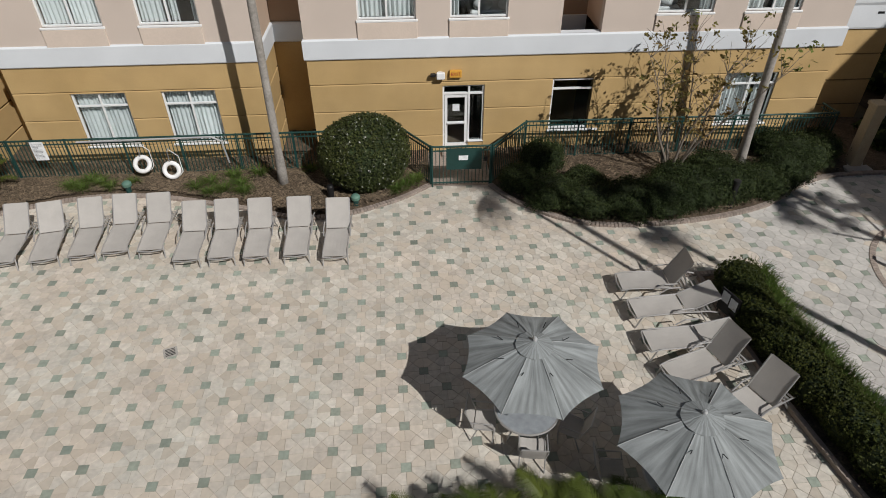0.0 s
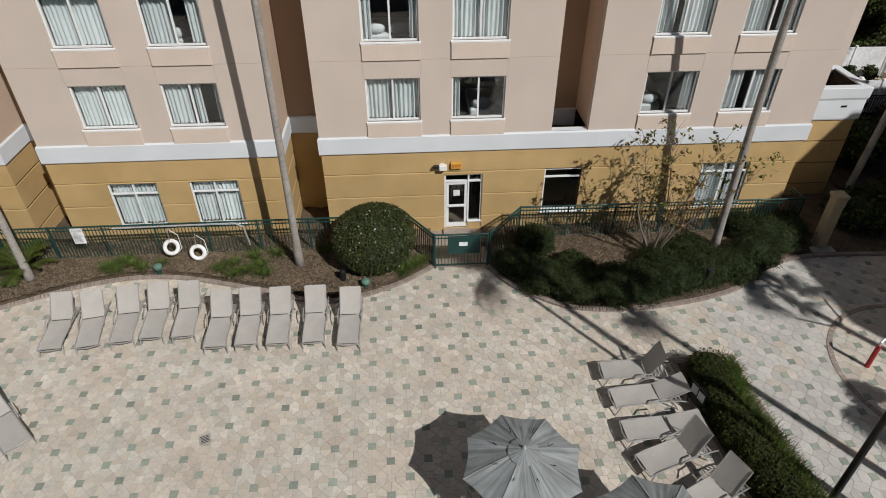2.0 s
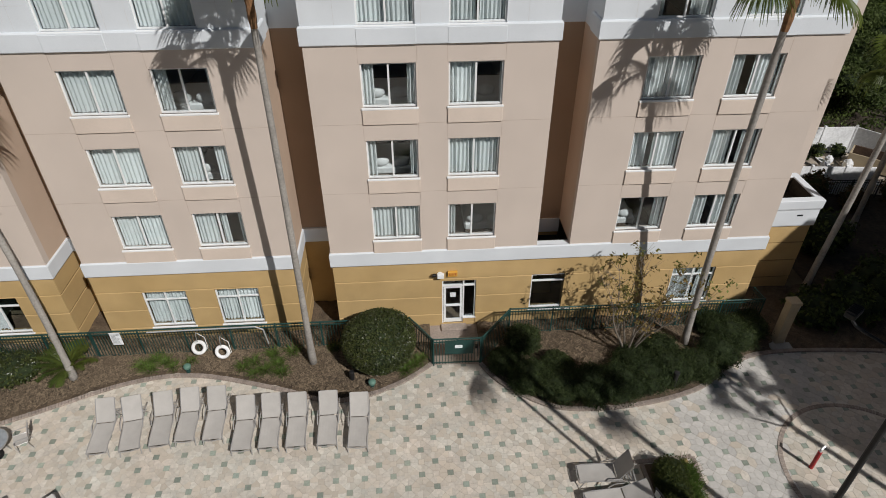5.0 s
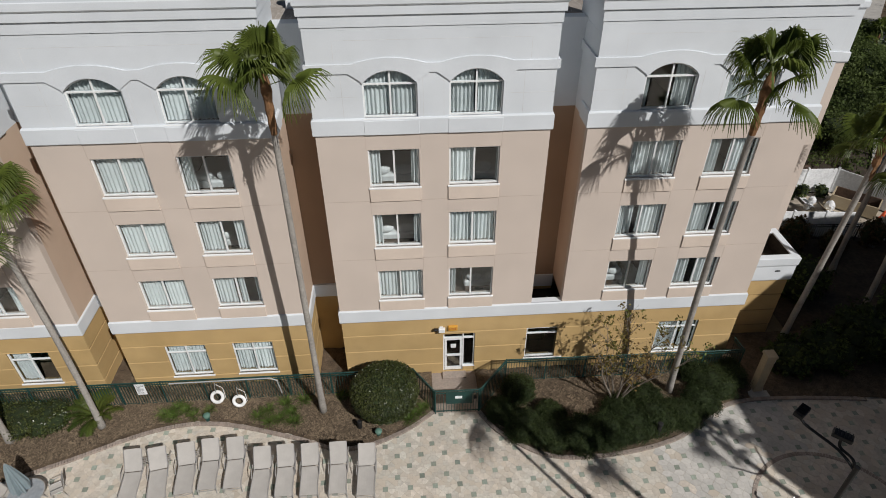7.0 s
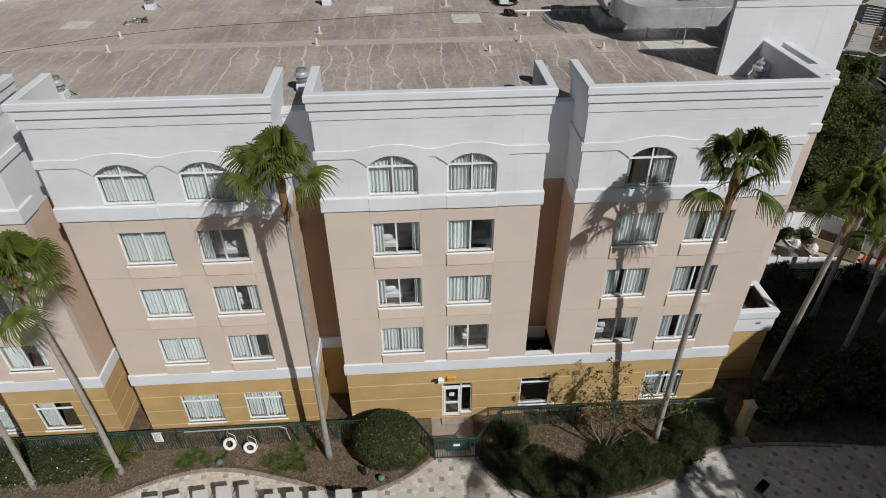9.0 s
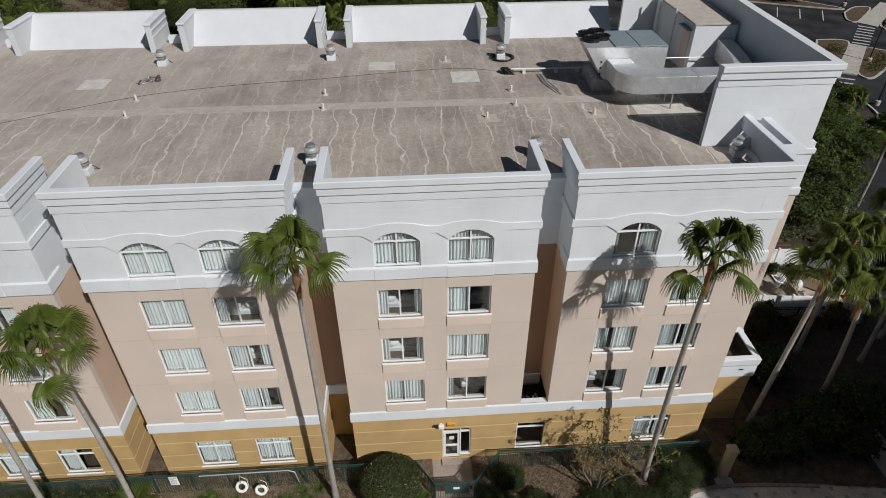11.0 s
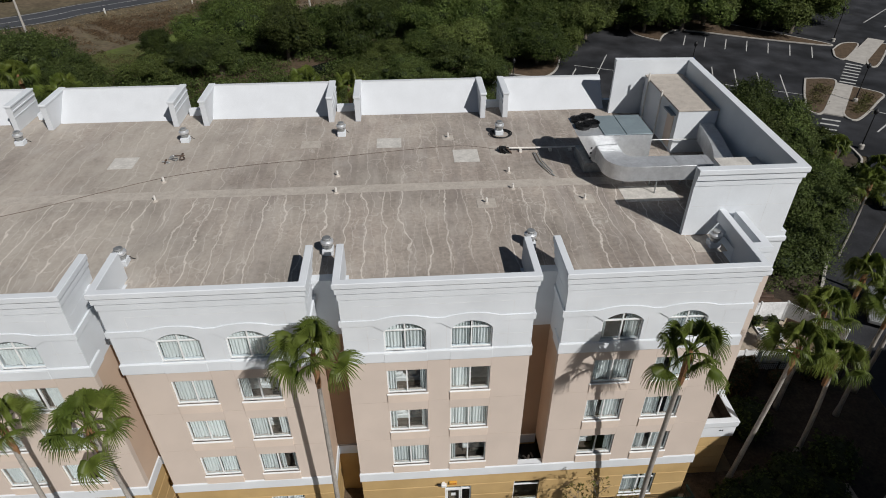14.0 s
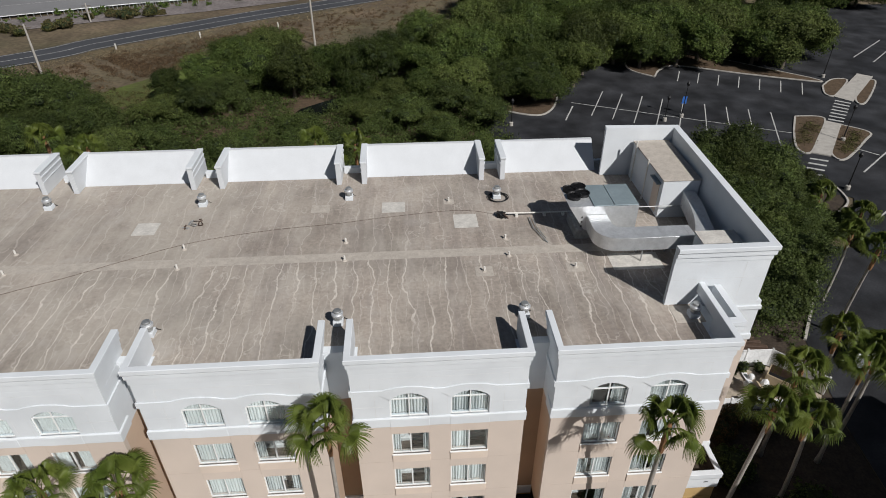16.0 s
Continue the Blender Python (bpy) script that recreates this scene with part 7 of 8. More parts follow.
for tip, turn in (((-0.77, 1.3, 10.25), 35), ((-0.25, 0.55, 10.3), -40)):
    arm = part("arm", tube(bmesh.new(), smooth_line3([(-0.06, 0.02, 9.75), (tip[0] * 0.35, tip[1] * 0.35, 9.95), (tip[0] * 0.9, tip[1] * 0.9, 10.0), tip], 4), 0.035, 8), M_BLACK, ob)
    head = part("head", box_bm(-0.21, 0.21, -0.11, 0.11, -0.05, 0.09, bevel=0.02), M_BLACK, ob)
    head.matrix_basis = pose(*tip, 0, 0, turn)
    for k in range(6):
        part("fin", box_bm(-0.19 + 0.07 * k, -0.175 + 0.07 * k, -0.1, 0.1, 0.09, 0.12), M_BLACK, head)
ob = thing("lamp_standard", "black lamp standard with two curved arms", "street lamp", at=(16.44, -10.11, 0))
part("pole", tube(bmesh.new(), [(0, 0, 0), (0, 0, 4.5)], [0.06, 0.045], 8), M_BLACK, ob)
for dx, dy in ((-1.23, 0.39), (0.26, 1.24), (0.1, -0.41)):
    part("arm", tube(bmesh.new(), [(0, 0, 4.45), (dx * 0.4 + 0.1, dy * 0.4 - 0.1, 4.42), (dx * 0.8, dy * 0.8, 4.45), (dx, dy, 4.5)], 0.035, 7), M_BLACK, ob)
ob = thing("red_post", "short red post with a chrome top", "post", at=(13.42, -7.91, 0))
part("post", tube(bmesh.new(), [(0, 0, 0), (0, 0, 0.9)], 0.07, 12), M_RED, ob)
part("nozzle", tube(bmesh.new(), [(0, 0, 0.9), (0.02, 0.02, 1.0), (0.16, 0.1, 1.06)], 0.04, 8), M_STEEL, ob)


ob = thing("floor_drain", "small square grey drain grate in the deck", "drain", at=(-5.92, -9.23, 0.004), rz=20)
part("frame", box_bm(-0.16, 0.16, -0.16, 0.16, -0.02, 0.004), M_CONC, ob)
for k in range(5):
    part("slot", box_bm(-0.11, 0.11, -0.11 + 0.05 * k, -0.09 + 0.05 * k, 0.0045, 0.008), M_BLACK, ob)


# ---- loungers ----
def lounger(back_deg, label):
    ob = thing("sun_lounger", label, "sun lounger", "sun loungers")
    w, seat_l, back_l, zs = 0.32, 1.27, 0.88, 0.38
    hinge = Vector((0, seat_l, zs))
    ca, sa = math.cos(radians(back_deg)), math.sin(radians(back_deg))

    def sheet(p0, length, c, s, sag, name, z_front=0.0):
        nx, ny = 6, 8
        g = []
        for i in range(nx + 1):
            u = -w + 2 * w * i / nx
            g.append([(u, p0.y + c * length * j / ny, p0.z + s * length * j / ny + z_front * (1 - j / ny) ** 2 - sag * (1 - (u / w) ** 2) * math.sin(3.1416 * j / ny)) for j in range(ny + 1)])
        return part(name, slab(bmesh.new(), g, 0.014), M_SLING, ob)

    sheet(Vector((0, 0.03, zs)), seat_l - 0.05, 1, 0, 0.03, "seat", -0.05)
    sheet(hinge + Vector((0, 0.02 * ca, 0.02 * sa)), back_l, ca, sa, 0.025, "backrest")
    for s in (-1, 1):
        x = s * (w + 0.015)
        part("side_rail", tube(bmesh.new(), [(x, 0.0, zs - 0.07), (x, 0.25, zs - 0.01), (x, seat_l, zs), (x, seat_l + 0.55, zs - 0.03), (x, seat_l + 0.85, zs - 0.1)], 0.02, 6), M_ALU, ob)
        part("back_rail", tube(bmesh.new(), [(x, seat_l, zs), (x, seat_l + ca * back_l, zs + sa * back_l)], 0.018, 6), M_ALU, ob)
        part("arm", tube(bmesh.new(), [(x * 1.12, seat_l - 0.42, zs + 0.02), (x * 1.15, seat_l - 0.2, zs + 0.16), (x * 1.15, seat_l + 0.12, zs + 0.17)], 0.018, 6), M_ALU, ob)
        part("leg", tube(bmesh.new(), [(x, 0.16, zs - 0.03), (x * 1.05, 0.02, 0.0)], 0.02, 6), M_ALU, ob)
        part("leg", tube(bmesh.new(), [(x, seat_l + 0.35, zs - 0.02), (x * 1.05, seat_l + 0.6, 0.0)], 0.02, 6), M_ALU, ob)
        part("prop", tube(bmesh.new(), [(x * 0.8, seat_l + 0.45, zs - 0.04), (x * 0.8, seat_l + ca * back_l * 0.6, zs + sa * back_l * 0.6)], 0.012, 5), M_ALU, ob)
    part("end_bar", tube(bmesh.new(), [(-w, 0.0, zs - 0.07), (0, -0.03, zs - 0.09), (w, 0.0, zs - 0.07)], 0.02, 6), M_ALU, ob)
    part("cross_bar", tube(bmesh.new(), [(-w, seat_l + 0.6, 0.16), (w, seat_l + 0.6, 0.16)], 0.015, 6), M_ALU, ob)
    for k in range(4):
        part("slat", box_bm(-w, w, seat_l + 0.3 + 0.1 * k, seat_l + 0.34 + 0.1 * k, zs - 0.055, zs - 0.035), M_ALU, ob)
    return ob


up = lounger(50, "taupe sling sun lounger with a raised back")
mid = lounger(26, "taupe sling sun lounger with a half-raised back")
low_back = lounger(12, "taupe sling sun lounger with a nearly flat back")
low_back.matrix_basis = pose(5.25, -9.95, 0, 0, 0, -88)
steep = lounger(63, "taupe sling sun lounger with a steeply raised back")
ROW = ((-11.32, -5.9, 4), (-10.22, -5.85, 10), (-9.25, -5.72, 6), (-8.4, -5.6, 3), (-7.42, -5.6, 3), (-6.32, -6.12, 1), (-5.38, -6.08, 2), (-4.42, -6.1, 2), (-3.32, -6.1, 1), (-2.24, -6.25, -1))
up.matrix_basis = pose(*ROW[0][:2], 0, 0, 0, ROW[0][2])
for x, y, r in ROW[1:]:
    copy_thing(up, pose(x, y, 0, 0, 0, r))
SIDE = ((5.22, -7.82, -92, steep), (5.25, -8.85, -87, mid), (5.42, -11.0, -72, steep), (5.95, -12.25, -66, steep))
first, first_steep = True, True
for x, y, r, src in SIDE:
    if src is mid and first:
        mid.matrix_basis = pose(x, y, 0, 0, 0, r)
        first = False
    elif src is steep and first_steep:
        steep.matrix_basis = pose(x, y, 0, 0, 0, r)
        first_steep = False
    else:
        copy_thing(src, pose(x, y, 0, 0, 0, r))
for x, y, r in ((-10.6, -9.35, 46), (-12.3, -9.6, 40)):
    copy_thing(mid, pose(x, y, 0, 0, 0, r))


# ---- umbrellas, tables and chairs ----
def umbrella(x, y, turn, seed):
    ob = thing("patio_umbrella", "open grey eight-panel canvas umbrella", "umbrella", "patio umbrellas", at=(x, y, 0), rz=turn)
    R, z0, z1, n = 1.4, 1.92, 2.5, 8
    part("pole", tube(bmesh.new(), [(0, 0, 0.05), (0, 0, z1)], 0.024, 10), M_ALU, ob)
    part("base", lathe(bmesh.new(), [(0.28, 0.0), (0.28, 0.05), (0.06, 0.09), (0.04, 0.3)], 20), M_BLACK, ob)
    rnd = random.Random(seed)
    for k in range(n):
        a0, a1 = 6.28318 * k / n, 6.28318 * (k + 1) / n
        bm = bmesh.new()
        g = []
        for i in range(9):
            u = i / 8
            row = []
            for j in range(7):
                v = j / 6
                p = Vector((math.cos(a0), math.sin(a0), 0)).lerp(Vector((math.cos(a1), math.sin(a1), 0)), v)
                bow = 4 * v * (1 - v)
                r = 0.12 + (R - 0.12) * u
                inset = 1 - 0.05 * bow * u * u
                z = z1 - 0.06 - (z1 - z0 - 0.06) * (0.75 * u + 0.25 * u * u) - 0.035 * bow * math.sin(3.1416 * u) + 0.005 * rnd.uniform(-1, 1)
                row.append(bm.verts.new((p.x * r * inset, p.y * r * inset, z)))
            g.append(row)
        uv = bm.loops.layers.uv.new("panel")
        for i in range(8):
            for j in range(6):
                f = bm.faces.new((g[i][j], g[i + 1][j], g[i + 1][j + 1], g[i][j + 1]))
                for loop, (a, b) in zip(f.loops, ((i, j), (i + 1, j), (i + 1, j + 1), (i, j + 1))):
                    loop[uv].uv = (k + b / 6 + 10 * seed, a / 8)
        part("panel", bm, M_UMB, ob, smooth=True)
        hem = [(r * math.cos(a0), r * math.sin(a0), z1 - 0.054 - (z1 - z0 - 0.06) * (0.75 * u + 0.25 * u * u)) for u in (0.2, 0.4, 0.6, 0.8, 1.0) for r in [0.12 + (R - 0.12) * u]]
        part("seam", tube(bmesh.new(), hem, 0.009, 4), M_SEAM, ob)
        part("rib", tube(bmesh.new(), [(0.1 * math.cos(a0), 0.1 * math.sin(a0), z1 - 0.1), (R * math.cos(a0), R * math.sin(a0), z0 - 0.015)], 0.01, 5), M_ALU, ob)
        part("strut", tube(bmesh.new(), [(0.03 * math.cos(a0), 0.03 * math.sin(a0), 1.75), (R * 0.5 * math.cos(a0), R * 0.5 * math.sin(a0), z1 - 0.3)], 0.008, 5), M_ALU, ob)
        am = (a0 + a1) / 2
        part("strap", box_bm(-0.002, 0.002, -0.008, 0.008, 0, 0.13), M_BLACK, ob).matrix_basis = pose(0.62 * math.cos(a0 + 0.1), 0.62 * math.sin(a0 + 0.1), z1 - 0.245, 0, 70, math.degrees(a0))
    bm = bmesh.new()
    uv = bm.loops.layers.uv.new("panel")
    rings = [[bm.verts.new((q * math.cos(6.28318 * k / 16), q * math.sin(6.28318 * k / 16), z)) for k in range(16)] for q, z in ((0.03, z1 + 0.0), (0.2, z1 - 0.07), (0.36, z1 - 0.131))]
    for a, b in zip(rings, rings[1:]):
        for k in range(16):
            f = bm.faces.new((a[k], b[k], b[(k + 1) % 16], a[(k + 1) % 16]))
            for loop, q in zip(f.loops, (k, k, k + 1, k + 1)):
                loop[uv].uv = (q / 2 + 5 * seed, 0.3)
    part("vent_cap", bm, M_UMB, ob)
    part("finial", lathe(bmesh.new(), [(0.035, z1 - 0.02), (0.045, z1 + 0.03), (0.02, z1 + 0.08)], 12), M_STEEL, ob)


umbrella(2.1, -11.79, 12, 1)
umbrella(4.58, -13.61, 5, 2)


def patio_table(x, y):
    ob = thing("patio_table", "round blue-grey perforated metal table", "table", "patio tables", at=(x, y, 0))
    bm = lathe(bmesh.new(), [(0.03, 0.70), (0.63, 0.70), (0.64, 0.71), (0.63, 0.722), (0.03, 0.722)], 40)
    part("tabletop", bm, M_TABLE, ob)
    bm = bmesh.new()
    rng = [(0.645 * math.cos(6.28318 * k / 36), 0.645 * math.sin(6.28318 * k / 36), 0.712) for k in range(37)]
    part("rim", tube(bm, rng, 0.022, 8), M_ALU, ob)
    for k in range(4):
        a = 6.28318 * k / 4 + 0.6
        part("leg", tube(bmesh.new(), [(0.42 * math.cos(a), 0.42 * math.sin(a), 0.7), (0.36 * math.cos(a), 0.36 * math.sin(a), 0.35), (0.5 * math.cos(a), 0.5 * math.sin(a), 0)], 0.02, 6), M_ALU, ob)


def patio_chair():
    ob = thing("patio_chair", "metal-framed patio chair with a taupe sling", "chair", "patio chairs")

    def panel(pts, name):
        g = [[(x, p[0], p[1] - 0.02 * (1 - (x / 0.23) ** 2)) for x in (-0.23, -0.12, 0, 0.12, 0.23)] for p in pts]
        part(name, slab(bmesh.new(), g, 0.012), M_SLING, ob)

    panel(((0.0, 0.43), (0.15, 0.42), (0.3, 0.4), (0.43, 0.39)), "seat")
    panel(((0.45, 0.42), (0.5, 0.58), (0.56, 0.74), (0.6, 0.88)), "backrest")
    for s in (-1, 1):
        x = s * 0.25
        part("side_tube", tube(bmesh.new(), [(x, 0.0, 0.44), (x, 0.43, 0.4), (x, 0.62, 0.9)], 0.015, 6), M_ALU, ob)
        part("leg", tube(bmesh.new(), [(x, 0.05, 0), (x, 0.02, 0.44), (x * 1.1, 0.06, 0.64), (x * 1.1, 0.5, 0.62)], 0.015, 6), M_ALU, ob)
        part("leg", tube(bmesh.new(), [(x, 0.5, 0), (x, 0.36, 0.4)], 0.015, 6), M_ALU, ob)
    part("top_bar", tube(bmesh.new(), [(-0.25, 0.62, 0.9), (0.25, 0.62, 0.9)], 0.015, 6), M_ALU, ob)
    return ob


patio_table(2.06, -11.95)
patio_table(4.58, -13.61)
chair = patio_chair()
chair.matrix_basis = pose(1.45, -12.0, 0, 0, 0, 78)
for x, y, r in ((2.1, -12.45, 172), (2.75, -12.1, -118), (2.3, -11.2, 8), (3.7, -13.3, 80), (4.5, -12.85, 5), (-14.35, -5.3, -60), (-14.9, -6.0, 170), (-15.6, -5.4, 80)):
    copy_thing(chair, pose(x, y, 0, 0, 0, r))
patio_table(-15.0, -5.55)
cu = thing("closed_umbrella", "furled grey canvas umbrella standing in a table", "umbrella", at=(-15.0, -5.55, 0))
part("pole", tube(bmesh.new(), [(0, 0, 0.02), (0, 0, 2.6)], 0.024, 10), M_ALU, cu)
bm = bmesh.new()
n = 32
prof = [(0.03, 2.6), (0.1, 2.35), (0.2, 1.8), (0.27, 1.3), (0.25, 1.05)]
rings = [[bm.verts.new((r * (1 + (0.28 if k % 4 < 2 else -0.22)) * math.cos(6.28318 * k / n), r * (1 + (0.28 if k % 4 < 2 else -0.22)) * math.sin(6.28318 * k / n), z)) for k in range(n)] for r, z in prof]
for a, b in zip(rings, rings[1:]):
    for k in range(n):
        bm.faces.new((a[k], a[(k + 1) % n], b[(k + 1) % n], b[k]))
part("canopy", bm, M_UNIT, cu, "folded canvas in pleats")
part("base", lathe(bmesh.new(), [(0.28, 0.0), (0.28, 0.05), (0.06, 0.09), (0.04, 0.3)], 20), M_BLACK, cu)
rk = thing("magazine_rack", "small wire rack leaning in the hedge bed", "rack", at=(7.55, -9.1, 0.05), rz=-70)
part("panel", box_bm(-0.3, 0.3, -0.02, 0.02, 0.2, 0.85), M_BLACK, rk)
part("card", box_bm(-0.24, -0.02, -0.03, -0.021, 0.5, 0.8), M_SIGN, rk, "pale printed card")
part("card", box_bm(0.02, 0.24, -0.03, -0.021, 0.45, 0.75), M_SIGN, rk, "pale printed card")
part("leg", tube(bmesh.new(), [(-0.25, 0, 0), (-0.25, 0, 0.3)], 0.015, 6), M_BLACK, rk)
part("leg", tube(bmesh.new(), [(0.25, 0, 0), (0.25, 0, 0.3)], 0.015, 6), M_BLACK, rk)

# ---- service yard behind the annexe ----
def vinyl_fence(a, b, h=1.8):
    ob = thing("vinyl_fence", "white vinyl privacy fence panel run", "fence", "service yard fence")
    a, b = Vector(a), Vector(b)
    L, d = (b - a).length, (b - a).normalized()
    ob.matrix_basis = Matrix.Translation((a.x, a.y, 0)) @ Matrix.Rotation(math.atan2(d.y, d.x), 4, "Z")
    n = max(1, round(L / 2.2))
    for k in range(n):
        part("panel", box_bm(L * k / n + 0.06, L * (k + 1) / n - 0.06, -0.03, 0.03, 0.05, h, bevel=0.01), M_VINYL, ob)
    for k in range(n + 1):
        part("post", box_bm(L * k / n - 0.07, L * k / n + 0.07, -0.07, 0.07, 0, h + 0.1, bevel=0.015), M_VINYL, ob)


vinyl_fence((20.8, 9.7), (26.5, 9.2))
vinyl_fence((24.2, 14.4), (28.3, 14.3))
vinyl_fence((28.3, 14.3), (31.0, 11.0))
vinyl_fence((27.8, 8.9), (29.0, 8.35), 1.5)
flat("yard_floor", [(19.6, 9.75), (26.5, 9.3), (29.0, 8.5), (30.9, 10.9), (28.2, 14.2), (19.8, 14.3)], 0.01, material("yard_concrete", (0.36, 0.31, 0.25), 0.9, grain=(8, 0.15), blotch=(0.9, 0.2), bump=0.2), "stained beige concrete yard floor", "yard floor")
rnd = random.Random(15)
for k in range(13):
    x, y = 24.6 + rnd.uniform(0, 2.9), 10.3 + rnd.uniform(0, 3.2)
    w, d = rnd.uniform(0.35, 0.75), rnd.uniform(0.15, 0.4)
    ob = thing("scrap_board", "broken pale board lying in the service yard", "board", "yard scrap boards", at=(x, y, 0.02), rz=rnd.uniform(0, 180))
    bm = box_bm(-w, w, -d, d, 0.0, 0.05, bevel=0.012)
    lift = rnd.uniform(5, 40)
    bmesh.ops.transform(bm, matrix=pose(0, 0, d * math.sin(radians(lift)), lift), verts=bm.verts)
    part("board", bm, (M_VINYL, M_TAN, M_CONC, M_TAN)[k % 4], ob)
for k, (x, y, r) in enumerate(((26.9, 12.1, 0.3), (26.2, 12.9, 0.24), (25.5, 12.3, 0.2), (26.6, 11.2, 0.22))):
    ob = thing("refuse_sack", "crumpled white sack standing in the service yard", "sack", "yard sacks", at=(x, y, 0.01))
    bm = bmesh.new()
    bmesh.ops.create_icosphere(bm, subdivisions=3, radius=1.0)
    for v in bm.verts:
        n = v.co.normalized()
        q = 1 + 0.22 * noise.noise(n * 2.3 + Vector((k * 3.1, 0, 0))) + 0.1 * noise.noise(n * 6 + Vector((0, k, 0)))
        v.co = Vector((n.x * r * q, n.y * r * q, max(0.0, r * (1.15 + 1.25 * n.z * q))))
    part("sack", bm, M_VINYL, ob)
for k, (x, y) in enumerate(((25.0, 13.6), (25.9, 13.8), (27.2, 13.7), (24.4, 13.3))):
    shrub(x, y, 0.45, 0.9, M_OAK3, "leafy green plant against the yard fence", 150 + k, 900, 0.06, "plant", "yard plants")
ob = thing("waste_skip", "open beige waste container with a dark inside", "container", at=(28.5, 12.1, 0.02), rz=-43)
for y0, y1, mat in ((-0.7, -0.63, M_TAN), (0.63, 0.7, M_RUSTBOX)):
    part("side", box_bm(-1.35, 1.35, y0, y1, 0.1, 0.95, bevel=0.015), mat, ob)
for x0, x1 in ((-1.35, -1.28), (1.28, 1.35)):
    part("end", box_bm(x0, x1, -0.63, 0.63, 0.1, 0.95), M_TAN, ob)
part("floor", box_bm(-1.28, 1.28, -0.63, 0.63, 0.1, 0.2), M_BLACK, ob)
cone = thing("traffic_cone", "small orange traffic cone in the yard", "traffic cone", at=(29.7, 10.9, 0.01))
part("cone", lathe(bmesh.new(), [(0.2, 0.04), (0.15, 0.12), (0.04, 0.62), (0.02, 0.64)], 16), material("cone_orange", (0.62, 0.09, 0.03), 0.6), cone)
part("base", box_bm(-0.24, 0.24, -0.24, 0.24, 0.0, 0.04, bevel=0.01), M_BLACK, cone)
for k in range(5):
    ob = thing("timber_sleeper", "weathered brown timber sleeper on the ground", "timber", "timber sleepers", at=(27.3 - 0.3 * k, 15.4 + 0.62 * k, 0.0), rz=-9)
    part("beam", box_bm(-2.6, 2.6, -0.16, 0.16, -0.05, 0.24, bevel=0.03), M_RUSTBOX, ob)
fence_run((23.4, 9.0), (26.6, 8.85), 1.2, "railing", "black metal railing before the yard", 0.14, mat=M_BLACK)
fence_run((27.9, 8.45), (29.0, 7.95), 1.1, "railing", "black metal railing before the yard", 0.14, mat=M_BLACK)
for k, (x, y, r, h) in enumerate(((22.5, 8.6, 0.9, 1.9), (21.4, 7.6, 0.9, 1.5), (27.1, 8.3, 0.75, 1.8), (24.6, 7.9, 0.8, 1.2))):
    shrub(x, y, r, h, M_BRONZE, "rounded bronze-brown shrub before the service yard", 120 + k, 5000, 0.055, "shrub", "yard shrubs")


def parked_car(x, y, turn, paint, label):
    ob = thing("parked_car", label, "car", "parked cars", at=(x, y, 0), rz=turn)
    bm = bmesh.new()
    sec = [(-2.2, 0.35), (-2.25, 0.75), (-1.3, 0.92), (-0.7, 1.4), (0.9, 1.42), (1.6, 1.0), (2.2, 0.9), (2.25, 0.35)]
    va = [bm.verts.new((x, -0.88, z)) for x, z in sec]
    vb = [bm.verts.new((x, 0.88, z)) for x, z in sec]
    for k in range(8):
        bm.faces.new((va[k], va[(k + 1) % 8], vb[(k + 1) % 8], vb[k]))
    bm.faces.new(va)
    bm.faces.new(vb[::-1])
    bmesh.ops.bevel(bm, geom=bm.edges[:], offset=0.06, segments=2, affect="EDGES")
    part("body", bm, paint, ob)
    for x in (-1.4, 1.4):
        for s in (-0.9, 0.75):
            part("wheel", tube(bmesh.new(), [(x, s, 0.32), (x, s + 0.15, 0.32)], 0.32, 14), M_BLACK, ob)
    part("windscreen", box_bm(-0.85, 1.2, -0.8, 0.8, 1.0, 1.36, bevel=0.12), M_BLACK, ob, "dark car windows")


parked_car(47.5, 30.5, 70, M_CARPAINT, "dark parked car among the trees")
parked_car(36.2, 14.6, 60, M_STEEL_OLD, "silver parked car in the shade of the trees")

# ---- kerb bricks ----
BRICK = mesh_of(box_bm(-0.085, 0.085, -0.05, 0.05, 0.0, 0.11, bevel=0.01), "brick", M_BRICK)


def brick_row(line, name, label, step=0.107, z=0.0, max_parts=300):
    ob = thing(name, label, "edging", kind="structure")
    d_next, walked, count = 0.0, 0.0, 0
    for a, b in zip(line, line[1:]):
        L = (b - a).length
        while d_next <= walked + L and count < max_parts:
            p = a.lerp(b, (d_next - walked) / L)
            t = math.degrees(math.atan2(b.y - a.y, b.x - a.x)) + 90
            part("brick", BRICK, None, ob).matrix_basis = pose(p.x, p.y, z, 0, 0, t)
            d_next += step
            count += 1
        walked += L


brick_row([p for p in KERB_L if p.x > -16.5], "brick_edging", "reddish brick edging of the mulch bed", 0.112, -0.02)
brick_row([p for p in KERB_R if p.x < 20], "brick_edging", "reddish brick edging of the shrub bed", 0.112, -0.02)
ring = [Vector((15.5 + 3.05 * math.cos(6.28318 * k / 60), -8.4 + 3.05 * math.sin(6.28318 * k / 60))) for k in range(61)]
brick_row(ring, "brick_ring", "circular brick band in the paving", 0.112, -0.09)
ring2 = [Vector(p) for p in ((9.5, -7.25), (9.45, -8.4), (9.6, -10.5), (10.05, -13.4))]
brick_row(ring2, "brick_edging", "brick edging beside the hedge", 0.112, -0.075)
brick_row([Vector((7.3, -7.3)), Vector((9.5, -7.2))], "brick_edging", "brick edging beside the hedge", 0.112, -0.075)

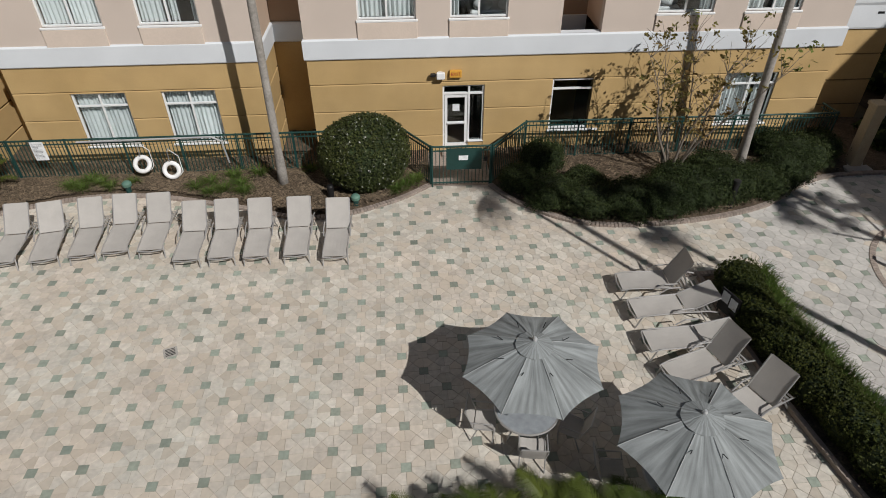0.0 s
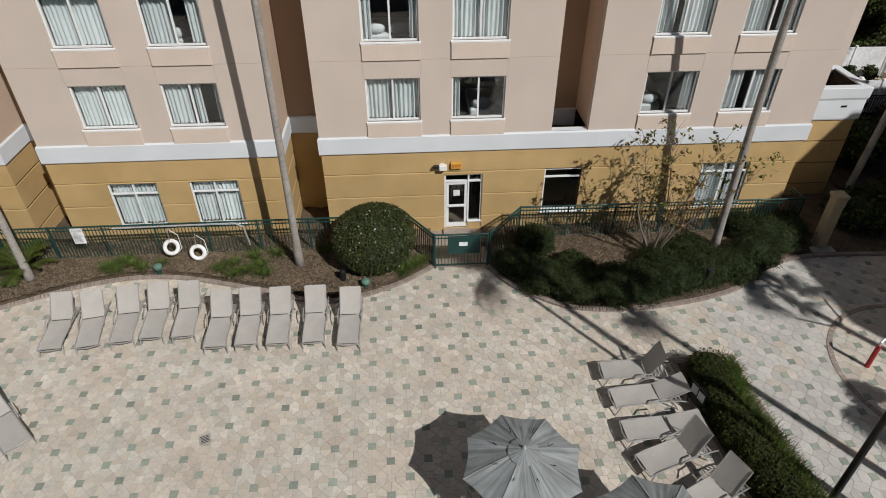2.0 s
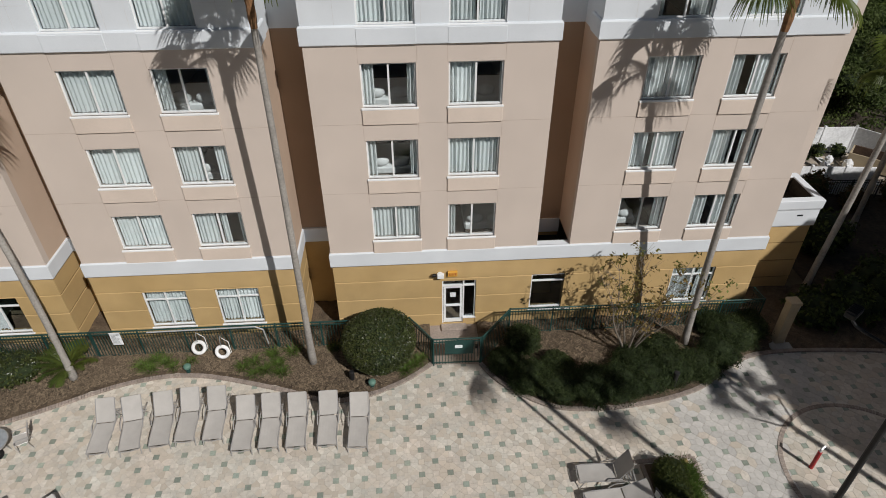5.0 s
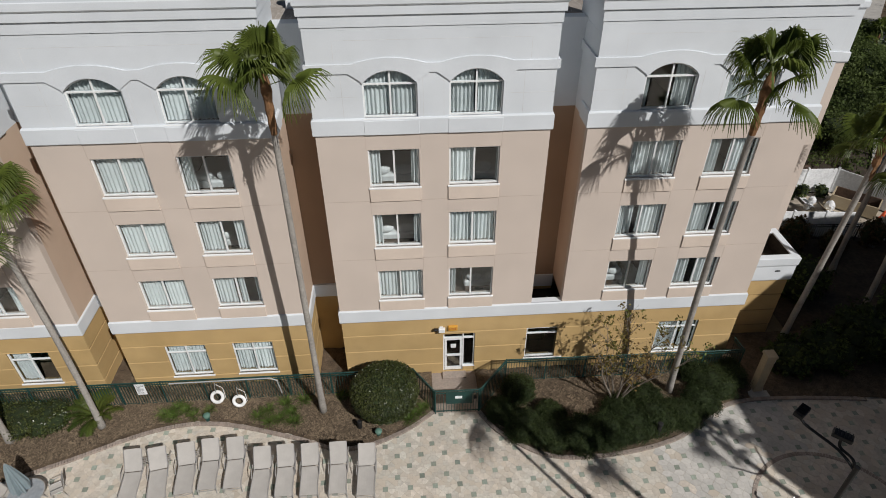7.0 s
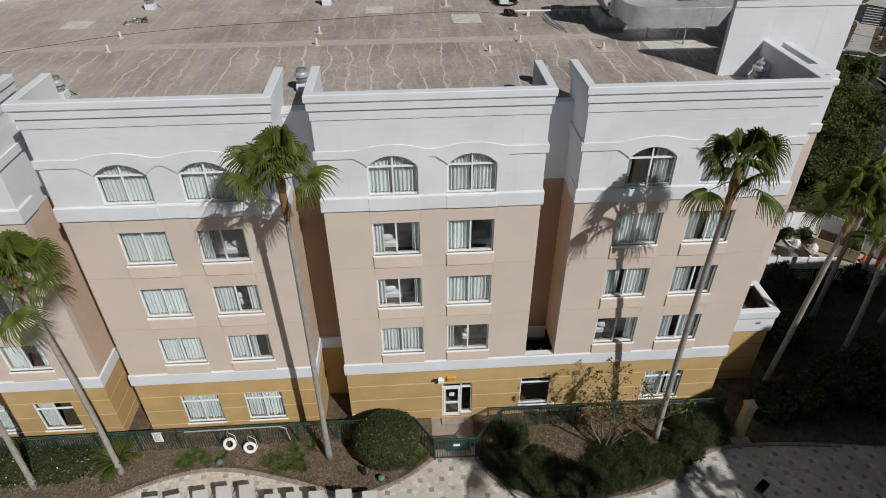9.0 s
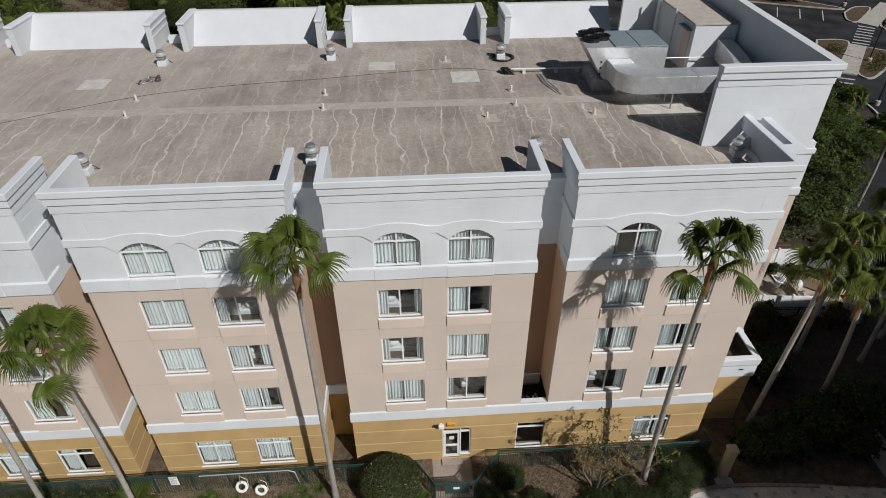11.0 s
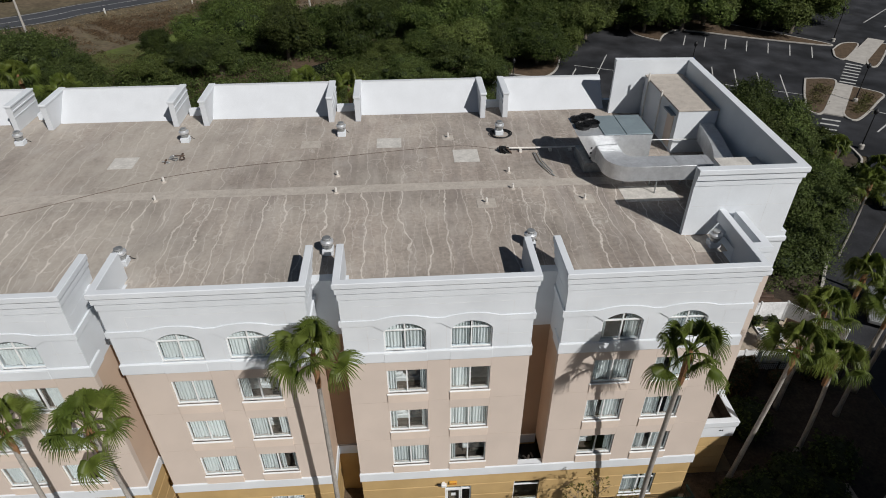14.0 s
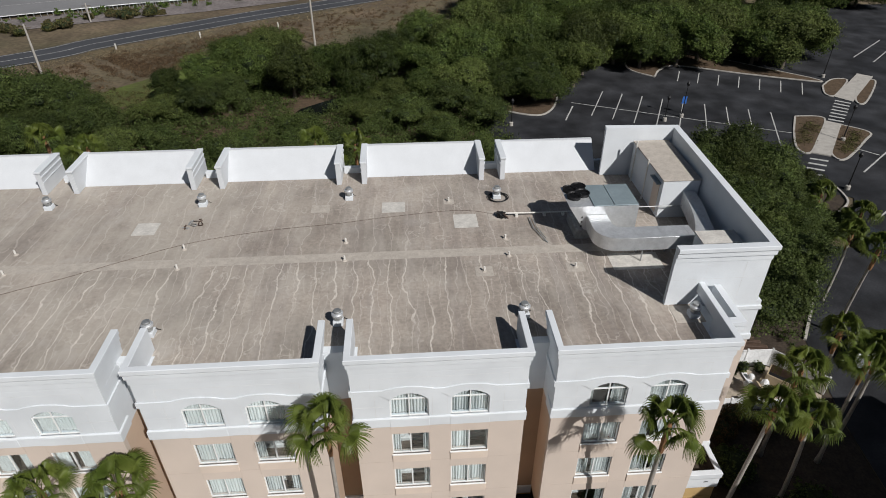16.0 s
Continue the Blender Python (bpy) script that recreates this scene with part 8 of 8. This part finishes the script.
# ---- pavers: green and cream squares on a lattice, four house-shaped pieces in every field between them ----
S, HALF, GAP = 0.4895, 0.105, 0.007
ANG = radians(0.97)
ORIG = Vector((-0.905, -12.18))
CA, SA = math.cos(ANG), math.sin(ANG)


def to_world(u, v):
    return ORIG.x + u * CA - v * SA, ORIG.y + u * SA + v * CA


def inset(pts, d):
    """The outline drawn in by d on every side."""
    out, n = [], len(pts)
    for i in range(n):
        p, c, q = Vector(pts[i - 1]), Vector(pts[i]), Vector(pts[(i + 1) % n])
        a, b = (c - p).normalized(), (q - c).normalized()
        na, nb = Vector((-a.y, a.x)), Vector((-b.y, b.x))
        out.append(c + (na + nb) * (d / max(0.3, 1 + na.dot(nb))))
    return out


HOUSES = ("house_south", "house_east", "house_north", "house_west")


def piece(kind):
    """Plan outline of one paver about its cell's lattice corner."""
    h, s = HALF, S
    if kind == "square":
        pts = [(-h, -h), (h, -h), (h, h), (-h, h)]
    elif kind in HOUSES:
        q = HOUSES.index(kind)
        pts = [(h, 0), (s - h, 0), (s - h, h), (s / 2, s / 2), (h, h)]
        for _ in range(q):
            pts = [(s - y, x) for x, y in pts]
    elif kind == "along":
        pts = [(h, h), (h, -h), (s / 2, -s / 2), (s - h, -h), (s - h, h), (s / 2, s / 2)]
    else:
        pts = [(-h, h), (h, h), (s / 2, s / 2), (h, s - h), (-h, s - h), (-s / 2, s / 2)]
    return inset(pts, GAP / 2)


def paver_mesh(kind, mat, name):
    pts = piece(kind)
    n = len(pts)
    cx, cy = sum(p[0] for p in pts) / n, sum(p[1] for p in pts) / n
    verts = [(x, y, -0.03) for x, y in pts] + [(x, y, -0.004) for x, y in pts] + [(x + (cx - x) * 0.02, y + (cy - y) * 0.02, 0.0) for x, y in pts]
    faces = [tuple(range(2 * n, 3 * n))]
    for lay0 in (0, n):
        faces += [(lay0 + k, lay0 + (k + 1) % n, lay0 + n + (k + 1) % n, lay0 + n + k) for k in range(n)]
    return raw_mesh(name, verts, faces, mat)


KINDS = ("square", *HOUSES, "along", "across")
UNIT = {}
for kind in KINDS:
    UNIT[kind, "cream"] = paver_mesh(kind, M_PAVER, "paver")
    UNIT[kind, "grey"] = paver_mesh(kind, M_PAVER_GREY, "paver")
UNIT["square", "green"] = paver_mesh("square", M_GREEN, "paver")
deck = thing("deck_paving", "cream pavers with small green squares", "paving", kind="structure")
rest = {"cream": ([], []), "grey": ([], []), "green": ([], [])}
rnd = random.Random(5)
made = 0
for i in range(-54, 54):
    for j in range(-14, 22):
        x, y = to_world(i * S, j * S)
        if y > edge_y(x) + 0.25 or x < -26 or x > 24:
            continue
        tone = "grey" if x > 9.4 and (x - 15.5) ** 2 + (y + 8.4) ** 2 > 9.0 and y < edge_y(x) - 0.0 and x < 16 and rnd.random() < 0.9 else "cream"
        todo = [("square", "green" if (i + j) % 2 == 0 else tone)]
        if x > 8.6:
            todo += [("along", tone), ("across", tone)]
        else:
            todo += [(house, tone) for house in HOUSES]
        near = -2.6 < x < 3.4 and -6.2 < y < -2.2
        for kind, col in todo:
            dz = rnd.uniform(-0.003, 0.003)
            if near and made < 290:
                ob = part("paver", UNIT[kind, col], None, deck)
                ob.matrix_basis = pose(x, y, dz, 0, 0, 0.97)
                made += 1
            else:
                vs, fs = rest[col]
                b = len(vs)
                for v in UNIT[kind, col].vertices:
                    vs.append((x + v.co.x * CA - v.co.y * SA, y + v.co.x * SA + v.co.y * CA, v.co.z + dz))
                fs += [tuple(b + q for q in p.vertices) for p in UNIT[kind, col].polygons]
for col, mat in (("cream", M_PAVER), ("grey", M_PAVER_GREY), ("green", M_GREEN)):
    tagged(part("pavers", raw_mesh("pavers", *rest[col], mat), None, deck, "further pavers of the deck"), kind="stuff")
